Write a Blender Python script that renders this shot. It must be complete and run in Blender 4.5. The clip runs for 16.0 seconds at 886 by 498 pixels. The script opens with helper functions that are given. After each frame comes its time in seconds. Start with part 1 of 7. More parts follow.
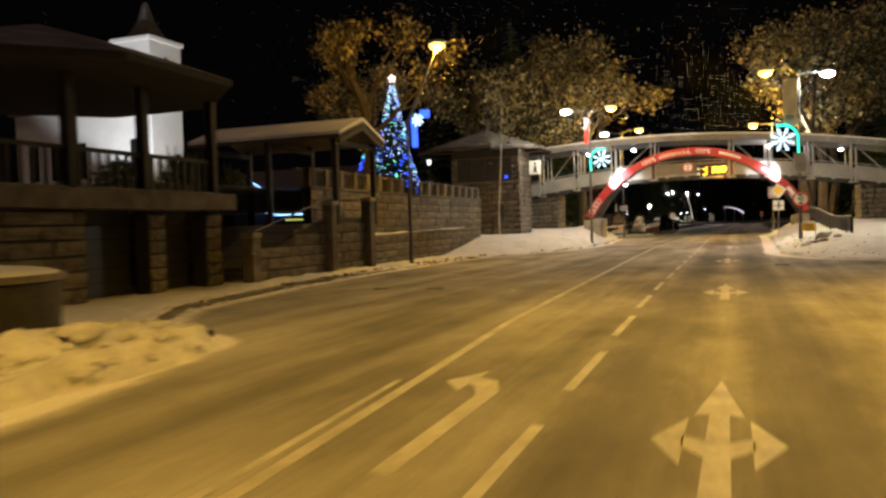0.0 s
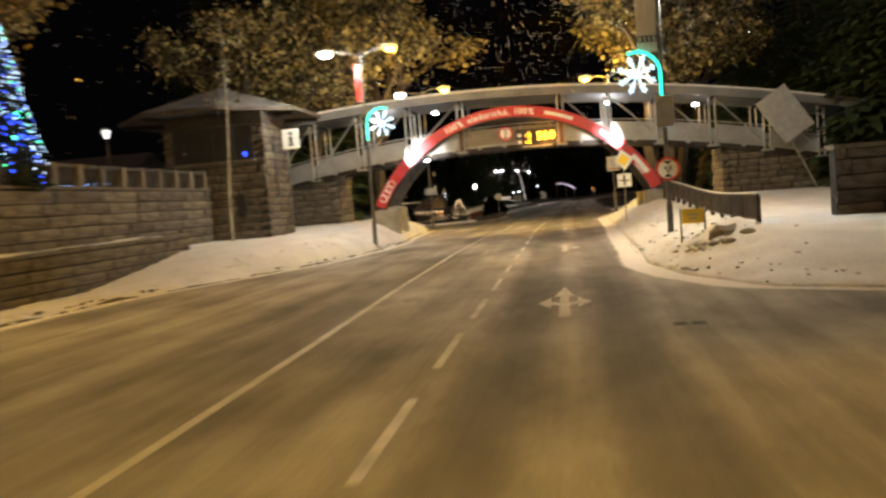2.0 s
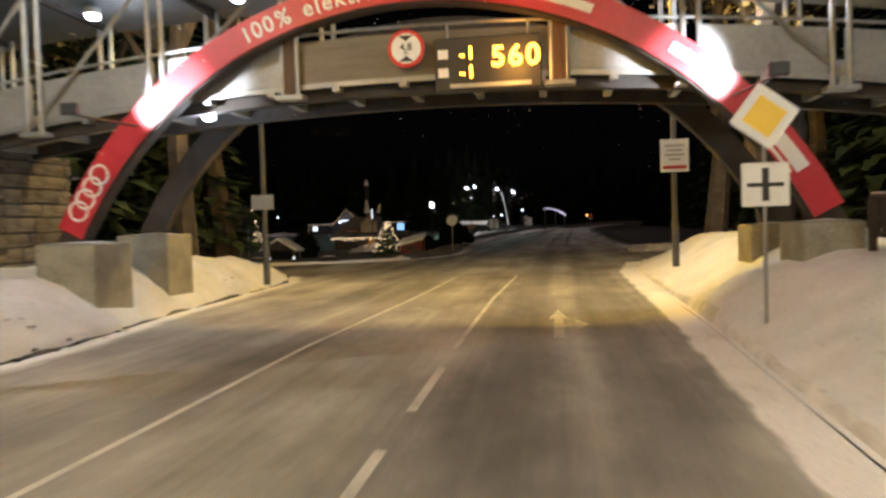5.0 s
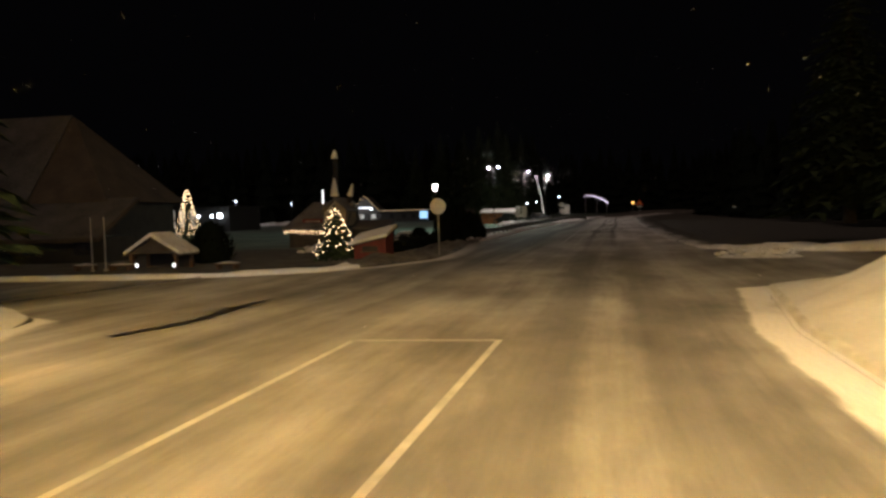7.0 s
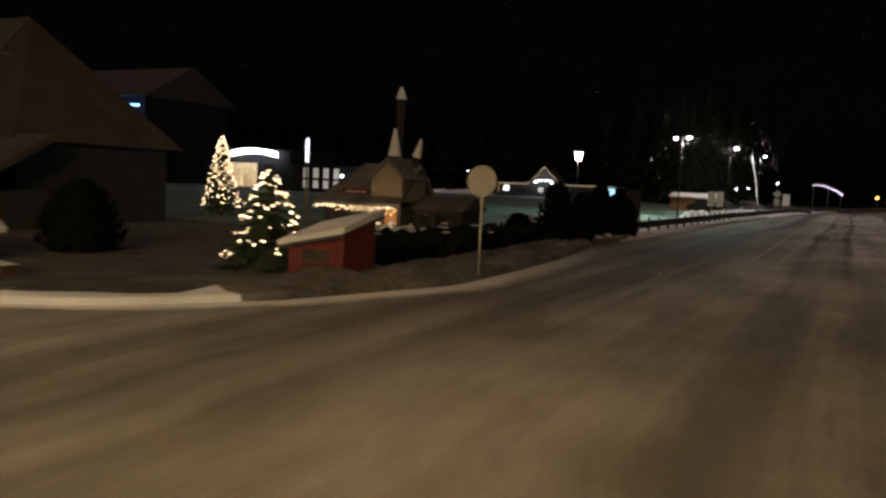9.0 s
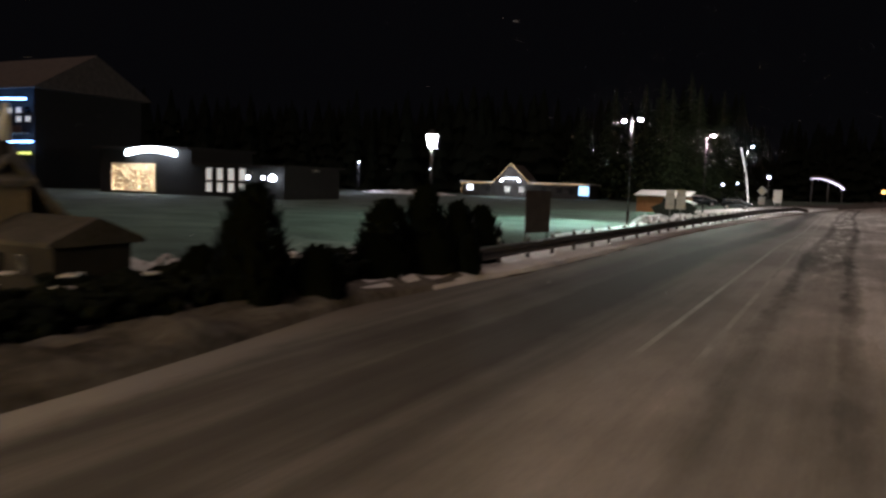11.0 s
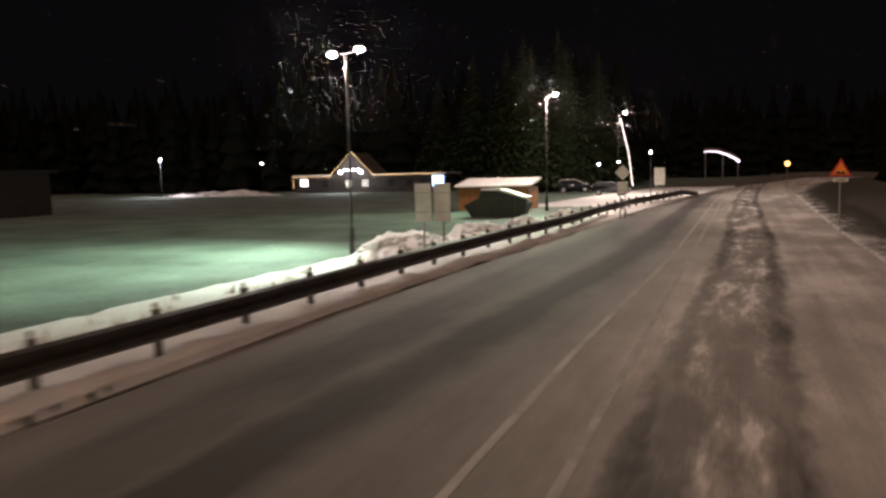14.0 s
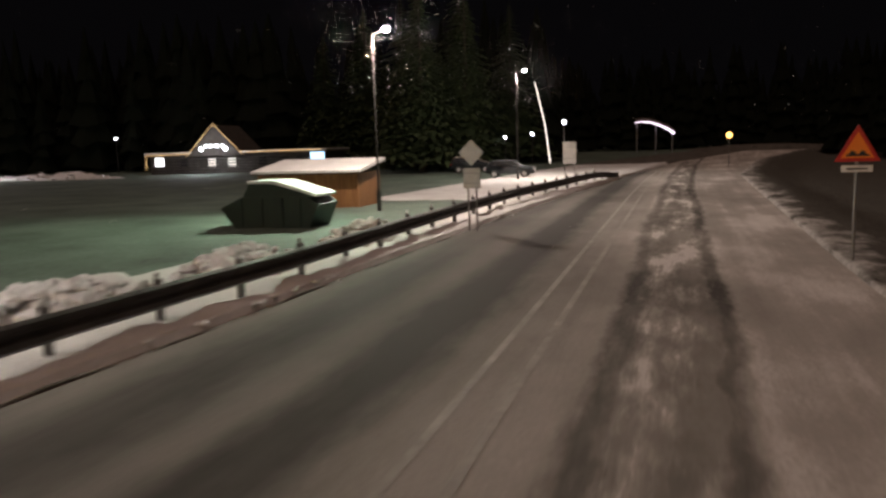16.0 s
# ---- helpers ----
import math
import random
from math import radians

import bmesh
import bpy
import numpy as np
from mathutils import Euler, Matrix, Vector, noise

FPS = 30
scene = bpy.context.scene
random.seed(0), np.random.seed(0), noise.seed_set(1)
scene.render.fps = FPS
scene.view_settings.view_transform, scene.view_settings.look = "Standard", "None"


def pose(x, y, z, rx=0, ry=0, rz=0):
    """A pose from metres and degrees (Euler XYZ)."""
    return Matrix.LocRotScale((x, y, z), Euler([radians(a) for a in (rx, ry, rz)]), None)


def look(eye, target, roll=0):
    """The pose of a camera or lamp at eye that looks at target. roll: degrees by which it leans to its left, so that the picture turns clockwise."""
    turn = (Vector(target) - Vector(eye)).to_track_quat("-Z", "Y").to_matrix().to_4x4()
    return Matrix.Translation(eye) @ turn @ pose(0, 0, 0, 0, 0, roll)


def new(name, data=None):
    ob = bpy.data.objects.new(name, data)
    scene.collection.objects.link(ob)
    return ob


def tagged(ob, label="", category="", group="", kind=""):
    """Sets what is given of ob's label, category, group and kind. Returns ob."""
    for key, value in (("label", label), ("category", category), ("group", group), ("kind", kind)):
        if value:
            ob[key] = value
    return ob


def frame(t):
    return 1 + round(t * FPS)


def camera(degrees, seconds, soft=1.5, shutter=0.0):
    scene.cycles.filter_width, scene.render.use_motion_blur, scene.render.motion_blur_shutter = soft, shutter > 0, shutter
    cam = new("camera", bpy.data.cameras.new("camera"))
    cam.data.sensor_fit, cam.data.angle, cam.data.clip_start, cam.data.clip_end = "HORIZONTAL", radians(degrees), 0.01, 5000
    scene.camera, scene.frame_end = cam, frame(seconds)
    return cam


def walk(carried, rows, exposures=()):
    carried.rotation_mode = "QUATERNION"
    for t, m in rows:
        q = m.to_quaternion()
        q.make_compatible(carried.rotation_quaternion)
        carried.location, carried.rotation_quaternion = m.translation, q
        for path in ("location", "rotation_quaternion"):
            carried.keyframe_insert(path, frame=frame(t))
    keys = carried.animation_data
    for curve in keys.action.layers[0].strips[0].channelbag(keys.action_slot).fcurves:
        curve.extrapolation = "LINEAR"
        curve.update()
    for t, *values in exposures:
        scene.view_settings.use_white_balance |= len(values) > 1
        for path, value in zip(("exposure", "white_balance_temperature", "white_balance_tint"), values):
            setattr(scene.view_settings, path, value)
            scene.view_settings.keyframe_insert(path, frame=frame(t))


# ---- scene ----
cam = camera(60.0, 16.0, soft=2.6, shutter=0.5)

PATH = [
    (0, (0.15, 1.462, 1.66), (-0.557, 3.332, 1.6), -1.7),
    (0.5, (0.105, 5.792, 1.791), (-0.571, 7.673, 1.715), -1.8),
    (1, (0.072, 10.037, 1.825), (-0.526, 11.943, 1.737), -2.2),
    (1.5, (0.047, 14.217, 1.85), (-0.471, 16.146, 1.748), -3.6),
    (2, (0.068, 18.613, 1.988), (-0.252, 20.583, 1.866), -4.4),
    (2.5, (0.035, 23.169, 2.04), (-0.237, 25.146, 1.906), -4.5),
    (3, (0.036, 27.659, 2.1), (-0.265, 29.632, 1.969), -4.2),
    (3.5, (0.089, 32.242, 2.172), (-0.242, 34.209, 2.037), -3.4),
    (4, (0.096, 36.786, 2.192), (-0.245, 38.754, 2.087), -3.6),
    (4.5, (0.041, 41.31, 2.173), (-0.281, 43.282, 2.081), -2.9),
    (5, (-0.07, 45.885, 1.96), (-0.354, 47.864, 1.891), -1.8),
    (5.2, (-0.126, 47.591, 1.941), (-0.395, 49.572, 1.874), -2.2),
    (7.3, (0.026, 64.751, 1.831), (-0.429, 66.693, 1.725), -1.2),
    (7.4, (0.034, 65.568, 1.826), (-0.467, 67.5, 1.718), -1.1),
    (7.5, (0.041, 66.385, 1.821), (-0.538, 68.296, 1.711), -1.1),
    (7.8, (0.081, 68.811, 1.864), (-0.667, 70.662, 1.751), -0.9),
    (8.0, (0.078, 70.374, 1.878), (-0.73, 72.199, 1.752), 0.4),
    (8.2, (0.075, 71.937, 1.891), (-0.736, 73.76, 1.754), 1.7),
    (10.3, (0.468, 88.192, 2.255), (-0.51, 89.922, 2.03), 1.5),
    (10.5, (0.479, 89.721, 2.266), (-0.506, 91.451, 2.073), 1.5),
    (11, (0.562, 93.583, 2.318), (-0.322, 95.368, 2.141), 1.7),
    (11.5, (0.689, 97.408, 2.341), (-0.218, 99.182, 2.164), -0.4),
    (12, (0.791, 101.339, 2.34), (-0.057, 103.141, 2.15), -1.2),
    (12.5, (0.891, 105.358, 2.338), (0.093, 107.182, 2.148), -1.3),
    (13, (0.897, 109.338, 2.533), (0.066, 111.15, 2.377), -1.7),
    (13.5, (0.796, 113.429, 2.508), (0.078, 115.288, 2.336), -1.6),
    (14, (0.815, 117.711, 2.532), (0.132, 119.58, 2.331), -1.4),
    (14.5, (0.94, 122.084, 2.499), (0.298, 123.966, 2.286), -2.3),
    (15, (1.046, 126.221, 2.5), (0.53, 128.138, 2.258), -1.2),
    (15.5, (1.209, 130.252, 2.53), (0.668, 132.161, 2.275), -0.8),
    (16, (1.463, 134.31, 2.561), (0.92, 136.215, 2.288), -1.8),
]
walk(cam, [(t, look(eye, target, roll)) for t, eye, target, roll in PATH],
     exposures=[(0.0, 0.38, 6500, 10), (1.5, 0.42, 6500, 10), (2.5, 0.35, 6600, 10), (3.5, 0.2, 6500, 10), (4.2, 0.05, 6300, 10), (5.2, 0.28, 5700, 9),
                (7.3, 0.4, 6400, 10), (8.2, 0.45, 6500, 11), (10.3, 1.15, 5500, 9), (11.0, 1.35, 5900, 11), (12.0, 1.7, 6400, 13), (13.0, 1.85, 6500, 13),
                (14.5, 1.75, 6900, 20), (15.3, 1.55, 6700, 16), (16.0, 1.4, 6700, 15)])

# ---- world, lights and exposure ----
world = bpy.data.worlds.new("night")
world.use_nodes = True
scene.world = world
wn = world.node_tree.nodes["Background"]
wn.inputs[0].default_value = (0.55, 0.5, 0.6, 1)
wn.inputs[1].default_value = 0.0013

SODIUM, COOL = (1.0, 0.56, 0.06), (0.93, 0.98, 0.9)


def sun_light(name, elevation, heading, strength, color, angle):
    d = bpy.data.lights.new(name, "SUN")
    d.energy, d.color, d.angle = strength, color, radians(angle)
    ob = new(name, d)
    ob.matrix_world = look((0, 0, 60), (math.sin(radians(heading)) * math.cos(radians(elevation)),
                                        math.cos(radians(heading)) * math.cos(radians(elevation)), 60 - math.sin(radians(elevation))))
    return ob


def bulb(x, y, z, watts, color, radius=0.12):
    d = bpy.data.lights.new("bulb", "POINT")
    d.energy, d.color, d.shadow_soft_size = watts, color, radius
    ob = new("bulb", d)
    ob.location = (x, y, z)
    return ob


def flood(eye, target, watts, color, cone, blend=0.5, radius=0.1):
    d = bpy.data.lights.new("flood", "SPOT")
    d.energy, d.color, d.spot_size, d.spot_blend, d.shadow_soft_size = watts, color, radians(cone), blend, radius
    ob = new("flood", d)
    ob.matrix_world = look(eye, target)
    return ob


# broad sun lamp with no visible source, stands in for the vehicle's headlights
sun_light("headlight_fill", 68, 8, 0.22, (1.0, 0.68, 0.53), 50)
# street lamps
for x, y, z, w in ((-11.4, 32.0, 9.0, 1600), (1.9, 44.6, 8.7, 1600), (-7.1, 52.6, 8.7, 900), (-7.0, 67.3, 8.8, 1400),
                   (1.8, 67.0, 8.5, 2800)):
    bulb(x, y, z, w, SODIUM)
# cut-off lanterns over the carriageway
flood((3.4, 15.0, 9.0), (1.6, 15.6, 0.0), 3700, SODIUM, 118, 0.35, 0.12)
# added lantern, never in view, brightens the near left road
flood((-5.2, -1.0, 9.0), (-2.2, 2.0, 0.0), 2900, SODIUM, 106, 0.35, 0.12)
for x, y, z, w in ((4.8, 44.6, 8.4, 1500), (-10.1, 52.6, 8.7, 1100), (-9.8, 67.3, 8.6, 200), (4.7, 67.0, 8.6, 850)):
    bulb(x, y, z, w, COOL)
# lamps of the car park and the main road beyond the crossing
bulb(-9.9, 138.6, 5.7, 380, (1.0, 0.93, 0.82))
flood((-10.3, 138.8, 5.85), (-15.0, 135.0, 0.0), 3200, (0.7, 1.0, 0.78), 120, 0.9)
bulb(-8.2, 161.4, 6.4, 1000, (1.0, 0.86, 0.72))
flood((-8.6, 161.2, 6.3), (-14.0, 151.0, 0.0), 1600, (0.62, 1.0, 0.68), 115, 0.9)
bulb(-7.0, 184.4, 6.7, 1300, (1.0, 0.88, 0.76))
bulb(-11.1, 116.0, 3.3, 120, (1.0, 0.9, 0.75))
# lamps under the roof of the footbridge and the floodlights on its banner
bulb(-9.6, 62.6, 6.5, 60, (0.95, 0.97, 1.0))
bulb(2.7, 62.6, 6.4, 160, (0.95, 0.97, 1.0))
flood((-8.7, 59.2, 4.45), (-7.9, 60.85, 4.75), 1900, (1.0, 0.96, 0.92), 50)
flood((3.5, 59.2, 4.45), (2.7, 60.85, 4.72), 1700, (1.0, 0.96, 0.92), 48)
# glow of the amber display
bulb(-0.7, 60.6, 5.1, 80, (1.0, 0.4, 0.05), 0.3)
# lamp under the deck and park lamps far over the field
bulb(-7.5, 62.0, 4.3, 90, (0.95, 0.97, 1.0), 0.08)
bulb(-66.6, 197.2, 4.4, 450, (0.95, 0.97, 1.0))
# floodlight on the church
flood((-38.0, 40.0, 5.0), (-44.8, 51.5, 15.5), 8000, (0.95, 0.97, 1.0), 66)
# bulb added before the hut over the snow field to light its wall
bulb(-44.0, 203.6, 2.6, 260, (0.9, 0.95, 1.0))


# ---- materials ----
def ramp_mat(name, c0, c1, rough=0.7, metal=0.0, scale=3.0, fine=40.0, bump=0.2, dist=0.02, stretch=(1, 1, 1), rand=0.0, spec=0.5, island=0.0):
    """Two-scale mottled surface between two colours; island spreads single leaves to this power."""
    m = bpy.data.materials.new(name)
    m.use_nodes = True
    n, l = m.node_tree.nodes, m.node_tree.links
    b = n["Principled BSDF"]
    b.inputs["Roughness"].default_value, b.inputs["Metallic"].default_value = rough, metal
    b.inputs["Specular IOR Level"].default_value = spec
    tc, mp = n.new("ShaderNodeTexCoord"), n.new("ShaderNodeMapping")
    mp.inputs["Scale"].default_value = stretch
    l.new(tc.outputs["Object"], mp.inputs[0])
    a, f = n.new("ShaderNodeTexNoise"), n.new("ShaderNodeTexNoise")
    a.inputs["Scale"].default_value, f.inputs["Scale"].default_value = scale, fine
    a.inputs["Detail"].default_value, f.inputs["Detail"].default_value = 4, 3
    l.new(mp.outputs[0], a.inputs["Vector"]), l.new(mp.outputs[0], f.inputs["Vector"])
    mx = n.new("ShaderNodeMix")
    mx.data_type = "FLOAT"
    mx.inputs[0].default_value = 0.35
    l.new(a.outputs["Fac"], mx.inputs[2]), l.new(f.outputs["Fac"], mx.inputs[3])
    r = n.new("ShaderNodeValToRGB")
    r.color_ramp.elements[0].position, r.color_ramp.elements[1].position = 0.32, 0.68
    r.color_ramp.elements[0].color, r.color_ramp.elements[1].color = (*c0, 1), (*c1, 1)
    l.new(mx.outputs[0], r.inputs[0])
    if island:
        geo, pw = n.new("ShaderNodeNewGeometry"), n.new("ShaderNodeMath")
        pw.operation, pw.inputs[1].default_value = "POWER", island
        r.color_ramp.elements[0].position, r.color_ramp.elements[1].position = 0.0, 1.0
        l.new(geo.outputs["Random Per Island"], pw.inputs[0]), l.new(pw.outputs[0], r.inputs[0])
    out = r.outputs[0]
    if rand:
        oi, hs, ma = n.new("ShaderNodeObjectInfo"), n.new("ShaderNodeHueSaturation"), n.new("ShaderNodeMapRange")
        ma.inputs["To Min"].default_value, ma.inputs["To Max"].default_value = 1 - rand, 1 + rand
        l.new(oi.outputs["Random"], ma.inputs["Value"]), l.new(ma.outputs[0], hs.inputs["Value"]), l.new(out, hs.inputs["Color"])
        out = hs.outputs[0]
    l.new(out, b.inputs["Base Color"])
    if bump:
        bp = n.new("ShaderNodeBump")
        bp.inputs["Strength"].default_value, bp.inputs["Distance"].default_value = bump, dist
        l.new(mx.outputs[0], bp.inputs["Height"]), l.new(bp.outputs[0], b.inputs["Normal"])
    return m


def glow(name, color, strength):
    m = bpy.data.materials.new(name)
    m.use_nodes = True
    b = m.node_tree.nodes["Principled BSDF"]
    b.inputs["Base Color"].default_value = (*color, 1)
    b.inputs["Emission Color"].default_value, b.inputs["Emission Strength"].default_value = (*color, 1), strength
    return m


def road_mat():
    """Asphalt under thin, driven snow: lengthwise wheel tracks, packed snow and bare patches. UV x is the offset from the lane's middle, UV y runs along the road."""
    m = bpy.data.materials.new("snowy_asphalt")
    m.use_nodes = True
    n, l = m.node_tree.nodes, m.node_tree.links
    b = n["Principled BSDF"]

    def math_node(op, a, c=None, clamp=False):
        q = n.new("ShaderNodeMath")
        q.operation, q.use_clamp = op, clamp
        for k, v in enumerate((a, c)):
            if v is None:
                continue
            if isinstance(v, (int, float)):
                q.inputs[k].default_value = v
            else:
                l.new(v, q.inputs[k])
        return q.outputs[0]

    def noise_tex(vec, scale, detail=4.0, rough=0.55):
        q = n.new("ShaderNodeTexNoise")
        q.inputs["Scale"].default_value, q.inputs["Detail"].default_value, q.inputs["Roughness"].default_value = scale, detail, rough
        l.new(vec, q.inputs["Vector"])
        return q.outputs["Fac"]

    def scaled(vec, s):
        q = n.new("ShaderNodeMapping")
        q.inputs["Scale"].default_value = s
        l.new(vec, q.inputs[0])
        return q.outputs[0]

    def rng(v, lo, hi, to0=0.0, to1=1.0):
        q = n.new("ShaderNodeMapRange")
        q.interpolation_type = "SMOOTHSTEP"
        for k, x in zip(("From Min", "From Max", "To Min", "To Max"), (lo, hi, to0, to1)):
            q.inputs[k].default_value = x
        l.new(v, q.inputs["Value"])
        return q.outputs[0]

    uvn, vgn = n.new("ShaderNodeUVMap"), n.new("ShaderNodeUVMap")
    uvn.uv_map, vgn.uv_map = "UVMap", "verge"
    uv = uvn.outputs[0]
    vsep = n.new("ShaderNodeSeparateXYZ")
    l.new(vgn.outputs[0], vsep.inputs[0])
    sep = n.new("ShaderNodeSeparateXYZ")
    l.new(uv, sep.inputs[0])
    u, v = sep.outputs[0], sep.outputs[1]
    wob = math_node("MULTIPLY", math_node("SUBTRACT", noise_tex(scaled(uv, (0.3, 0.1, 1)), 1.0, 3), 0.5), 0.55)
    drift = rng(v, 124.0, 146.0, 0.0, -0.36)
    uw = math_node("ADD", math_node("ADD", u, drift), wob)
    fine_wob = math_node("MULTIPLY", math_node("SUBTRACT", noise_tex(scaled(uv, (2.5, 0.9, 1)), 1.0, 5, 0.65), 0.5), 0.55)
    uf = math_node("ADD", uw, fine_wob)

    def track(at, half, edge):
        d = math_node("ABSOLUTE", math_node("SUBTRACT", uf, at))
        return rng(d, half, half + edge, 1.0, 0.0)

    streak = noise_tex(scaled(uv, (1.6, 0.05, 1)), 1.0, 5, 0.6)
    patch = noise_tex(scaled(uv, (0.35, 0.16, 1)), 1.0, 5, 0.6)
    grain = noise_tex(uv, 18.0, 4, 0.7)
    chunk = noise_tex(scaled(uv, (1.5, 0.28, 1)), 1.0, 7, 0.66)
    far = rng(v, 88.0, 112.0)           # packed snow of the main road
    near = math_node("SUBTRACT", 1.0, far)
    # thin grey film in the town, wheel tracks wiped darker
    film = math_node("ADD", math_node("MULTIPLY", streak, 0.32), math_node("MULTIPLY", patch, 0.68))
    raw = film
    film = rng(film, 0.22, 0.82)
    wiped = math_node("MAXIMUM", track(-0.75, 0.22, 0.5), math_node("MAXIMUM", track(0.85, 0.22, 0.5), math_node("MAXIMUM", math_node("MULTIPLY", track(-4.3, 0.15, 0.55), 0.75), math_node("MULTIPLY", track(-5.5, 0.2, 0.6), 0.55))))
    town = math_node("MULTIPLY", film, math_node("SUBTRACT", 1.0, math_node("MULTIPLY", wiped, 0.48)))
    # packed snow with two bare ruts and lumps between them
    rut = math_node("MAXIMUM", track(0.12, 0.04, 0.24), math_node("MULTIPLY", track(-1.12, 0.04, 0.24), 0.85))
    rut = math_node("MULTIPLY", math_node("MULTIPLY", rut, rng(v, 102.0, 122.0, 0.45, 0.9)), rng(chunk, 0.3, 0.62, 0.45, 1.0))
    band_d = math_node("ABSOLUTE", math_node("ADD", math_node("ADD", uf, 3.6), rng(v, 116.0, 142.0, 0.85, 0.0)))
    rut = math_node("MAXIMUM", rut, math_node("MULTIPLY", rng(band_d, 0.15, 0.8, 1.0, 0.0), rng(v, 108.0, 126.0, 0.85, 0.34)))
    rut = math_node("MAXIMUM", rut, math_node("MULTIPLY", track(-5.5, 0.2, 0.8), 0.24))
    mid = math_node("MULTIPLY", track(-0.5, 0.45, 0.4), rng(chunk, 0.66, 0.4))
    bare = math_node("MAXIMUM", rut, math_node("MULTIPLY", math_node("MULTIPLY", mid, rng(v, 108.0, 124.0, 0.3, 1.0)), 0.5))
    # snow colour falls off to the left, imitating headlights on the right lane
    headlit_snow = math_node("MULTIPLY", rng(raw, 0.32, 0.66, 0.48, 1.0), rng(uf, -3.6, -0.9, 0.34, 1.0))
    packed = math_node("SUBTRACT", headlit_snow, math_node("MULTIPLY", bare, 0.82), True)
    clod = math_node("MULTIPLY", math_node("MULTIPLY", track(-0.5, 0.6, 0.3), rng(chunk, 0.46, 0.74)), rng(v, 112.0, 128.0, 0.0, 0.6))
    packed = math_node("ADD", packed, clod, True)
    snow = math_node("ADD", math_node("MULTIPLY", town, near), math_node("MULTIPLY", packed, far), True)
    # the oncoming lane past the crossing: dark, streaked asphalt, darkened further where headlights miss it
    worn = math_node("MULTIPLY", rng(uf, -3.9, -2.4, 0.6, 0.0), rng(v, 80.0, 92.0))
    worn = math_node("MULTIPLY", math_node("MULTIPLY", worn, rng(v, 110.0, 130.0, 1.0, 0.05)), rng(streak, 0.36, 0.62, 1.0, 0.45))
    snow = math_node("MULTIPLY", snow, math_node("SUBTRACT", 1.0, worn))
    # slush swept to the kerbs
    slush = math_node("MAXIMUM", rng(math_node("ADD", vsep.outputs[0], fine_wob), 0.35, 1.1, 1.0, 0.0), rng(math_node("ADD", vsep.outputs[1], math_node("MULTIPLY", fine_wob, 0.6)), 0.62, 0.85, 1.0, 0.0))
    slush = math_node("MULTIPLY", slush, near)
    snow = math_node("MAXIMUM", snow, math_node("MULTIPLY", slush, rng(patch, 0.25, 0.5, 0.75, 1.0)))
    snow = math_node("MULTIPLY", snow, rng(grain, 0.1, 0.75, 0.75, 1.08))
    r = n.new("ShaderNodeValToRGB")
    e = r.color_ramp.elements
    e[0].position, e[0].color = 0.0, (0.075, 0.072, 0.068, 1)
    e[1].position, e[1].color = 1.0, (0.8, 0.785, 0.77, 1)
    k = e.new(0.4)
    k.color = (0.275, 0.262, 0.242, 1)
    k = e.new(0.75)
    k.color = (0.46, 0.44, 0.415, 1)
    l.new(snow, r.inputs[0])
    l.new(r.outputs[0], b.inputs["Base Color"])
    l.new(rng(snow, 0.0, 1.0, 0.82, 0.9), b.inputs["Roughness"])
    b.inputs["Specular IOR Level"].default_value = 0.12
    bp = n.new("ShaderNodeBump")
    bp.inputs["Strength"].default_value, bp.inputs["Distance"].default_value = 0.5, 0.03
    l.new(math_node("ADD", math_node("MULTIPLY", snow, 1.0), math_node("MULTIPLY", grain, 0.25)), bp.inputs["Height"])
    l.new(bp.outputs[0], b.inputs["Normal"])
    return m


M_road = road_mat()
M_snow = ramp_mat("snow", (0.52, 0.515, 0.51), (0.74, 0.74, 0.74), 0.75, scale=0.9, fine=14, bump=0.6, dist=0.08)
M_dirty = ramp_mat("trodden_snow", (0.42, 0.40, 0.37), (0.76, 0.75, 0.73), 0.8, scale=1.6, fine=9, bump=0.7, dist=0.09)
# patchy snow on grass, its colour darkened further for ground beyond the headlights
M_patchy = ramp_mat("patchy_snow_kept_dim", (0.02, 0.017, 0.012), (0.17, 0.158, 0.14), 0.9, scale=0.9, fine=6, bump=0.8, dist=0.08)
M_wet = ramp_mat("wet_dark_asphalt", (0.008, 0.008, 0.008), (0.02, 0.019, 0.018), 0.35, scale=3, fine=20, bump=0.1)
# field snow coloured dark and green for faint greenish lamp light
M_field = ramp_mat("dim_green_field_snow", (0.03, 0.05, 0.037), (0.13, 0.18, 0.145), 0.85, scale=0.35, fine=7, bump=0.4, dist=0.05)
# garden ground with the night's darkness put into its colour
M_meadow = ramp_mat("unlit_garden_ground", (0.018, 0.017, 0.013), (0.10, 0.10, 0.09), 0.95, scale=1.2, fine=16, bump=0.8, dist=0.05)


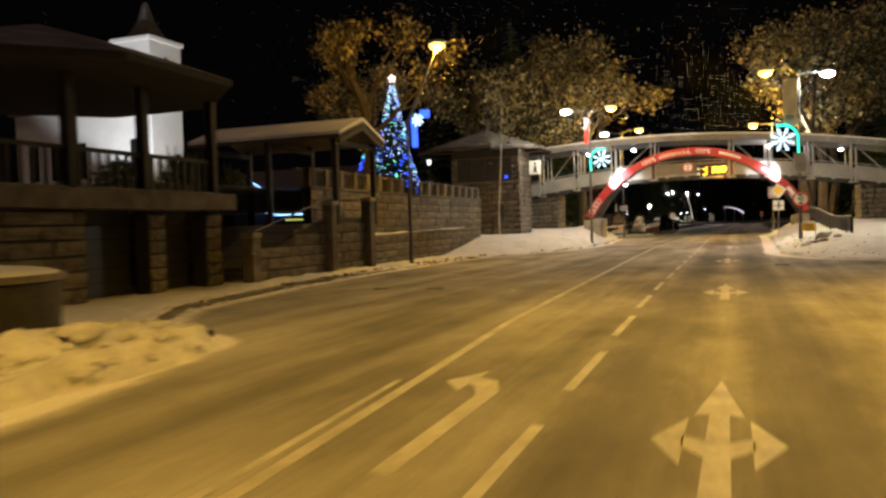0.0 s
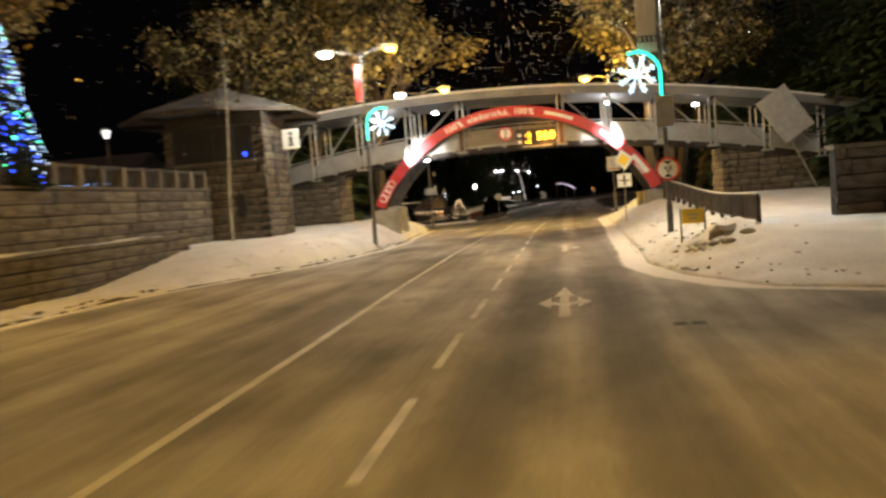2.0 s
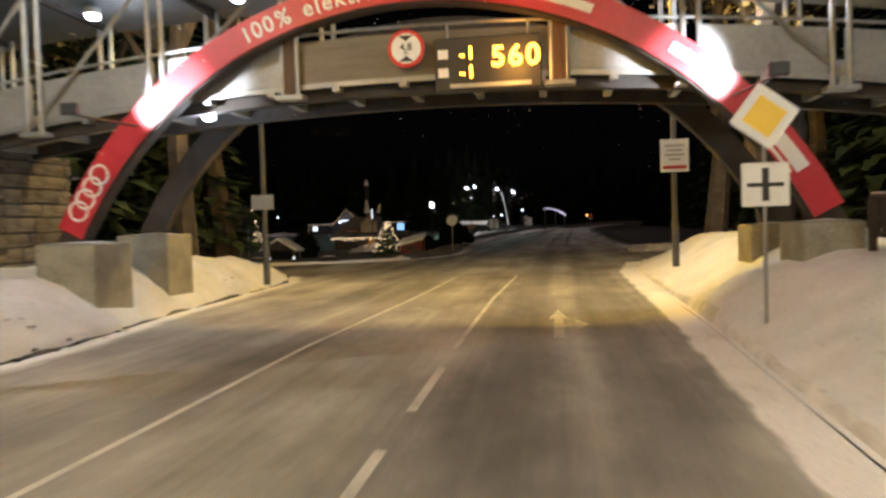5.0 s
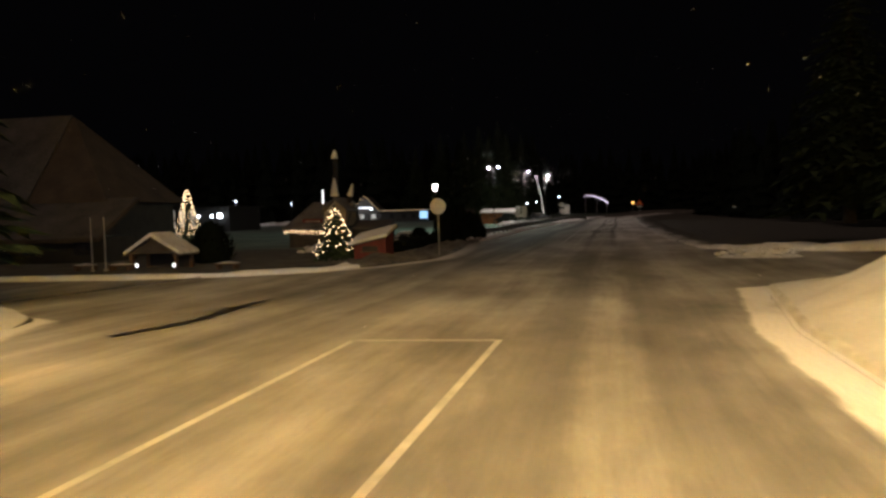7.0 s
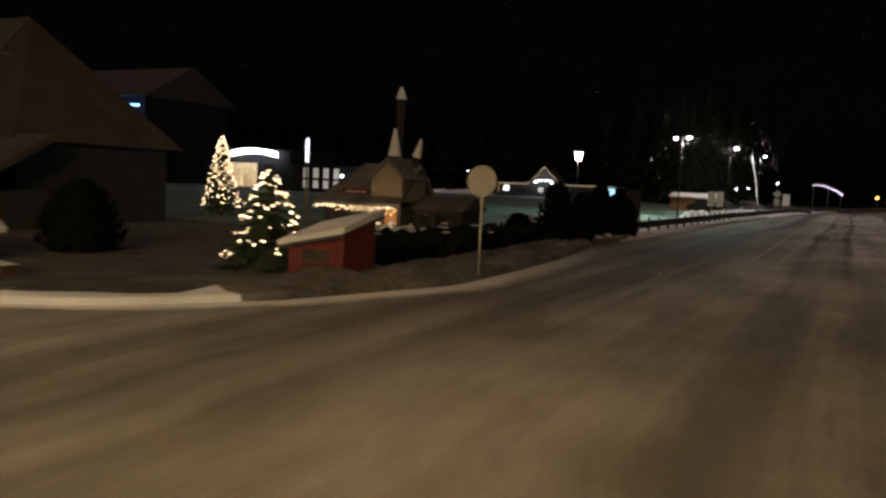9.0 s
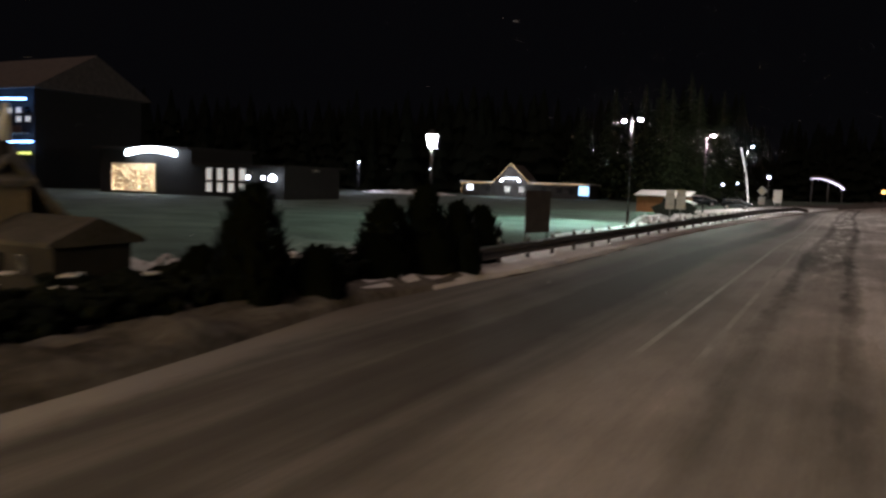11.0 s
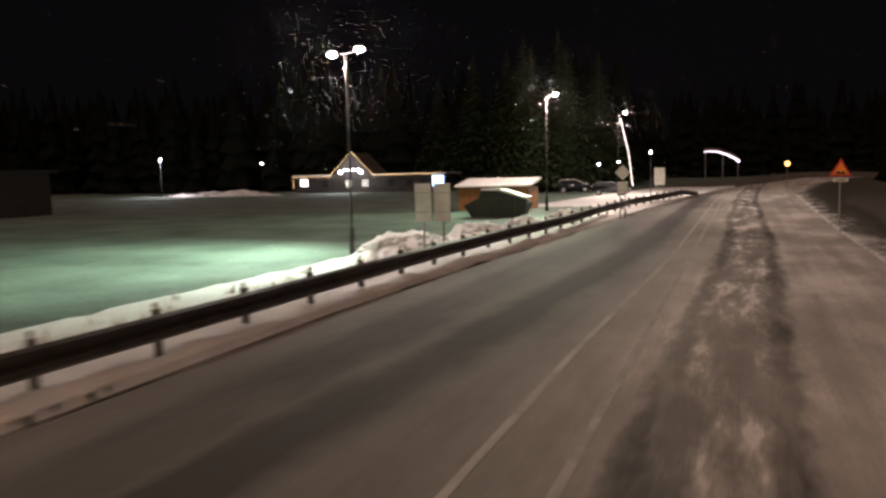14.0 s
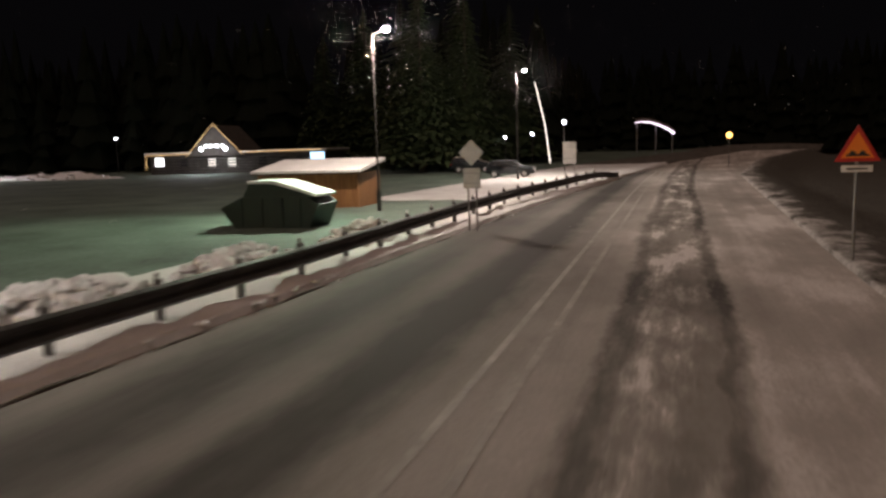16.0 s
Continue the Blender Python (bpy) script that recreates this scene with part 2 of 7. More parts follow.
def verge_mat():
    """Snow that thins out into grass with the distance from the road, which UV x holds. The grass colour is kept near
    black for the unlit side.
    """
    m = bpy.data.materials.new("snow_thinning_into_grass")
    m.use_nodes = True
    n, l = m.node_tree.nodes, m.node_tree.links
    b = n["Principled BSDF"]
    b.inputs["Roughness"].default_value, b.inputs["Specular IOR Level"].default_value = 0.9, 0.2
    uvn, tc, sp = n.new("ShaderNodeUVMap"), n.new("ShaderNodeTexCoord"), n.new("ShaderNodeSeparateXYZ")
    uvn.uv_map = "UVMap"
    l.new(uvn.outputs[0], sp.inputs[0])
    big, fine = n.new("ShaderNodeTexNoise"), n.new("ShaderNodeTexNoise")
    for q, s, d in ((big, 0.55, 5), (fine, 9.0, 4)):
        q.inputs["Scale"].default_value, q.inputs["Detail"].default_value, q.inputs["Roughness"].default_value = s, d, 0.65
        l.new(tc.outputs["Object"], q.inputs["Vector"])
    add, mul, mr = n.new("ShaderNodeMath"), n.new("ShaderNodeMath"), n.new("ShaderNodeMapRange")
    mul.operation, mul.inputs[1].default_value = "MULTIPLY", 5.0
    l.new(big.outputs["Fac"], mul.inputs[0]), l.new(mul.outputs[0], add.inputs[0]), l.new(sp.outputs[0], add.inputs[1])
    mr.interpolation_type = "SMOOTHSTEP"
    for k, v in zip(("From Min", "From Max", "To Min", "To Max"), (2.2, 3.6, 0.0, 0.92)):
        mr.inputs[k].default_value = v
    l.new(add.outputs[0], mr.inputs["Value"])
    snow, grass, mix = n.new("ShaderNodeValToRGB"), n.new("ShaderNodeValToRGB"), n.new("ShaderNodeMix")
    for r, c0, c1 in ((snow, (0.4, 0.39, 0.37, 1), (0.68, 0.67, 0.66, 1)), (grass, (0.012, 0.011, 0.008, 1), (0.09, 0.085, 0.07, 1))):
        r.color_ramp.elements[0].position, r.color_ramp.elements[1].position = 0.35, 0.68
        r.color_ramp.elements[0].color, r.color_ramp.elements[1].color = c0, c1
        l.new(fine.outputs["Fac"], r.inputs[0])
    mix.data_type = "RGBA"
    l.new(mr.outputs[0], mix.inputs[0]), l.new(snow.outputs[0], mix.inputs[6]), l.new(grass.outputs[0], mix.inputs[7])
    l.new(mix.outputs[2], b.inputs["Base Color"])
    bp = n.new("ShaderNodeBump")
    bp.inputs["Strength"].default_value, bp.inputs["Distance"].default_value = 0.7, 0.06
    l.new(fine.outputs["Fac"], bp.inputs["Height"]), l.new(bp.outputs[0], b.inputs["Normal"])
    return m


M_verge = verge_mat()
M_kerb = ramp_mat("kerb_concrete", (0.05, 0.046, 0.04), (0.15, 0.14, 0.125), 0.85, scale=4, fine=40)
M_paint = ramp_mat("worn_white_paint", (0.3, 0.285, 0.25), (0.66, 0.64, 0.6), 0.6, scale=1.3, fine=11, bump=0.1)
M_faint = ramp_mat("snow_dulled_paint", (0.26, 0.245, 0.225), (0.48, 0.46, 0.43), 0.75, scale=1.1, fine=8, bump=0.1)
M_ghost = ramp_mat("ghost_paint", (0.2, 0.19, 0.17), (0.36, 0.35, 0.32), 0.75, scale=1.1, fine=8, bump=0.1)
M_thin = ramp_mat("roof_with_thin_snow", (0.045, 0.042, 0.04), (0.17, 0.16, 0.155), 0.85, scale=1.2, fine=12, bump=0.3)
M_stone = ramp_mat("rough_stone", (0.05, 0.041, 0.032), (0.2, 0.168, 0.13), 0.9, scale=2.2, fine=22, bump=0.8, dist=0.05, rand=0.3)
M_mast = ramp_mat("dark_mast", (0.02, 0.02, 0.02), (0.045, 0.043, 0.04), 0.6, scale=3, fine=30, bump=0.05)
M_shingle = ramp_mat("dark_brown_shingle", (0.022, 0.016, 0.011), (0.06, 0.045, 0.033), 0.85, scale=1.2, fine=14, bump=0.5)
M_frost = ramp_mat("shingle_with_frost", (0.02, 0.019, 0.018), (0.085, 0.08, 0.075), 0.85, scale=0.9, fine=9, bump=0.4)
M_straw = ramp_mat("frosted_straw", (0.2, 0.18, 0.13), (0.55, 0.52, 0.45), 0.8, scale=4, fine=30, bump=0.0)
# timber with the shade of undersides and unlit walls put into its colour
M_soffit = ramp_mat("unlit_timber", (0.012, 0.011, 0.012), (0.03, 0.027, 0.026), 0.85, scale=2, fine=18, bump=0.2)
M_mortar = ramp_mat("mortar", (0.018, 0.016, 0.014), (0.05, 0.045, 0.04), 0.95, scale=5, fine=40)
M_wood = ramp_mat("dark_wood", (0.05, 0.028, 0.016), (0.13, 0.075, 0.04), 0.7, scale=2, fine=18, stretch=(6, 6, 0.6), bump=0.3)
M_tan = ramp_mat("tan_wood_panel", (0.13, 0.105, 0.075), (0.21, 0.175, 0.13), 0.6, scale=1, fine=10, stretch=(0.6, 6, 6), bump=0.15)
M_steel = ramp_mat("galvanised_steel", (0.24, 0.24, 0.24), (0.38, 0.38, 0.38), 0.45, 0.55, scale=2, fine=25, bump=0.08)
M_panel = ramp_mat("grey_sheet_metal", (0.20, 0.20, 0.205), (0.34, 0.34, 0.335), 0.5, 0.25, scale=0.8, fine=12, bump=0.08)
M_sheet = ramp_mat("darker_roof_sheet", (0.10, 0.10, 0.105), (0.2, 0.2, 0.2), 0.55, 0.2, scale=0.7, fine=10, bump=0.1)
M_pole = ramp_mat("painted_pole", (0.06, 0.06, 0.06), (0.13, 0.12, 0.12), 0.5, 0.3, scale=3, fine=30, bump=0.05)
M_dark = ramp_mat("dark_timber_beam", (0.02, 0.016, 0.013), (0.055, 0.045, 0.038), 0.8, scale=2, fine=20, bump=0.2)
M_concrete = ramp_mat("weathered_concrete", (0.17, 0.155, 0.12), (0.34, 0.31, 0.25), 0.9, scale=1.6, fine=18, bump=0.4)
M_red = ramp_mat("red_banner_vinyl", (0.42, 0.02, 0.03), (0.55, 0.035, 0.045), 0.45, scale=1, fine=8, bump=0.08)
M_white = ramp_mat("white_vinyl", (0.72, 0.72, 0.72), (0.82, 0.82, 0.82), 0.5, scale=3, fine=20, bump=0.0)
M_signred = ramp_mat("sign_red", (0.5, 0.02, 0.02), (0.58, 0.03, 0.03), 0.4, bump=0.0)
M_black = ramp_mat("black_paint", (0.015, 0.015, 0.015), (0.03, 0.03, 0.03), 0.5, bump=0.0)
M_yellow = ramp_mat("sign_yellow", (0.82, 0.55, 0.03), (0.9, 0.62, 0.05), 0.45, bump=0.0)
M_orange = ramp_mat("fluorescent_orange", (0.9, 0.22, 0.02), (0.95, 0.28, 0.03), 0.4, bump=0.0)
M_greysign = ramp_mat("bare_sign_back", (0.32, 0.32, 0.31), (0.48, 0.48, 0.47), 0.45, 0.4, scale=3, fine=20, bump=0.05)
M_roof = ramp_mat("dark_roof_shingle", (0.05, 0.04, 0.035), (0.12, 0.1, 0.085), 0.85, scale=2, fine=20, bump=0.4)
M_church = ramp_mat("white_plaster", (0.68, 0.67, 0.65), (0.82, 0.81, 0.8), 0.8, scale=0.6, fine=9, bump=0.15)
M_plaster = ramp_mat("ochre_plaster", (0.22, 0.18, 0.13), (0.34, 0.28, 0.21), 0.85, scale=0.8, fine=12, bump=0.15)
M_needle = ramp_mat("conifer_needles", (0.012, 0.022, 0.010), (0.05, 0.07, 0.03), 0.8, scale=3, fine=20, bump=0.0, spec=0.2)
# near-black copy of the needles for trees and hedges without light
M_fir = ramp_mat("unlit_fir_needles", (0.002, 0.003, 0.002), (0.008, 0.011, 0.006), 0.9, scale=3, fine=20, bump=0.0, spec=0.1)
# dry leaves, a few coloured very pale to imitate glints of lamp light
M_leaf = ramp_mat("glint_speckled_leaves", (0.014, 0.011, 0.004), (0.62, 0.5, 0.22), 0.6, bump=0.0, spec=0.3, island=2.3)
M_bark = ramp_mat("bark", (0.025, 0.019, 0.014), (0.08, 0.062, 0.048), 0.9, scale=4, fine=30, bump=0.6)
M_glass = ramp_mat("dark_window_glass", (0.01, 0.01, 0.012), (0.02, 0.02, 0.024), 0.12, bump=0.0)
M_green = ramp_mat("green_painted_steel", (0.006, 0.014, 0.009), (0.016, 0.03, 0.019), 0.6, scale=2, fine=20, bump=0.2)
M_shed = ramp_mat("orange_brown_boards", (0.2, 0.085, 0.03), (0.34, 0.16, 0.06), 0.7, scale=2, fine=14, stretch=(5, 5, 0.5), bump=0.25)
M_carpaint = ramp_mat("dark_car_paint", (0.02, 0.024, 0.028), (0.035, 0.04, 0.045), 0.3, 0.3, bump=0.0)
M_grime = ramp_mat("grimy_car_paint", (0.12, 0.105, 0.088), (0.26, 0.235, 0.2), 0.6, scale=2, fine=14, bump=0.1)
# boards coloured near black so the far buildings look unlit
M_night_boards = ramp_mat("night_dark_boards", (0.008, 0.007, 0.006), (0.022, 0.019, 0.016), 0.85, scale=2, fine=18, stretch=(5, 5, 0.5), bump=0.2)
M_rubber = ramp_mat("rubber", (0.012, 0.012, 0.012), (0.03, 0.03, 0.03), 0.85, bump=0.1)
M_redwood = ramp_mat("red_painted_boards", (0.10, 0.014, 0.010), (0.17, 0.03, 0.02), 0.7, scale=2, fine=14, stretch=(5, 5, 0.5))
G_sodium = glow("sodium_lamp_glass", (1.0, 0.56, 0.09), 5.5)
G_cool = glow("white_lamp_glass", (0.95, 0.97, 1.0), 40.0)
G_flake = glow("white_led_tube", (0.55, 0.82, 1.0), 2.4)
G_teal = glow("green_led_tube", (0.02, 0.75, 0.5), 2.2)
G_blue = glow("blue_led_tube", (0.02, 0.07, 1.0), 3.2)
G_warm = glow("warm_fairy_light", (1.0, 0.68, 0.36), 6.0)
G_bluew = glow("cool_fairy_light", (0.5, 0.72, 1.0), 2.4)
G_greenf = glow("green_fairy_light", (0.08, 1.0, 0.35), 5.0)
G_amber = glow("amber_led_digits", (1.0, 0.3, 0.012), 16.0)
G_window = glow("lit_window", (1.0, 0.93, 0.82), 0.16)
G_sign = glow("lit_sign_box", (0.92, 0.95, 1.0), 1.3)
G_strip = glow("white_light_strip", (0.86, 0.93, 1.0), 7.0)
G_bluestrip = glow("blue_light_strip", (0.22, 0.45, 1.0), 3.5)


# ---- building helpers ----
def finish(bm, name="mesh"):
    me = bpy.data.meshes.new(name)
    bm.normal_update()
    bm.to_mesh(me)
    bm.free()
    return me


def part(name, bm, material, parent=None, label="", smooth=False):
    me = finish(bm, name) if isinstance(bm, bmesh.types.BMesh) else bm
    if material is not None and not me.materials:
        me.materials.append(material)
    if smooth:
        for p in me.polygons:
            p.use_smooth = True
    ob = new(name, me)
    ob.parent = parent
    if label:
        ob["label"] = label
    return ob


def thing(name, label, category, loc=(0, 0, 0), turn=0.0, group="", kind=""):
    ob = new(name)
    ob.empty_display_size = 0.2
    ob.matrix_world = pose(*loc, 0, 0, turn)
    return tagged(ob, label, category, group, kind)


def structure(name, bm, material, label, smooth=False):
    return tagged(part(name, bm, material, None, "", smooth), label, "", "", "structure")


def box(bm, x0, x1, y0, y1, z0, z1, bevel=0.0):
    vs = [bm.verts.new((x, y, z)) for z in (z0, z1) for y in (y0, y1) for x in (x0, x1)]
    fs = [bm.faces.new([vs[i] for i in f]) for f in ((0, 2, 3, 1), (4, 5, 7, 6), (0, 1, 5, 4), (2, 6, 7, 3), (0, 4, 6, 2), (1, 3, 7, 5))]
    if bevel:
        bmesh.ops.bevel(bm, geom=list({e for f in fs for e in f.edges}), offset=bevel, segments=1, affect="EDGES")
    return bm


def B(*a, bevel=0.0):
    return box(bmesh.new(), *a, bevel=bevel)


def tube(bm, pts, r0, r1=None, n=8, cap=True):
    """A round bar along points, tapering from r0 to r1."""
    r1 = r0 if r1 is None else r1
    pts = [Vector(p) for p in pts]
    rings = []
    for i, p in enumerate(pts):
        d = (pts[min(i + 1, len(pts) - 1)] - pts[max(i - 1, 0)]).normalized()
        a = d.cross(Vector((0, 0, 1)) if abs(d.z) < 0.95 else Vector((1, 0, 0))).normalized()
        b = d.cross(a)
        r = r0 + (r1 - r0) * i / max(1, len(pts) - 1)
        rings.append([bm.verts.new(p + (a * math.cos(t) + b * math.sin(t)) * r) for t in (2 * math.pi * k / n for k in range(n))])
    for q, w in zip(rings, rings[1:]):
        for k in range(n):
            bm.faces.new((q[k], q[(k + 1) % n], w[(k + 1) % n], w[k]))
    if cap:
        bm.faces.new(rings[0][::-1]), bm.faces.new(rings[-1])
    return bm


def Tb(*pts, r=0.05, r1=None, n=8):
    return tube(bmesh.new(), pts, r, r1, n)


def prism(bm, poly, axis, a, b):
    """A polygon swept along an axis from a to b. poly holds the other two coordinates in x, y, z order."""
    def at(p, v):
        return {"x": (v, p[0], p[1]), "y": (p[0], v, p[1]), "z": (p[0], p[1], v)}[axis]
    lo, hi = [bm.verts.new(at(p, a)) for p in poly], [bm.verts.new(at(p, b)) for p in poly]
    n = len(poly)
    bm.faces.new(lo), bm.faces.new(hi[::-1])
    for i in range(n):
        bm.faces.new((lo[i], hi[i], hi[(i + 1) % n], lo[(i + 1) % n]))
    bmesh.ops.recalc_face_normals(bm, faces=bm.faces[:])
    return bm


def ball(bm, c, r, squash=(1, 1, 1), sub=1, jitter=0.0, rnd=random):
    g = bmesh.ops.create_icosphere(bm, subdivisions=sub, radius=r)
    for v in g["verts"]:
        k = 1 + rnd.uniform(-jitter, jitter)
        v.co = Vector((v.co.x * squash[0] * k, v.co.y * squash[1] * k, v.co.z * squash[2] * k)) + Vector(c)
    return bm


def lettering(text, size, material, parent, m, name="lettering", depth=0.004, fat=0.012):
    c = bpy.data.curves.new("text", "FONT")
    c.offset = fat * size
    c.body, c.size, c.align_x, c.align_y, c.extrude = text, size, "CENTER", "CENTER", depth
    tmp = new("text", c)
    me = bpy.data.meshes.new_from_object(tmp.evaluated_get(bpy.context.evaluated_depsgraph_get()))
    bpy.data.objects.remove(tmp)
    me.materials.clear()
    ob = part(name, me, material, parent)
    ob.matrix_basis = m
    return ob


FRONT = pose(0, 0, 0, 90, 0, 0)      # lettering that faces south, towards the coming traffic


# ---- the lie of the road ----
def lane(y):
    return 0.0 if y < 70 else 0.023 * (y - 70) + max(0.0, y - 165) ** 2 * 0.0006


LEFT = [(-60, -7.4), (2, -6.3), (7, -6.3), (11.3, -7.2), (12.6, -9.6), (15, -10.9), (21, -11.9), (27, -12.3), (35, -12.2), (38, -11.9), (41, -10.9), (47, -9.1),
        (52, -8.5), (58, -8.4), (63, -9.0), (72, -9.4), (75, -10.4), (77.5, -16), (78.5, -45), (82.6, -45), (83.3, -15.5), (84.4, -11.2), (85.8, -9.0), (88, -7.4),
        (91.7, -6.05), (95, -6.05), (99, -6.2), (101, -6.4), (105, -6.9), (110, -6.5), (112, -6.2), (120, -5.9), (130, -5.8), (137, -5.4), (144, -4.7), (152, -4.2), (162, -3.4),
        (175, -2.0), (188, -0.6), (215, 3.2), (260, 14), (400, 60)]
RIGHT = [(-60, 3.2), (-14, 3.2), (-11, 30), (29, 30), (31.8, 6.0), (33.4, 3.5), (36, 2.4), (39, 1.95), (43, 2.15), (51, 2.3), (60, 2.6), (74, 2.8),
         (80, 3.6), (83, 9), (84, 40), (91, 40), (92.5, 9), (96, 4.3), (110, 3.9), (150, 4.75), (186, 6.2), (215, 10.5), (260, 22), (400, 68)]


def edge(table, y):
    return float(np.interp(y, [p[0] for p in table], [p[1] for p in table]))


def sm(x, a, b):
    t = min(1.0, max(0.0, (x - a) / (b - a)))
    return t * t * (3 - 2 * t)


def lump(x, y, s, seed=0.0):
    return noise.fractal((x * s, y * s, seed), 1.0, 2.0, 4)


def height_left(d, x, y):
    town = sm(y, 38, 48) * (1 - sm(y, 72, 77))
    z = 0.11 + town * (0.4 * sm(d, 0.05, 0.7) + 0.36 * sm(d, 0.6, 2.0) + 0.1 * sm(d, 2.0, 5.0) + 0.25 * sm(y, 54, 59) * (1 - sm(y, 66, 71)) * sm(d, 0.5, 1.3))
    z += (0.06 + 0.16 * sm(y, 86, 90) * (1 - 0.75 * sm(y, 104, 112))) * sm(d, 0.05, 0.5) * (1 - sm(d, 0.8, 2.4)) * (0.6 + 1.3 * lump(x, y, 1.4, 3))
    heap = math.exp(-((x + 6.9) / 1.2) ** 2 - ((y - 9.3) / 2.6) ** 2) * (1 - sm(y, 11.5, 13.5))
    z += 0.3 * heap * (0.8 + 0.9 * lump(x, y, 1.6, 7))
    z += 0.02 * lump(x, y, 0.8, 1) + sm(d, 6, 20) * 0.05 * lump(x, y, 0.15, 2)
    z += 0.3 * sm(y, 60, 64) * (1 - sm(y, 69, 74)) * sm(d, 0.4, 1.2) * (1 - sm(d, 2.5, 4)) * (0.3 + lump(x, y, 1.1, 9))
    z += 0.05 * lump(x, y, 1.7, 11) * sm(d, 0.1, 0.6) * (1 - sm(d, 4, 8))
    z -= 1.0 * math.exp(-((x + 13.2) / 4.0) ** 4 - ((y - 121.0) / 3.6) ** 4)
    return z + 5.0 * sm(d, 120, 500)


def height_right(d, x, y):
    town = sm(y, 31, 38) * (1 - sm(y, 76, 81))
    z = 0.015 + 0.05 * sm(y, 38, 43) + town * (0.3 * sm(d, 0.05, 1.0) + 0.42 * sm(d, 0.6, 2.4) + 0.5 * sm(d, 0.6, 2.8) * sm(y, 44, 60))
    mound = math.exp(-((x - 4.1) / 0.9) ** 2 - ((y - 38.9) / 1.5) ** 2)
    z += 0.28 * mound * (0.8 + 0.8 * lump(x, y, 1.5, 5))
    z += 0.35 * math.exp(-((x - 3.6) / 0.9) ** 2 - ((y - 60.6) / 2.2) ** 2)
    z += 0.06 * sm(d, 0.02, 0.35) * (1 - sm(d, 0.7, 1.8)) * (0.7 + 1.2 * lump(x, y, 1.5, 4))
    z += 0.35 * sm(y, 90, 92.2) * (1 - sm(y, 93.5, 97)) * (1 - sm(x, 16, 22)) * (0.5 + 0.9 * lump(x, y, 0.7, 6))
    z += 0.025 * lump(x, y, 0.9, 2) + (0.03 + 0.07 * math.exp(-((x - 3.8) / 1.3) ** 2 - ((y - 38.5) / 2.5) ** 2)) * lump(x, y, 2.0, 12) * sm(d, 0.1, 0.6) * (1 - sm(d, 5, 9))
    if y > 94:
        z -= sm(y, 94, 104) * (0.75 * sm(d, 0.9, 4.2) - 0.12 * lump(x, y, 0.7, 3) * sm(d, 0.3, 1.5))
    return z + 6.0 * sm(d, 60, 500)


def grid_mesh(name, rows, uvs=None, more=None):
    h, w = len(rows), len(rows[0])
    verts = [p for r in rows for p in r]
    faces = [(i * w + j, i * w + j + 1, (i + 1) * w + j + 1, (i + 1) * w + j) for i in range(h - 1) for j in range(w - 1)]
    me = bpy.data.meshes.new(name)
    me.from_pydata(verts, [], faces)
    for key, table in (("UVMap", uvs), ("verge", more)):
        if not table:
            continue
        flat = [q for r in table for q in r]
        layer = me.uv_layers.new(name=key)
        for lp in me.loops:
            layer.data[lp.index].uv = flat[lp.vertex_index]
    me.update()
    return me


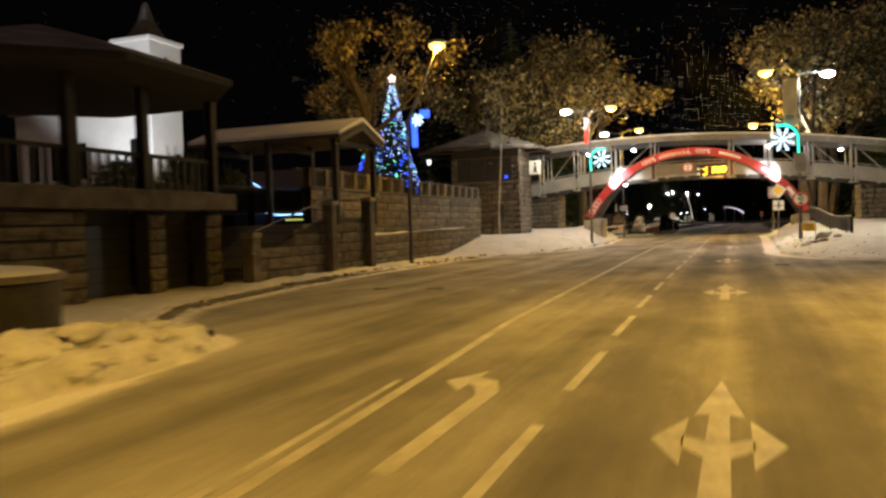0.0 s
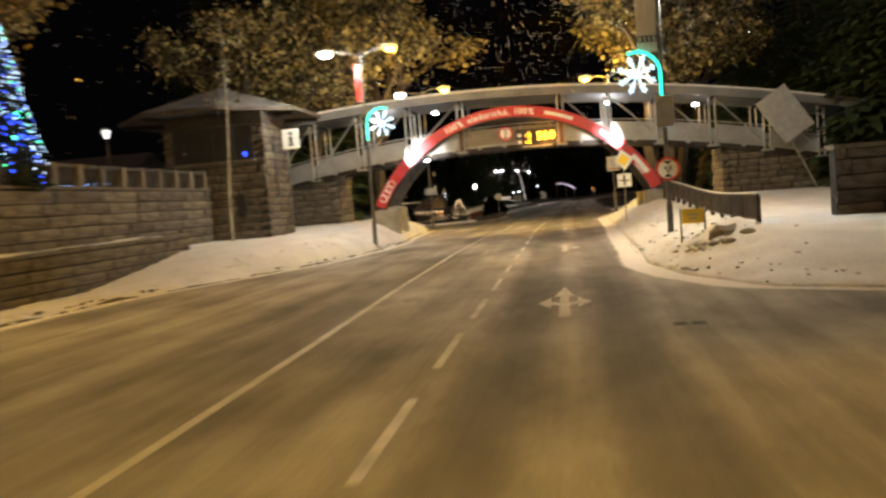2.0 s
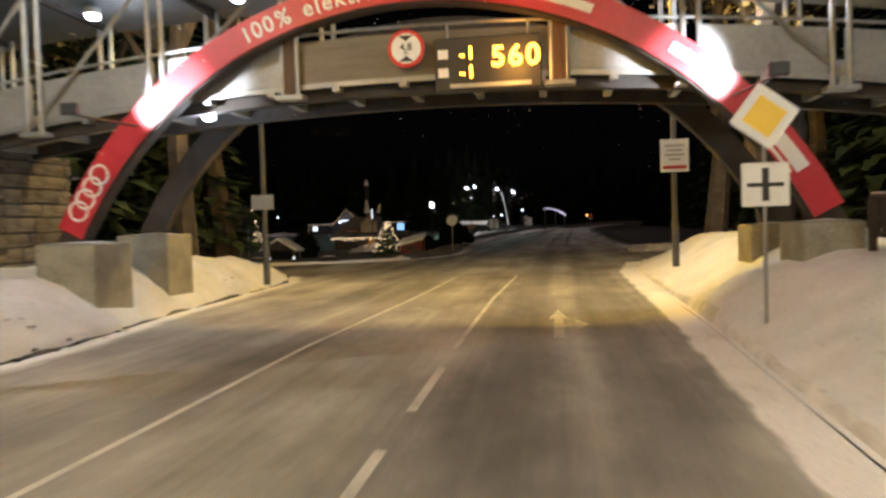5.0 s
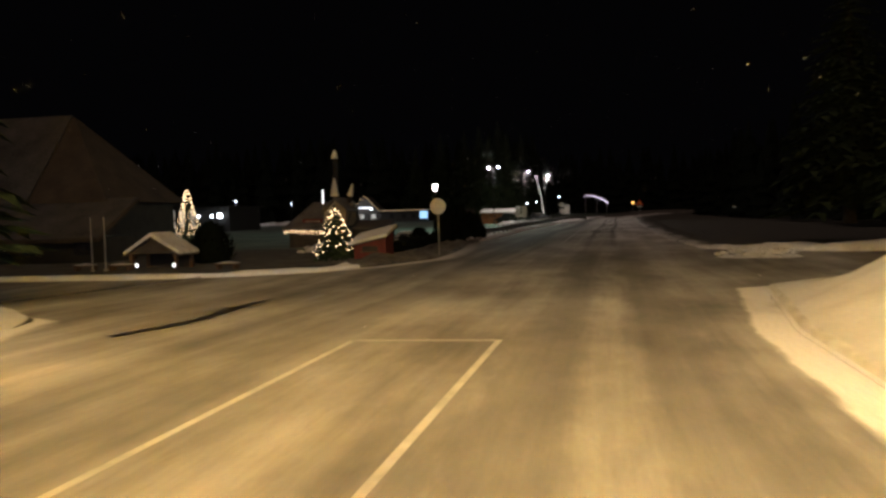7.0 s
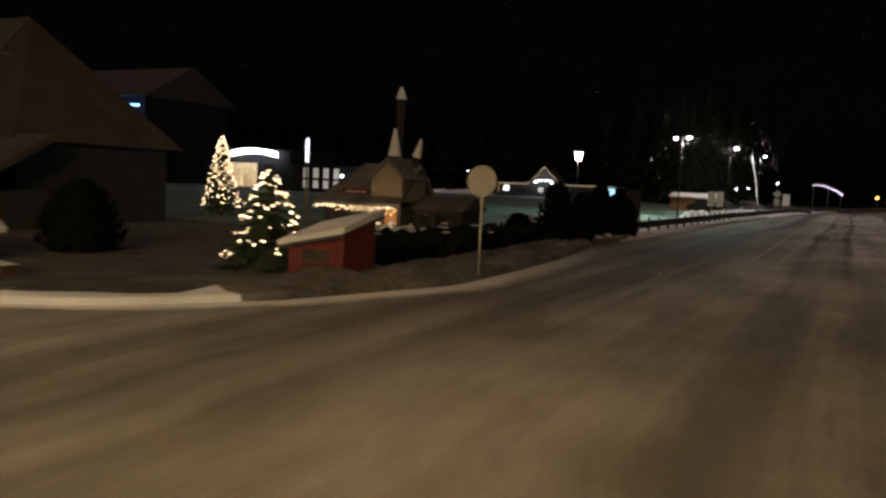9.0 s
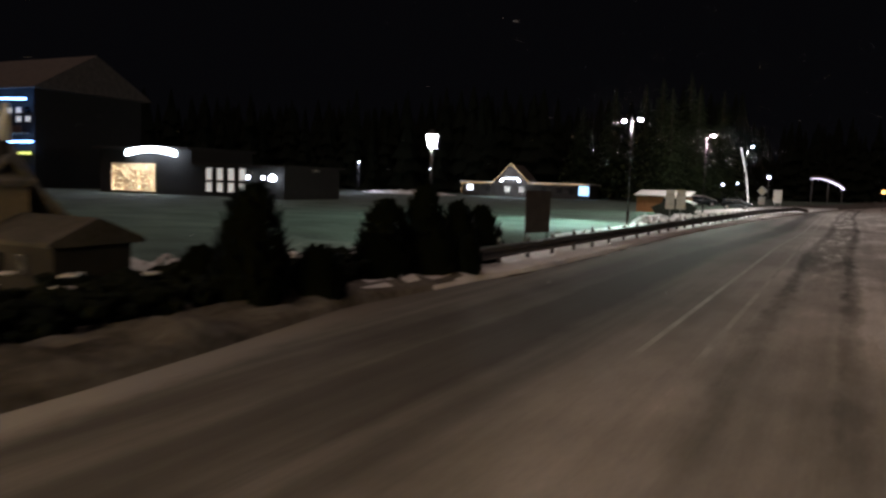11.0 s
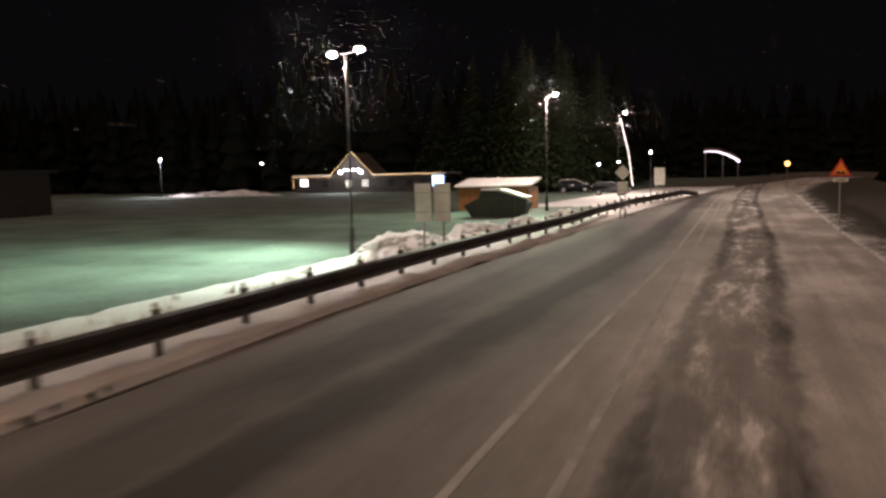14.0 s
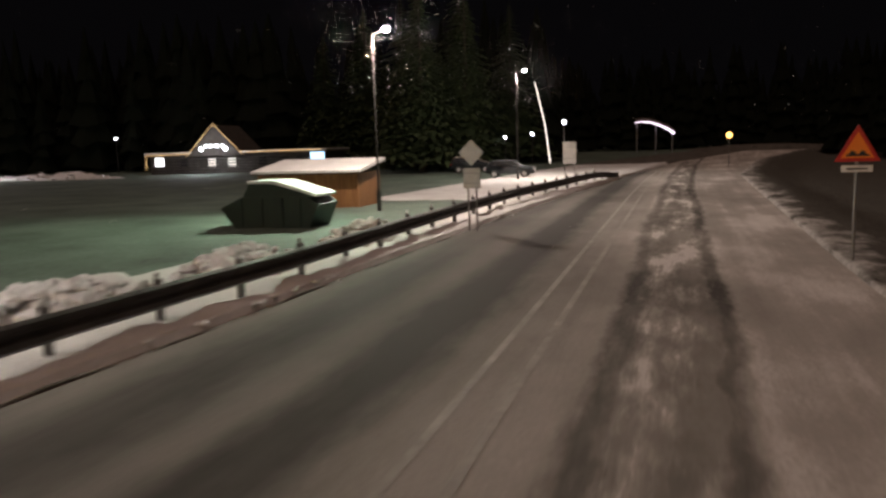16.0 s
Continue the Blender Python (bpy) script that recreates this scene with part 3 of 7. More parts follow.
def ground_and_road():
    ys = list(np.arange(-60, -8, 4.0)) + list(np.arange(-8, 30, 0.5)) + list(np.arange(30, 76, 0.33)) + list(np.arange(76, 215, 0.5)) + list(np.arange(215, 262, 4)) + [300, 350, 400, 600, 1000, 2500]
    ds = list(np.arange(0.22, 2.4, 0.2)) + list(np.arange(2.4, 9, 0.45)) + [10, 12, 15, 19, 24, 30, 38, 48, 60, 80, 110, 160, 300, 700, 2200]
    rows, road, uv, verge, reach = [], [], [], [], []
    for y in ys:
        l, r = edge(LEFT, y), edge(RIGHT, y)
        row = [(l - d, y, height_left(d, l - d, y)) for d in reversed(ds)]
        row += [(l - 0.13, y, 0.1), (l - 0.1, y, -0.06), (r + 0.1, y, -0.06), (r + 0.13, y, 0.02 + 0.06 * sm(y, 38, 43))]
        row += [(r + d, y, height_right(d, r + d, y)) for d in ds]
        rows.append(row)
        reach.append([(d, y) for d in reversed(ds)] + [(0.0, y)] * 4 + [(d, y) for d in ds])
        n = 24
        road.append([(l - 0.16 + (r - l + 0.32) * k / n, y, 0.0) for k in range(n + 1)])
        uv.append([(l + (r - l) * k / n - lane(y), y) for k in range(n + 1)])
        verge.append([((r - l) * k / n, (r - l) * (1 - k / n)) for k in range(n + 1)])
    g = structure("ground", grid_mesh("ground", rows, reach), M_snow, "snow-covered ground with trodden verges and ploughed banks", True)
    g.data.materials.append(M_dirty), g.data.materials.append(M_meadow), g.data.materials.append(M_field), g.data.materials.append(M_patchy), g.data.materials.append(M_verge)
    w = len(rows[0]) - 1
    nl = len(ds)
    for p in g.data.polygons:
        i, j = divmod(p.index, w)
        y = ys[i]
        if (nl - 2 <= j < nl + 1 and y < 34) or nl + 2 <= j < nl + 4:
            p.material_index = 1 if y < 230 else 0
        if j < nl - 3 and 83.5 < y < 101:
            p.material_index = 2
        if nl - 14 < j < nl + 1 and 87 < y < 108 + 3.0 * lump(0.9 * j, y, 0.6, 8):
            p.material_index = 4
        if j < nl - (16 if 108 < y < 150 else 12) and y > 100 and not (y > 166 and j >= nl - 26):
            p.material_index = 3
        if j > nl + 1 and y > 97:
            p.material_index = 5
        # far ground takes the dimmed snow, as no light reaches it
        if y > 208 and p.material_index == 0:
            p.material_index = 4
    structure("road", grid_mesh("road", road, uv, verge), M_road, "asphalt road under thin driven snow with wheel tracks")
    for name, table, s in (("kerb", LEFT, -1), ("kerb", RIGHT, 1)):
        pts = [y for y in ys if (11 < y < 77 or 108 < y < 164 if s < 0 else 36 < y < 82)]
        k = {y: (1 - 0.35 * sm(y, 92, 108)) * (0.5 + 0.8 * lump(y, 0, 0.55, 5)) if s < 0 else 0.25 * sm(y, 36, 42) for y in pts}
        if s < 0:
            k.update({y: max(k[y], 1.25 * (1 - sm(y, 23, 29))) for y in pts if y < 30})
        top = [[(edge(table, y) + s * o * (0.25 + 0.75 * k[y] ** 2), y, -0.03 + (z + 0.03) * k[y]) for o, z in ((0.0, -0.03), (0.0, 0.07), (0.02, 0.09), (0.11, 0.09), (0.11, -0.03))] for y in pts]
        structure(name, grid_mesh("kerb", top), M_kerb, "low concrete kerb half buried in snow")


ground_and_road()


# ---- road markings ----
def stripe(name, pts, width, label, z=0.006, mat=None):
    rows = []
    for i, (x, y) in enumerate(pts):
        a, b = Vector(pts[max(i - 1, 0)]), Vector(pts[min(i + 1, len(pts) - 1)])
        d = (b - a).normalized()
        q = Vector((-d.y, d.x)) * width / 2
        rows.append([(x + q.x, y + q.y, z), (x - q.x, y - q.y, z)])
    return structure(name, grid_mesh("stripe", rows), mat or M_paint, label)


SOLID = [(-2.7, -8), (-2.83, 5.6), (-3.06, 9), (-3.42, 14), (-3.6, 21), (-3.75, 28), (-4.0, 37), (-4.15, 47), (-4.1, 58), (-3.68, 66), (-3.48, 73)]
stripe("road_line", SOLID[:8], 0.13, "worn white solid centre line")
stripe("road_line", SOLID[7:], 0.09, "worn white solid centre line")
stripe("road_line", [(x - 0.2, y) for x, y in SOLID[:3]], 0.08, "worn white second centre line")
for k in range(-3, 14):
    y0 = 5.2 + 3.73 * k
    x0 = -1.36 - 0.22 * sm(y0, 5, 20)
    stripe("lane_dash", [(x0, y0), (x0 - 0.01, y0 + 2.35)], 0.11, "worn white lane dash")
stripe("road_line", [(-1.62, 57.6), (-1.6, 65), (-1.35, 73.1)], 0.09, "worn white lane line")
stripe("stop_line", [(-3.5, 72.95), (-2.6, 73.0), (-1.4, 73.05)], 0.16, "faded white stop line", 0.009, M_faint)
for o in (0.0, -0.82):
    stripe("road_line", [(lane(y) - 1.62 + o * (1 - 0.4 * sm(y, 126, 142)), y) for y in range(104, 200, 4)], 0.1, "snow-covered centre line", 0.006, M_faint)


def arrow_mark(x, y, kind):
    """A lane arrow, 3.85 m long, whose foot stands at x, y."""
    bm = bmesh.new()

    def poly(pts):
        bm.faces.new([bm.verts.new((px, py, 0.007)) for px, py in pts])
    if kind != "left":
        poly([(-0.1, 0), (0.1, 0), (0.08, 2.5), (-0.08, 2.5)])
        poly([(-0.2, 2.4), (0, 2.5), (0.2, 2.4), (0, 3.9)])
    if kind == "three" or kind == "right":
        for s in ((1, -1) if kind == "three" else (1,)):
            o = 0.08 if kind == "right" else 0.0
            q = [(s * 0.08, 1.2), (s * (0.26 + o), 1.45), (s * (0.26 + o), 1.75), (s * 0.08, 1.6)]
            h = [(s * (0.24 + o), 1.0), (s * (0.48 + o), 1.6), (s * (0.24 + o), 2.3)]
            poly(q if s > 0 else q[::-1]), poly(h if s > 0 else h[::-1])
    if kind == "left":
        poly([(0.03, 0), (0.2, 0), (0.18, 2.6), (0.0, 2.4)])
        poly([(0.0, 2.4), (0.18, 2.6), (0.02, 3.1), (-0.12, 2.75)])
        poly([(-0.12, 2.75), (0.02, 3.1), (-0.22, 3.25), (-0.24, 2.9)])
        poly([(-0.24, 2.55), (-0.22, 3.6), (-0.52, 3.0)])
    ob = tagged(part("lane_arrow", bm, M_ghost if kind == "left" and y > 10 else M_paint), {"three": "worn white three-way lane arrow", "right": "worn white straight and right arrow", "left": "faded white left-turn arrow"}[kind], "road marking", "lane arrows", "structure")
    ob.location = (x, y, 0)
    return ob


for x, y, k in ((0.02, 5.8, "three"), (-0.03, 17.9, "three"), (-0.05, 31.0, "three"), (-0.03, 44.8, "right"), (0.0, 58.6, "right"),
                (-2.22, 6.1, "left"), (-2.75, 17.6, "left"), (-2.95, 31.2, "left"), (-3.0, 45.6, "left"), (-2.9, 60.0, "left")):
    arrow_mark(x, y, k)


# iron drain covers sunk in the carriageway
def drain_cover(x, y, turn, q):
    t = thing("drain_cover", "dark iron drain cover sunk in the snowy asphalt", "drain cover", (x, y, 0.0), turn, "drain covers")
    t.scale = (q, q, 1)
    part("frame", B(-0.36, 0.36, -0.28, 0.28, -0.02, 0.008, bevel=0.004), M_wet, t)
    for k in range(6):
        part("bar", B(-0.3, 0.3, -0.22 + 0.08 * k, -0.18 + 0.08 * k, 0.008, 0.016), M_kerb, t)


for x, y, a, q in ((1.58, 29.83, 4, 0.3), (1.83, 29.84, 4, 0.3), (-7.26, 20.4, 8, 0.75), (-8.8, 20.35, 8, 0.6)):
    drain_cover(x, y, a, q)


# ---- stone walls ----
STONES = []
for k in range(5):
    rnd = random.Random(40 + k)
    bm = B(-0.5, 0.5, -0.5, 0.5, -0.5, 0.5)
    bmesh.ops.bevel(bm, geom=bm.edges[:], offset=0.07, segments=1, affect="EDGES")
    for v in bm.verts:
        v.co += Vector((rnd.uniform(-0.02, 0.02), rnd.uniform(-0.08, 0.08), rnd.uniform(-0.03, 0.03)))
    me = finish(bm, "stone")
    me.materials.append(M_stone)
    STONES.append(me)


def wall_run(owner, p0, p1, z0, z1, thick=0.4, course=0.42, length=0.95, seed=1, slope=None, cap=None):
    """Courses of rough stones along a line. p0, p1: ends in plan, outer face on the right of p0 -> p1. slope: top height as a function of the run."""
    a, b = Vector(p0), Vector(p1)
    run = (b - a).length
    d = (b - a) / run
    turn = math.degrees(math.atan2(d.y, d.x))
    rnd = random.Random(seed)
    top = slope or (lambda s: z1)
    bm = bmesh.new()
    prism(bm, [(0, z0), (run, z0)] + [(run * k / 6, top(run * k / 6) - 0.02) for k in range(6, -1, -1)], "y", 0.03, thick - 0.03)
    core = part("core", bm, M_mortar, owner)
    core.matrix_basis = owner.matrix_world.inverted() @ pose(a.x, a.y, 0, 0, 0, turn)
    z, k = z0, 0
    while z < z1 - 0.1:
        h = min(course * rnd.uniform(0.9, 1.1), z1 - z)
        s = -length * rnd.uniform(0.1, 0.7)
        while s < run - 0.05:
            w = length * rnd.uniform(0.7, 1.3)
            s0, s1 = max(s, 0.0), min(s + w, run)
            s += w
            if s1 - s0 < 0.12 or z + h > top((s0 + s1) / 2) + 0.12:
                continue
            ob = new("stone", STONES[k % 5])
            k += 1
            ob.parent = owner
            m = pose(a.x, a.y, 0, 0, 0, turn) @ Matrix.Translation(((s0 + s1) / 2, thick / 2, z + h / 2)) @ Matrix.Diagonal((s1 - s0 - 0.03, thick + rnd.uniform(0.0, 0.05), h - 0.045, 1))
            ob.matrix_basis = owner.matrix_world.inverted() @ m
        z += h
    if cap:
        bm = bmesh.new()
        prism(bm, [(-0.05, top(0)), (run + 0.05, top(run)), (run + 0.05, top(run) + cap), (-0.05, top(0) + cap)], "y", -0.05, thick + 0.05)
        c = part("coping", bm, M_stone, owner)
        c.matrix_basis = core.matrix_basis.copy()
    return core


def snow_cap(owner, x0, x1, y0, y1, z, h=0.1, seed=0, name="snow_cover"):
    """A soft layer of snow on a flat top, in the thing's own coordinates."""
    nx, ny = max(2, int((x1 - x0) / 0.35)), max(2, int((y1 - y0) / 0.35))
    rows = []
    for j in range(ny + 1):
        row = []
        for i in range(nx + 1):
            x, y = x0 + (x1 - x0) * i / nx, y0 + (y1 - y0) * j / ny
            e = min(i, nx - i, j, ny - j)
            row.append((x, y, z + (0.012 if e == 0 else h * (0.8 + 0.5 * lump(x, y, 0.9, seed)))))
        rows.append(row)
    return part(name, grid_mesh("snow", rows), M_snow, owner, "", True)


# ---- the left side of the town street ----
def planter():
    t = thing("round_planter", "round dark stone planter topped with snow", "planter", (-10.75, 9.4, 0.1))
    bm = bmesh.new()
    tube(bm, [(0, 0, 0), (0, 0, 0.92)], 1.55, 1.6, 28)
    part("wall", bm, M_mortar, t)
    bm = bmesh.new()
    tube(bm, [(0, 0, 0.93), (0, 0, 1.03)], 1.66, 1.66, 28)
    part("rim", bm, M_stone, t)
    bm = bmesh.new()
    ball(bm, (0, 0, 1.02), 1.58, (1, 1, 0.1), 3, 0.004)
    part("snow_cover", bm, M_snow, t, "", True)


def pavilion():
    t = thing("pavilion", "stone and timber pavilion with a hipped roof and open terrace", "pavilion", (-14.0, 15.0, 0.12))
    for k, (y0, y1) in enumerate(((7.0, 15.3), (17.4, 18.0), (19.7, 20.4))):
        wall_run(t, (-14.0, y0), (-14.0, y1), 0.1, 2.3, 0.5, 0.36, 1.5, 11 + k)
    wall_run(t, (-14.0, 20.4), (-22.0, 20.4), 0.1, 2.3, 0.5, 0.44, 0.9, 15)
    part("lintel", B(-0.25, 0.5, -8.0, 5.5, 2.18, 2.66, bevel=0.02), M_stone, t, "dark stone band over the openings")
    part("terrace_slab", B(-8.0, 0.0, -8.0, 5.4, 2.6, 2.72), M_concrete, t)
    for y0, y1 in ((0.3, 2.4), (3.0, 4.7)):
        d = part("garage_door", B(-0.75, -0.68, y0, y1, 0.0, 2.18), M_black, t)
        for k in range(1, 6):
            part("rail", B(-0.69, -0.64, y0, y1, 0.36 * k, 0.36 * k + 0.03), M_soffit, d)
    for y in (-2.6, 0.0, 2.4, 5.2):
        for x in (-0.1, -5.4):
            part("post", B(x - 0.13, x + 0.13, y - 0.13, y + 0.13, 2.7, 5.45, bevel=0.02), M_soffit, t)
    for y0, y1 in ((-2.6, 0.0), (0.0, 2.4), (2.4, 5.2)):
        part("handrail", B(-0.15, -0.05, y0 + 0.14, y1 - 0.14, 3.55, 3.65), M_soffit, t)
        n = int((y1 - y0) / 0.3)
        for k in range(1, n):
            part("baluster", B(-0.12, -0.08, y0 + k * (y1 - y0) / n - 0.05, y0 + k * (y1 - y0) / n + 0.05, 2.72, 3.55), M_soffit, t)
    cx, cy, n = -2.6, 1.6, 8

    def ring(bm, r, z):
        return [bm.verts.new((cx + r * math.cos(2 * math.pi * (k + 0.5) / n), cy + r * math.sin(2 * math.pi * (k + 0.5) / n), z)) for k in range(n)]
    for name, mat, levels in (("roof", M_soffit, ((4.9, 5.35), (4.95, 5.5), (2.4, 6.35), (0.1, 7.0))), ("snow_cover", M_thin, ((4.9, 5.53), (2.4, 6.38), (0.1, 7.06)))):
        bm = bmesh.new()
        vr = [ring(bm, r, z) for r, z in levels]
        bm.faces.new(vr[0][::-1]), bm.faces.new(vr[-1])
        for q, w in zip(vr, vr[1:]):
            for k in range(n):
                bm.faces.new((q[k], q[(k + 1) % n], w[(k + 1) % n], w[k]))
        part(name, bm, mat, t, "thin snow on the shingles" if name == "snow_cover" else "dark shingle tent roof")


def stair_canopy():
    t = thing("stair_canopy", "gabled timber canopy over stairs, snow on its roof", "canopy", (-13.4, 27.6, 0.12))
    rid, eav, hw = 5.45, 4.8, 1.85
    for s in (-1, 1):
        bm = bmesh.new()
        prism(bm, [(0, rid), (s * hw, eav), (s * hw, eav + 0.12), (0, rid + 0.12)], "x", -6.0, 0.55)
        part("roof_slope", bm, M_roof, t)
        bm = bmesh.new()
        prism(bm, [(0, rid + 0.125), (s * (hw + 0.04), eav + 0.125), (s * (hw + 0.02), eav + 0.24), (0, rid + 0.27)], "x", -5.95, 0.6)
        part("snow_cover", bm, M_snow, t)
        bm = bmesh.new()
        prism(bm, [(0, rid - 0.05), (s * hw, eav - 0.05), (s * hw, eav - 0.22), (0, rid - 0.22)], "x", 0.5, 0.58)
        part("bargeboard", bm, M_soffit, t)
        for x in (0.2, -2.6, -5.6):
            part("post", B(x - 0.1, x + 0.1, s * 1.55 - 0.1, s * 1.55 + 0.1, 1.7, eav + 0.1, bevel=0.015), M_soffit, t)
    for x in (0.2, -2.6, -5.6):
        part("tie_beam", B(x - 0.08, x + 0.08, -1.7, 1.7, eav - 0.2, eav - 0.02), M_soffit, t)
    # landing, flight of steps and its parapet
    part("landing", B(-6.0, -0.1, -3.4, 1.2, 0.0, 1.75), M_concrete, t)
    for k in range(9):
        part("step", B(-2.4, -0.25, -3.4 - 0.32 * (k + 1), -3.4 - 0.32 * k, 0.0, 1.56 - 0.19 * k + 0.01, bevel=0.01), M_concrete, t)
    wall_run(t, (-13.35, 20.9), (-13.35, 28.8), 0.1, 2.5, 0.3, 0.36, 1.5, 21, slope=lambda s: 0.75 + min(1.0, max(0, s - 0.2) / 4.4) * 1.35)
    for y, z1 in ((20.8, 1.5), (25.6, 2.55), (28.7, 2.75)):
        p = part("pier", B(-0.05, 0.35, y - 27.6 - 0.2, y - 27.6 + 0.2, 0.0, z1 - 0.15, bevel=0.02), M_stone, t)
        part("cap", B(-0.1, 0.4, y - 27.6 - 0.25, y - 27.6 + 0.25, z1 - 0.15, z1, bevel=0.02), M_concrete, p)
    part("handrail", Tb((0.15, -6.6, 1.55), (0.15, -2.2, 2.6), (0.15, 1.0, 2.75), r=0.03), M_pole, t)


def retaining_walls():
    low = thing("retaining_wall", "low rough stone retaining wall with snowy bed behind", "stone wall", (-13.8, 37, 0.1))
    wall_run(low, (-13.8, 28.9), (-14.4, 46.5), 0.05, 1.5, 0.4, 0.33, 1.9, 31, slope=lambda s: 1.25 + 0.012 * s, cap=0.07)
    rows = [[(x, y, 1.27 + 0.012 * (y - 28.9) + 0.1 * lump(x, y, 0.8, 4) + 0.05) for x in np.arange(-16.4, -13.9 - 0.034 * (y - 28.9), 0.35)][:6] for y in np.arange(28.9, 46.4, 0.5)]
    snow = part("snow_bed", grid_mesh("snow_bed", rows), M_snow, low, "", True)
    snow.matrix_basis = low.matrix_world.inverted()
    up = thing("terrace_wall", "tall rough stone terrace wall with a balustrade", "stone wall", (-16.2, 40, 0.1))
    wall_run(up, (-15.9, 28.9), (-16.25, 52.5), 0.1, 3.35, 0.45, 0.4, 2.2, 33, cap=0.1)
    n = 17
    for k in range(n + 1):
        y = 29.1 + (52.3 - 29.1) * k / n
        x = -15.9 - 0.4 * (y - 28.9) / 25.5 - 0.22
        m = up.matrix_world.inverted() @ pose(x, y, 3.45)
        p = part("pillar", B(-0.17, 0.17, -0.17, 0.17, 0, 0.78, bevel=0.02), M_stone, up)
        p.matrix_basis = m
        if k < n:
            q = part("rail", B(-0.07, 0.07, 0.17, 1.19, 0.66, 0.78, bevel=0.01), M_dark, up)
            q.matrix_basis = m
            for j in range(4):
                s = part("baluster", B(-0.04, 0.04, 0.27 + 0.24 * j, 0.35 + 0.24 * j, 0.02, 0.66), M_dark, up)
                s.matrix_basis = m
    rows = [[(x, y, 3.28 + 0.08 * lump(x, y, 0.5, 8)) for x in (-58, -50, -42, -34, -28, -24, -21, -19, -17.5, -16.35)] for y in np.arange(20.9, 60, 1.5)]
    structure("terrace", grid_mesh("terrace", rows), M_snow, "snow-covered raised terrace", True)


def gatehouse():
    t = thing("gatehouse", "stone gatehouse tower with a broad snow-dusted tent roof", "gatehouse", (-15.2, 56.6, 0.3))
    rx, ry = -1.7, -0.6
    wall_run(t, (-18.4, 52.6), (-13.45, 52.6), 0.3, 6.3, 0.5, 0.36, 1.2, 51)
    wall_run(t, (-13.45, 52.6), (-13.45, 55.8), 0.3, 6.3, 0.5, 0.36, 0.9, 52)
    wall_run(t, (-13.45, 55.8), (-18.4, 55.8), 0.3, 6.3, 0.5, 0.36, 1.2, 53)
    wall_run(t, (-26.0, 55.0), (-18.4, 55.0), 0.3, 4.0, 0.5, 0.4, 1.6, 54)
    # openings as black boxes proud of the stone, their inner shade painted on
    w = part("slit_shade_box", B(1.6, 1.81, -2.85, -2.55, 2.6, 5.3), M_black, t, "black box for the shade in a slit window")
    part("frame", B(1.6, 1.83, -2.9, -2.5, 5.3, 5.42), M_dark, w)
    d = part("gallery_shade_box", B(-2.7, 1.25, -4.06, -3.8, 4.35, 5.95), M_black, t, "black box for the shade in a wide opening")
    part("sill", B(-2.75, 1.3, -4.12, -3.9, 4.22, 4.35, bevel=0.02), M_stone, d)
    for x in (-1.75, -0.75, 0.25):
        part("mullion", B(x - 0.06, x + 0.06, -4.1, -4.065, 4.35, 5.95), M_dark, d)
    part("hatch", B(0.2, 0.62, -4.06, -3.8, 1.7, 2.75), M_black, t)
    # star set on the front wall to fit the camera's view; it belongs farther back
    l = thing("led_star", "small blue led star hanging in the gatehouse opening", "decoration", (-14.35, 52.48, 4.8))
    for k in range(3):
        part("led_tube", Tb((0.12 * math.cos(k * 1.047), 0, 0.12 * math.sin(k * 1.047) + 0.1), (-0.12 * math.cos(k * 1.047), 0, -0.12 * math.sin(k * 1.047) + 0.1), r=0.02, n=5), G_blue, l)
    part("cord", Tb((0, 0, 0.22), (0, 0, 0.9), r=0.008, n=4), M_black, l)
    bm = bmesh.new()
    n, R = 8, 5.0
    rings = [(R, 6.6), (R, 6.75), (2.6, 7.5), (0.9, 8.0), (0.05, 8.3)]
    vr = [[bm.verts.new((rx + r * math.cos(2 * math.pi * (k + 0.5) / n), ry + r * math.sin(2 * math.pi * (k + 0.5) / n), z)) for k in range(n)] for r, z in rings]
    bm.faces.new(vr[0][::-1])
    for q, s in zip(vr, vr[1:]):
        for k in range(n):
            bm.faces.new((q[k], q[(k + 1) % n], s[(k + 1) % n], s[k]))
    bm.faces.new(vr[-1])
    part("roof", bm, M_roof, t, "grey sheet roof dusted with snow")
    bm = bmesh.new()
    vr = [[bm.verts.new((rx + r * math.cos(2 * math.pi * (k + 0.5) / n), ry + r * math.sin(2 * math.pi * (k + 0.5) / n), z)) for k in range(n)] for r, z in ((4.96, 6.78), (2.6, 7.55), (0.9, 8.06), (0.06, 8.36))]
    for q, s in zip(vr, vr[1:]):
        for k in range(n):
            bm.faces.new((q[k], q[(k + 1) % n], s[(k + 1) % n], s[k]))
    part("snow_cover", bm, M_thin, t)
    part("finial", Tb((rx + 0.2, ry, 8.2), (rx + 0.2, ry, 9.6), r=0.05, r1=0.015), M_pole, t)
    for k in range(8):
        a = 2 * math.pi * (k + 0.5) / n
        part("rafter", Tb((rx + 4.8 * math.cos(a), ry + 4.8 * math.sin(a), 6.5), (rx + 1.4 * math.cos(a), ry + 1.4 * math.sin(a), 6.5), r=0.09, n=4), M_dark, t)
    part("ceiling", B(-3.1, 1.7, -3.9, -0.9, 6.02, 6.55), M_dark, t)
    # information sign on a bracket
    s = thing("information_sign", "white square information sign on a bracket", "sign", (-12.75, 54.35, 5.1))
    part("board", B(-0.42, 0.42, -0.03, 0.03, 0.0, 0.95, bevel=0.01), M_white, s)
    part("letter_stem", B(-0.07, 0.09, -0.045, -0.031, 0.2, 0.58), M_black, s)
    part("letter_serif", B(-0.13, 0.14, -0.045, -0.031, 0.14, 0.22), M_black, s)
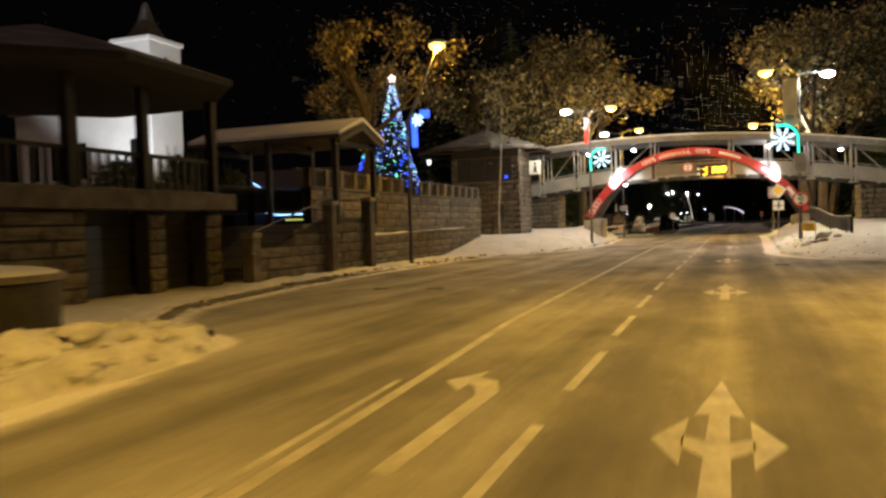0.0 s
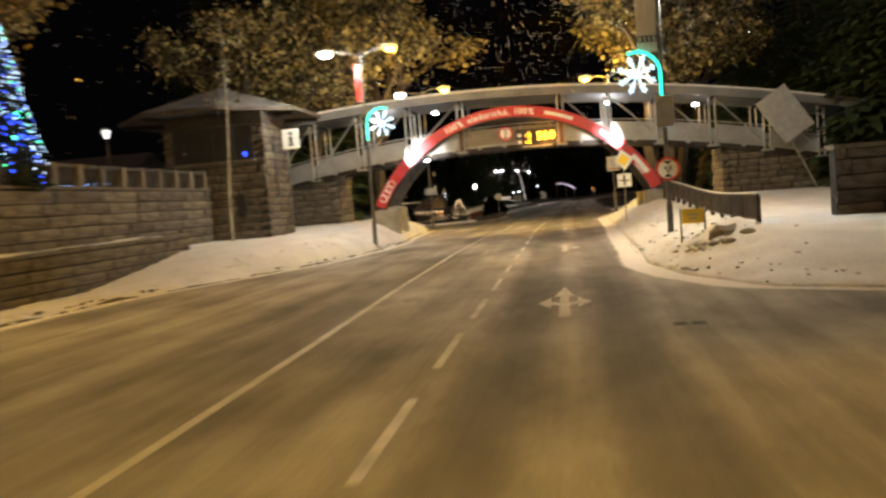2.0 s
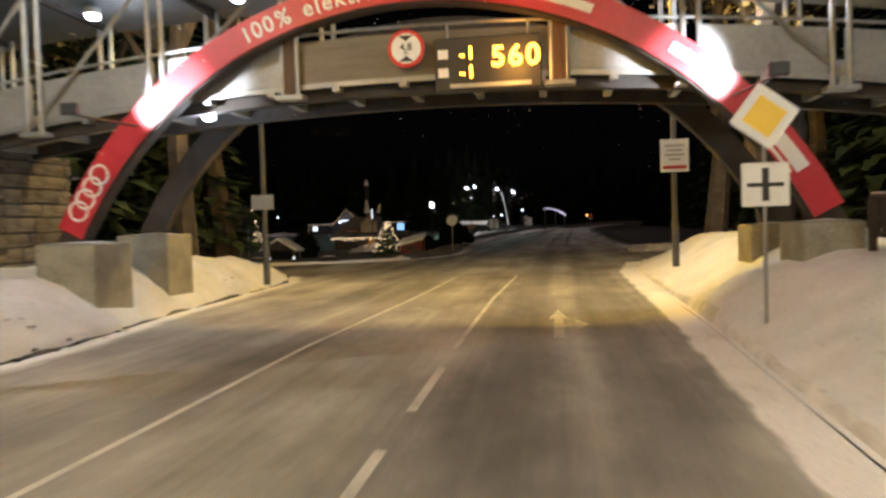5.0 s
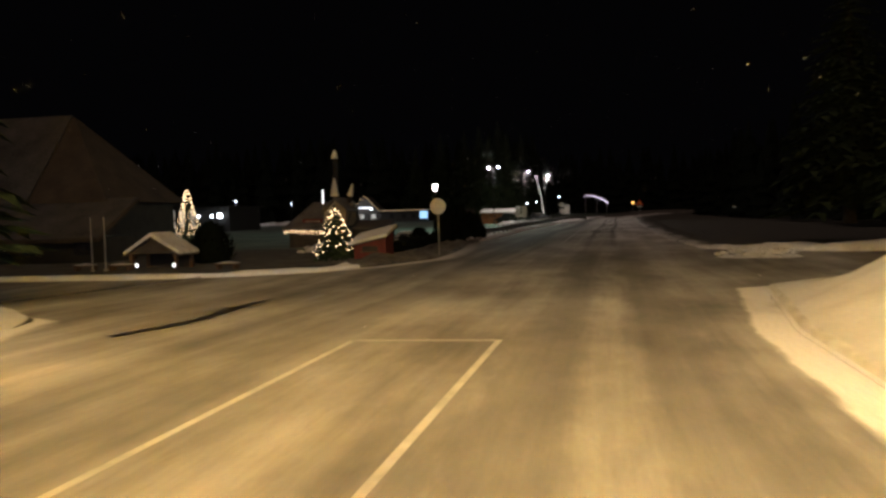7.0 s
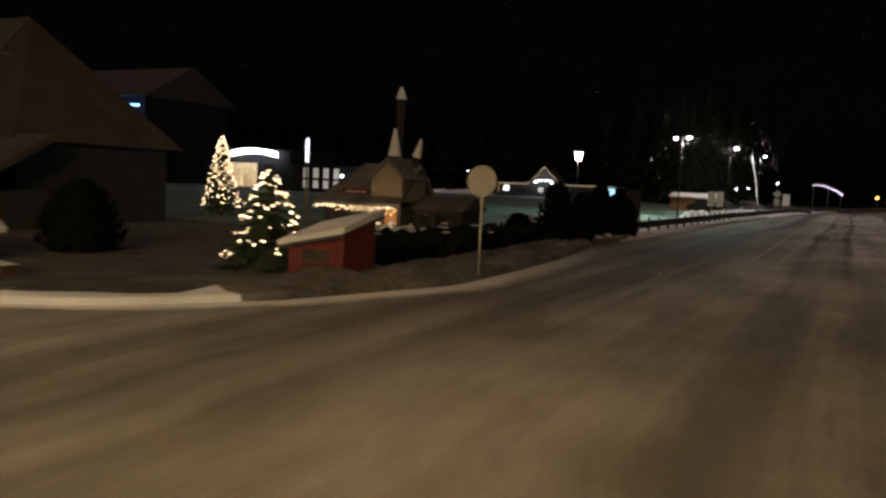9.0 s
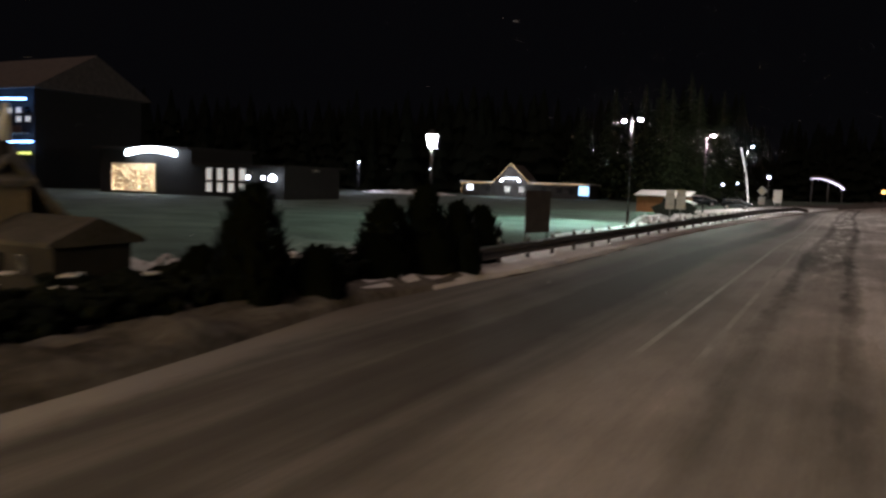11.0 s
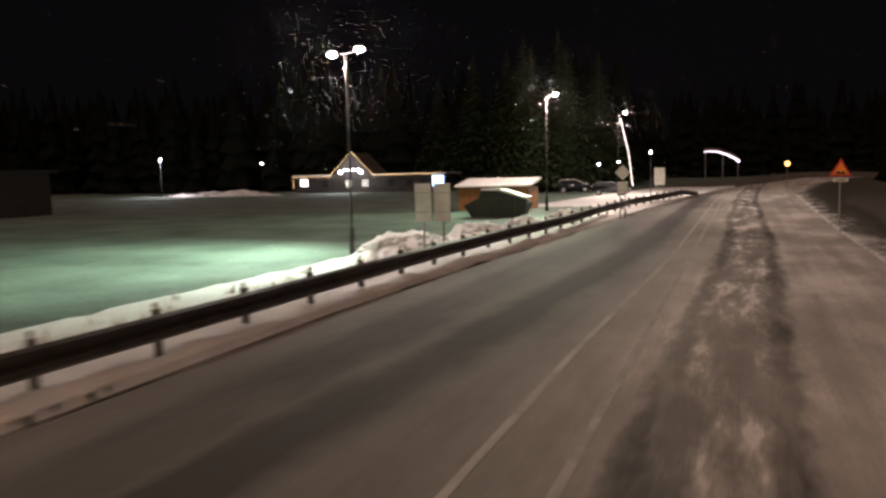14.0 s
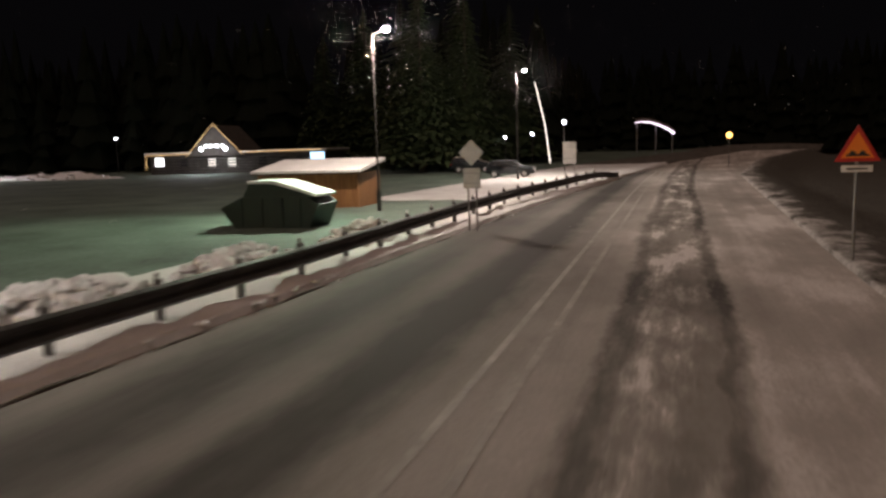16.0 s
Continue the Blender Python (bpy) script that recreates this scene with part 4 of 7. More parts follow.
    part("letter_dot", B(-0.07, 0.09, -0.045, -0.031, 0.66, 0.8), M_black, s)
    part("bracket", Tb((-0.5, 0.1, 0.5), (0.2, 0.06, 0.5), r=0.025), M_pole, s)


def church():
    t = thing("church", "white floodlit church with a square tower", "church", (-43.6, 54, 3.2))
    part("nave_wall", B(-14, 0.65, -3.2, 0.45, 0, 9.0), M_church, t, "white plaster wall")
    tower = part("tower", B(-3.0, 0.7, -3.2, 0.5, 9.0, 14.0), M_church, t)
    part("cornice", B(-3.2, 0.9, -3.4, 0.7, 14.0, 14.35, bevel=0.05), M_church, tower)
    part("cornice", B(-3.1, 0.8, -3.3, 0.6, 10.3, 10.5, bevel=0.05), M_dark, tower)
    for x in (-1.15,):
        bm = bmesh.new()
        prism(bm, [(x - 0.42, 11.0)] + [(x + 0.42 * math.cos(a), 12.5 + 0.42 * math.sin(a)) for a in (math.pi, 2.4, 1.57, 0.74, 0)] + [(x + 0.42, 11.0)], "y", -3.24, -3.12)
        part("belfry_window", bm, M_black, tower)
    bm = bmesh.new()
    prism(bm, [(-1.8, 11.0), (-1.0, 11.0), (-1.0, 12.6), (-1.4, 12.9), (-1.8, 12.6)], "x", 0.68, 0.74)
    part("belfry_window", bm, M_black, tower)
    bm = bmesh.new()
    tube(bm, [(-1.15, -1.35, 14.35), (-1.15, -1.35, 15.2), (-1.15, -1.35, 16.0), (-1.15, -1.35, 17.5)], 1.7, 0.2, 8)
    part("spire", bm, M_roof, tower)
    for x in (-12, -9.5, -6.8, -1.0):
        w = part("window", B(x - 0.55, x + 0.55, -3.26, -3.16, 3.2, 6.2), M_glass, t)
        part("sill", B(x - 0.65, x + 0.65, -3.36, -3.2, 3.05, 3.2), M_church, w)
    bm = bmesh.new()
    prism(bm, [(-3.8, 8.9), (1.1, 8.9), (-1.35, 10.6)], "x", -14.4, -3.05)
    part("roof", bm, M_roof, t)


# ---- fairy-lit trees and tree stock ----
def conifer_meshes(h, r, seed, dense=1.0):
    rnd = random.Random(seed)
    trunk = bmesh.new()
    tube(trunk, [(0, 0, 0), (0, 0, h * 0.5), (0, 0, h * 0.97)], 0.02 * h + 0.04, 0.015, 7)
    bm = bmesh.new()
    whorls = int(h * 3.0 * dense) + 8
    for w in range(whorls):
        f = w / (whorls - 1)
        z = h * (0.1 + 0.88 * f)
        R = r * (1 - f) ** 0.85 + 0.08
        n = max(5, int(11 * (1 - f) * dense) + 4)
        for k in range(n):
            a = 2 * math.pi * (k + rnd.random()) / n
            L = R * rnd.uniform(0.7, 1.12)
            droop = L * rnd.uniform(0.15, 0.4)
            d, q = Vector((math.cos(a), math.sin(a), 0)), Vector((-math.sin(a), math.cos(a), 0))
            base = Vector((0, 0, z))
            steps = 4
            for s in range(steps):
                c = base + d * L * (s + 0.6) / steps + Vector((0, 0, -droop * ((s + 1) / steps) ** 1.5 + 0.06 * L))
                wd = L * (0.34 - 0.05 * s) * rnd.uniform(0.7, 1.2)
                ln = L / steps * 1.5
                for sg in (-1, 1):
                    tip = c + d * ln * 0.75 + q * sg * wd + Vector((0, 0, -0.22 * wd - rnd.uniform(0, 0.1) * L))
                    m = c + d * ln * 0.2 + q * sg * wd * 0.55 + Vector((0, 0, 0.03))
                    v = [bm.verts.new(p) for p in (c - d * ln * 0.3, m, tip, c + d * ln * 0.5)]
                    bm.faces.new(v)
    return finish(trunk, "trunk"), finish(bm, "crown")


def broadleaf_meshes(h, seed, spread=0.45, leaves=1400):
    """A tapering trunk with forking limbs and thin, ragged foliage with gaps."""
    rnd = random.Random(seed)
    wood, leaf = bmesh.new(), bmesh.new()
    tips = []

    def limb(p, d, length, r, depth):
        mid = p + d * length * 0.5 + Vector((rnd.uniform(-1, 1), rnd.uniform(-1, 1), rnd.uniform(-0.3, 0.6))) * length * 0.08
        end = p + d * length + Vector((0, 0, length * 0.05))
        tube(wood, [p, mid, end], r, r * 0.55, 6 if depth < 2 else 4, False)
        if depth >= 2:
            tips.extend((mid, end))
        if depth < 4:
            for _ in range(3 if depth else 5):
                nd = (d + Vector((rnd.uniform(-1, 1), rnd.uniform(-1, 1), rnd.uniform(-0.25, 0.7))) * (0.75 if depth else spread * 1.9)).normalized()
                limb(p + (end - p) * rnd.uniform(0.55, 1.0), nd, length * rnd.uniform(0.5, 0.72), r * 0.5, depth + 1)
    limb(Vector((0, 0, 0)), Vector((0, 0, 1)), h * 0.42, 0.022 * h + 0.03, 0)
    for _ in range(leaves):
        c = rnd.choice(tips) + Vector((rnd.gauss(0, 0.35), rnd.gauss(0, 0.35), rnd.gauss(-0.1, 0.3)))
        s = rnd.uniform(0.05, 0.14)
        a, b = Vector((rnd.uniform(-1, 1), rnd.uniform(-1, 1), rnd.uniform(-1, 1))).normalized() * s, Vector((rnd.uniform(-1, 1), rnd.uniform(-1, 1), rnd.uniform(-1, 1))).normalized() * s
        leaf.faces.new([leaf.verts.new(q) for q in (c - a, c + b, c + a * 1.3, c - b)])
    return finish(wood, "trunk"), finish(leaf, "crown")


def tree(name, label, meshes, loc, turn=0.0, scale=1.0, crown=None, group=""):
    t = thing(name, label, "tree", loc, turn, group)
    t.scale = (scale,) * 3
    part("trunk", meshes[0], M_bark, t)
    part("crown", meshes[1], crown or M_needle, t)
    return t


def fairy_lights(t, h, r, count, mats, seed, size=0.05, strings=9):
    """Strings of lamps wound round a tree in a spiral."""
    rnd = random.Random(seed)
    bms = [bmesh.new() for _ in mats]
    wire = bmesh.new()
    pts = []
    for k in range(count):
        f = (k + 0.5) / count
        z = h * min(0.985, max(0.1, 0.12 + 0.86 * f ** 0.95 + rnd.uniform(-0.03, 0.03)))
        a = 2 * math.pi * strings * f + rnd.uniform(-1.3, 1.3)
        R = (r * (1 - z / h) ** 0.9 + 0.06) * rnd.uniform(0.92, 1.12)
        p = Vector((R * math.cos(a), R * math.sin(a), z - 0.1))
        pts.append(p)
        i = 0 if rnd.random() < 0.62 else rnd.randrange(len(mats))
        ball(bms[i], p, size * rnd.uniform(0.7, 1.3), (1, 1, 1), 1)
    tube(wire, pts, 0.006, 0.006, 3, False)
    part("cable", wire, M_black, t)
    for bm, m in zip(bms, mats):
        tagged(part("light_chain", bm, m, t), "", "", "", "stuff")


def christmas_trees():
    a = conifer_meshes(6.4, 1.25, 5)
    t = tree("christmas_tree", "tall christmas tree with white, blue and green lights", a, (-17.4, 40.6, 3.3))
    fairy_lights(t, 6.4, 1.35, 560, (G_bluew, G_blue, G_blue, G_greenf, G_blue), 3, 0.028, 16)
    bm = bmesh.new()
    for k in range(10):
        r = 0.26 if k % 2 == 0 else 0.11
        bm.verts.new((r * math.sin(math.pi * k / 5), 0, r * math.cos(math.pi * k / 5)))
    bm.verts.ensure_lookup_table()
    f = bm.faces.new(bm.verts[:])
    e = bmesh.ops.extrude_face_region(bm, geom=[f])
    bmesh.ops.translate(bm, vec=(0, 0.06, 0), verts=[v for v in e["geom"] if isinstance(v, bmesh.types.BMVert)])
    s = part("star", bm, glow("star_light", (1.0, 0.8, 0.72), 3.0), t, "lit pale star")
    s.location = (0, 0, 6.6)
    b = conifer_meshes(2.6, 0.8, 6)
    for k, (x, y) in enumerate(((-19.0, 40.2), (-16.4, 40.0))):
        u = tree("small_christmas_tree", "small spruce with blue and green lights", b, (x, y, 3.3), 70 * k)
        fairy_lights(u, 2.6, 0.85, 70, (G_blue, G_blue, G_greenf, G_bluew), 9 + k, 0.045, 6)


# ---- street lamps and their decorations ----
def snowflake(owner, at, r, side=1, arc=True):
    bm = bmesh.new()
    for k in range(8):
        a = math.pi * k / 4 + math.pi / 8
        d = Vector((math.cos(a), 0, math.sin(a)))
        tube(bm, [(0, 0, 0), d * r], 0.019, 0.019, 5)
        for f, L in ((0.5, 0.2), (0.72, 0.22)):
            for s in (-1, 1):
                e = Vector((math.cos(a + s * 0.7), 0, math.sin(a + s * 0.7)))
                tube(bm, [d * r * f, d * r * f + e * r * L], 0.015, 0.015, 5)
    o = part("snowflake", bm, G_flake, owner, "lit white led snowflake")
    o.location = at
    if arc:
        for q in (1.12, 1.2):
            pts = [(side * r * q * math.cos(a), 0.02, r * q * math.sin(a)) for a in np.linspace(0.0, math.pi * 0.62, 12)]
            pts = [(side * r * q, 0.02, -1.15 * r)] + pts
            o = part("led_arc", Tb(*pts, r=0.022, n=5), G_teal, owner, "green led arc")
            o.location = at


def lamp_head(owner, at, glass, turn=0.0, s=1.0):
    bm = bmesh.new()
    ball(bm, (0, 0, 0.05), 0.4 * s, (1.0, 0.55, 0.32), 2)
    h = part("head", bm, M_greysign, owner, "", True)
    h.matrix_basis = pose(*at, 0, 0, turn)
    bm = bmesh.new()
    ball(bm, (0, 0, -0.08 * s), 0.33 * s, (1.0, 0.8, 0.5), 2)
    part("lens", bm, glass, h, "glowing lamp glass", True)


def street_lamp(x, y, z0, top, arms, label, flake=None, pennant=None, lean=0.0):
    """arms: (dx, dy, head height, glass)."""
    t = thing("street_lamp", label, "street lamp", (x, y, z0), 0, "street lamps")
    part("base", Tb((0, 0, -0.3), (0, 0, 0.9), r=0.095, n=10), M_pole, t)
    part("pole", Tb((0, 0, 0.9), (0, 0, top - z0), r=0.075, r1=0.05, n=10), M_pole, t)
    for dx, dy, hz, glass in arms:
        p = [(0, 0, top - z0 - 0.2), (dx, dy, hz - z0 + 0.1)] if lean else [(0, 0, top - z0 - 0.25), (dx * 0.35, dy * 0.35, hz - z0 + 0.1), (dx, dy, hz - z0 + 0.16)]
        part("arm", Tb(*p, r=lean or 0.04, n=8), M_pole, t)
        lamp_head(t, (dx, dy, hz - z0 + 0.1), glass)
    if flake:
        side, fz, r = flake
        snowflake(t, (-side * (r * 1.25), -0.12, fz - z0), r, side)
        part("bracket", Tb((0, -0.03, fz - z0), (-side * r * 0.3, -0.12, fz - z0), r=0.02), M_pole, t)
    if pennant:
        side, z_lo, z_hi, w, mat = pennant
        rows = [[(side * (0.09 + w * u), 0.05 * math.sin(3 * u + 5 * v), z_lo - z0 + (z_hi - z_lo) * v) for u in np.linspace(0, 1, 5)] for v in np.linspace(0, 1, 8)]
        back = [[(px, py + 0.012, pz) for px, py, pz in r] for r in rows]
        bm = bmesh.new()
        for sheet in (rows, back):
            vv = [[bm.verts.new(p) for p in r] for r in sheet]
            for i in range(7):
                for j in range(4):
                    bm.faces.new((vv[i][j], vv[i][j + 1], vv[i + 1][j + 1], vv[i + 1][j]))
        part("pennant", bm, mat, t, "hanging cloth pennant")
        for zz in (z_lo, z_hi):
            part("pennant_rod", Tb((0, 0, zz - z0), (side * (w + 0.12), 0, zz - z0), r=0.015), M_steel, t)
    return t


def rings(owner, m, r, width, mat, tilt=0.0):
    """Four linked rings, a plain emblem shape."""
    for k in range(4):
        bm = bmesh.new()
        tube(bm, [(r * math.cos(a) + (k - 1.5) * r * 1.5, 0, r * math.sin(a)) for a in np.linspace(0, 2 * math.pi, 25)], width, width, 5, False)
        o = part("emblem_ring", bm, mat, owner)
        o.matrix_basis = m


def town_lamps():
    street_lamp(-12.6, 31.4, 0.12, 6.2, ((1.2, 0.6, 9.25, G_sodium),), "sodium street lamp with a slanting arm and blue led decoration", lean=0.07)
    d = thing("led_banner", "blue led banner decoration with a white snowflake", "decoration", (-12.05, 31.25, 5.0))
    part("mount", Tb((-0.5, 0.1, 0.9), (0.0, 0.03, 0.9), r=0.02), M_pole, d)
    part("light_panel", B(-0.3, -0.06, -0.02, 0.03, 0.0, 1.15, bevel=0.01), G_blue, d, "blue glowing panel")
    part("streamer", B(0.1, 0.5, -0.02, 0.03, 1.2, 1.5, bevel=0.01), G_blue, d)
    snowflake(d, (0.0, -0.06, 1.1), 0.27, 1, False)
    street_lamp(-8.75, 53.5, 0.45, 9.2, ((1.6, -0.9, 9.0, G_sodium), (-1.4, -0.9, 9.0, G_cool)), "double street lamp with led snowflake and red pennant", (-1, 5.8, 0.62), (-1, 6.9, 8.6, 0.25, M_red))
    t = street_lamp(3.35, 43.9, 0.45, 9.0, ((-1.5, 0.7, 9.0, G_sodium), (1.4, 0.7, 8.7, G_cool)), "double street lamp with led snowflake, pennant and signs", (1, 5.5, 0.62), (-1, 6.2, 8.5, 0.62, M_white))
    rings(t, pose(-0.4, -0.06, 6.15), 0.09, 0.018, M_black)
    part("sign_back", B(-0.28, 0.3, -0.13, -0.09, 3.35, 4.35, bevel=0.01), M_greysign, t, "blank grey board")
    s = part("height_limit_sign", Tb((0.0, -0.10, 2.03), (0.0, -0.13, 2.03), r=0.375, n=32), M_signred, t, "round height limit sign, red rim")
    part("face", Tb((0.0, -0.131, 2.03), (0.0, -0.137, 2.03), r=0.30, n=32), M_white, s)
    height_sign_face(s, Matrix.Translation((0, -0.14, 2.03)), 0.30)
    street_lamp(-8.4, 67.4, 0.6, 9.2, ((1.4, 0, 9.1, G_sodium), (-1.4, -0.5, 8.9, G_cool)), "double street lamp with small grey board")
    street_lamp(3.15, 66.9, 0.9, 9.0, ((-1.35, 0.1, 8.8, G_sodium), (1.5, 0.3, 8.9, G_cool)), "double street lamp with a paper notice board")
    n = thing("notice_board", "white notice board with dark bars on lamp pole", "sign", (3.15, 66.77, 3.1))
    part("board", B(-0.36, 0.36, -0.02, 0.02, 0.0, 0.85, bevel=0.01), M_white, n)
    for k, w in enumerate((0.5, 0.42, 0.5, 0.3)):
        part("text_bar", B(-w / 2, w / 2, -0.028, -0.021, 0.66 - 0.12 * k, 0.71 - 0.12 * k), M_greysign, n)
    part("red_strip", B(-0.3, 0.3, -0.028, -0.021, 0.08, 0.16), M_signred, n)
    e = thing("led_ornament", "small blue led ornament on a lamp pole", "decoration", (-8.0, 67.3, 5.05))
    part("led_tube", Tb((0, 0, 0), (0.05, 0, 0.5), r=0.06), G_blue, e)
    part("clip", Tb((-0.4, 0.05, 0.1), (0, 0, 0.1), r=0.02), M_pole, e)
    e = thing("path_lamp", "small white lamp clamped to a pole", "lamp", (3.15, 66.7, 5.1))
    part("bracket", Tb((0, 0.2, 0.1), (0, 0, 0.06), r=0.02), M_pole, e)
    bm = bmesh.new()
    ball(bm, (0, 0, 0), 0.1, (1, 1, 0.8), 2)
    part("lens", bm, G_strip, e, "glowing lens", True)
    e = thing("deck_lamp", "white lamp fixed under the bridge deck", "lamp", (-7.5, 62.0, 4.45))
    part("bracket", Tb((0, 0, 0.3), (0, 0, 0.05), r=0.03), M_pole, e)
    bm = bmesh.new()
    ball(bm, (0, 0, 0), 0.15, (1, 1, 0.7), 2)
    part("lens", bm, G_strip, e, "glowing lens", True)
    g = thing("small_sign", "small blank grey sign on a lamp pole", "sign", (-8.4, 67.28, 2.5))
    part("board", B(-0.33, 0.33, -0.02, 0.02, 0.0, 0.42, bevel=0.01), M_greysign, g)


def height_sign_face(owner, m, r):
    for s in (1, -1):
        bm = bmesh.new()
        prism(bm, [(-0.5 * r, s * 0.86 * r), (0.5 * r, s * 0.86 * r), (0, s * 0.48 * r)], "y", -0.004, 0.0)
        o = part("arrowhead", bm, M_black, owner)
        o.matrix_basis = m
    lettering("4,8", 0.62 * r * 1.1, M_black, owner, m @ pose(0, -0.002, 0.08 * r, 90, 0, 0), "number")
    lettering("m", 0.42 * r, M_black, owner, m @ pose(0, -0.002, -0.3 * r, 90, 0, 0), "number")


# ---- the covered footbridge with its arch ----
AX, AZ, AR = -2.6, -1.88, 8.78


def arch_band(bm, r0, r1, y0, y1, a0, a1, n=48):
    prev = None
    for k in range(n + 1):
        a = radians(a0 + (a1 - a0) * k / n)
        ring = [bm.verts.new((AX + r * math.cos(a), y, AZ + r * math.sin(a))) for r, y in ((r0, y0), (r1, y0), (r1, y1), (r0, y1))]
        if prev:
            for i in range(4):
                bm.faces.new((prev[i], prev[(i + 1) % 4], ring[(i + 1) % 4], ring[i]))
        else:
            bm.faces.new(ring)
        prev = ring
    bm.faces.new(prev[::-1])
    bmesh.ops.recalc_face_normals(bm, faces=bm.faces[:])
    return bm


def deck_z(x):
    return 4.95 - 0.0072 * (x + 2.5) ** 2


def roof_z(x):
    return 7.42 - 0.0058 * (x + 5) ** 2


def curved_slab(x0, x1, y0, y1, lo, hi, n=24):
    bm = bmesh.new()
    prism(bm, [(x0 + (x1 - x0) * k / n, lo(x0 + (x1 - x0) * k / n)) for k in range(n + 1)] + [(x1 - (x1 - x0) * k / n, hi(x1 - (x1 - x0) * k / n)) for k in range(n + 1)], "y", y0, y1)
    return bm


def footbridge():
    t = thing("footbridge", "covered arched footbridge over the road, grey metal sides", "bridge", (0, 0, 0))
    for y in (60.9, 64.1):
        part("arch_rib", arch_band(bmesh.new(), 8.15, 8.72, y, y + 0.32, 24.6, 155.4), M_dark, t, "dark laminated timber arch")
    part("deck", curved_slab(-18, 16, 61.45, 63.95, lambda x: deck_z(x) - 0.02, lambda x: deck_z(x) + 0.18), M_concrete, t)
    for y in (61.7, 63.6):
        part("beam", curved_slab(-18, 16, y - 0.12, y + 0.12, lambda x: deck_z(x) - 0.32, lambda x: deck_z(x) - 0.02), M_dark, t)
    for x in np.arange(-17, 15.5, 1.4):
        part("cross_beam", B(x - 0.08, x + 0.08, 61.3, 64.0, deck_z(x) - 0.2, deck_z(x) - 0.03), M_steel, t)
    posts = [-16.6, -13.9, -11.15, -8.3, -5.35, 0.15, 2.65, 5.35, 8.05, 10.75, 13.4]
    for a, b in zip(posts, posts[1:]):
        wide = a == -5.35
        for yy, nm in ((61.36, "front"), (64.0, "back")):
            part("side_panel", curved_slab(a + 0.12, b - 0.12, yy, yy + 0.05, lambda x: deck_z(x) + (0.0 if wide else 0.02), lambda x: deck_z(x) + 0.88, 6), M_tan if wide else M_panel, t, "tan panel" if wide else "")
        part("handrail", Tb(*[(x, 61.3, deck_z(x) + 1.0) for x in np.linspace(a, b, 5)], r=0.035, n=6), M_steel, t)
        part("lower_edge", curved_slab(a + 0.05, b - 0.05, 61.33, 61.42, lambda x: deck_z(x) - 0.1, lambda x: deck_z(x), 6), M_steel, t)
    for i, x in enumerate(posts):
        for o in (-0.15, 0.15):
            for y in (61.25, 64.1):
                part("post", Tb((x + o, y, deck_z(x) - 0.25), (x + o, y, roof_z(x) + 0.02), r=0.06, n=8), M_steel, t)
        part("foot_bracket", B(x - 0.3, x + 0.3, 61.1, 61.45, deck_z(x) - 0.32, deck_z(x) - 0.22, bevel=0.01), M_steel, t)
        if i and x not in (0.15,):
            part("brace", Tb((posts[i - 1] + 0.15, 61.25, roof_z(posts[i - 1]) - 0.1) if x > 0 else (x - 0.15, 61.25, roof_z(x) - 0.1), (x - 0.2, 61.25, deck_z(x) + 0.2) if x > 0 else (posts[i - 1] + 0.2, 61.25, deck_z(posts[i - 1]) + 0.2), r=0.045, n=6), M_steel, t)
        part("roof_beam", B(x - 0.06, x + 0.06, 60.8, 64.6, roof_z(x) - 0.12, roof_z(x)), M_dark, t)
    part("roof", curved_slab(-18.2, 16, 60.6, 64.8, roof_z, lambda x: roof_z(x) + 0.42), M_sheet, t, "curved grey sheet roof")
    part("snow_cover", curved_slab(-18.2, 16, 60.62, 64.78, lambda x: roof_z(x) + 0.425, lambda x: roof_z(x) + 0.52), M_snow, t)
    for x in (-5.35, 0.15):
        part("hanger_post", B(x - 0.16, x + 0.16, 61.2, 61.34, deck_z(x) - 0.25, deck_z(x) + 1.1, bevel=0.01), M_wood, t)
    for x in (-10.4, -6.9, 2.7, 7.4):
        l = part("ceiling_lamp", Tb((x, 62.4, roof_z(x) - 0.28), (x, 62.4, roof_z(x) - 0.12), r=0.18, n=12), M_greysign, t)
        bm = bmesh.new()
        ball(bm, (x, 62.4, roof_z(x) - 0.3), 0.16, (1, 1, 0.6), 2)
        part("lens", bm, G_cool, l, "glowing lamp glass", True)
    # red banner on the front rib
    b = thing("arch_banner", "red advertising banner with white lettering along the arch", "banner", (0, 0, 0))
    part("cloth", arch_band(bmesh.new(), 8.2, AR, 60.83, 60.86, 27.0, 153.0), M_red, b)

    def on_arc(deg, r, size, y=60.815):
        a = radians(deg)
        return pose(AX + r * math.cos(a), y, AZ + r * math.sin(a)) @ pose(0, 0, 0, 0, 90 - deg, 0) @ FRONT
    words = "100% elektrické, 100%"
    deg = 115.0
    for ch in words:
        adv = {"1": 0.85, "%": 1.5, " ": 0.8, "l": 0.55, "i": 0.55, ",": 0.55, "t": 0.7, "r": 0.75}.get(ch, 1.0) * 0.262
        step = math.degrees(adv / 8.45)
        deg -= step / 2
        if ch != " ":
            lettering(ch, 0.46, M_white, b, on_arc(deg, 8.47, 0.4), "letter")
        deg -= step / 2
    bm = bmesh.new()
    arch_band(bm, 8.4, 8.58, 60.815, 60.825, 66.5, 77.0, 8)
    part("lettering_bar", bm, M_white, b, "white brand word as a bar")
    for r0, r1, a0, a1 in ((8.36, 8.62, 33.0, 41.0), (8.24, 8.3, 33.5, 38.0), (8.4, 8.6, 52.0, 55.5)):
        bm = bmesh.new()
        arch_band(bm, r0, r1, 60.815, 60.825, a0, a1, 8)
        part("lettering_bar", bm, M_white, b, "white brand word as a bar")
    a = radians(146.5)
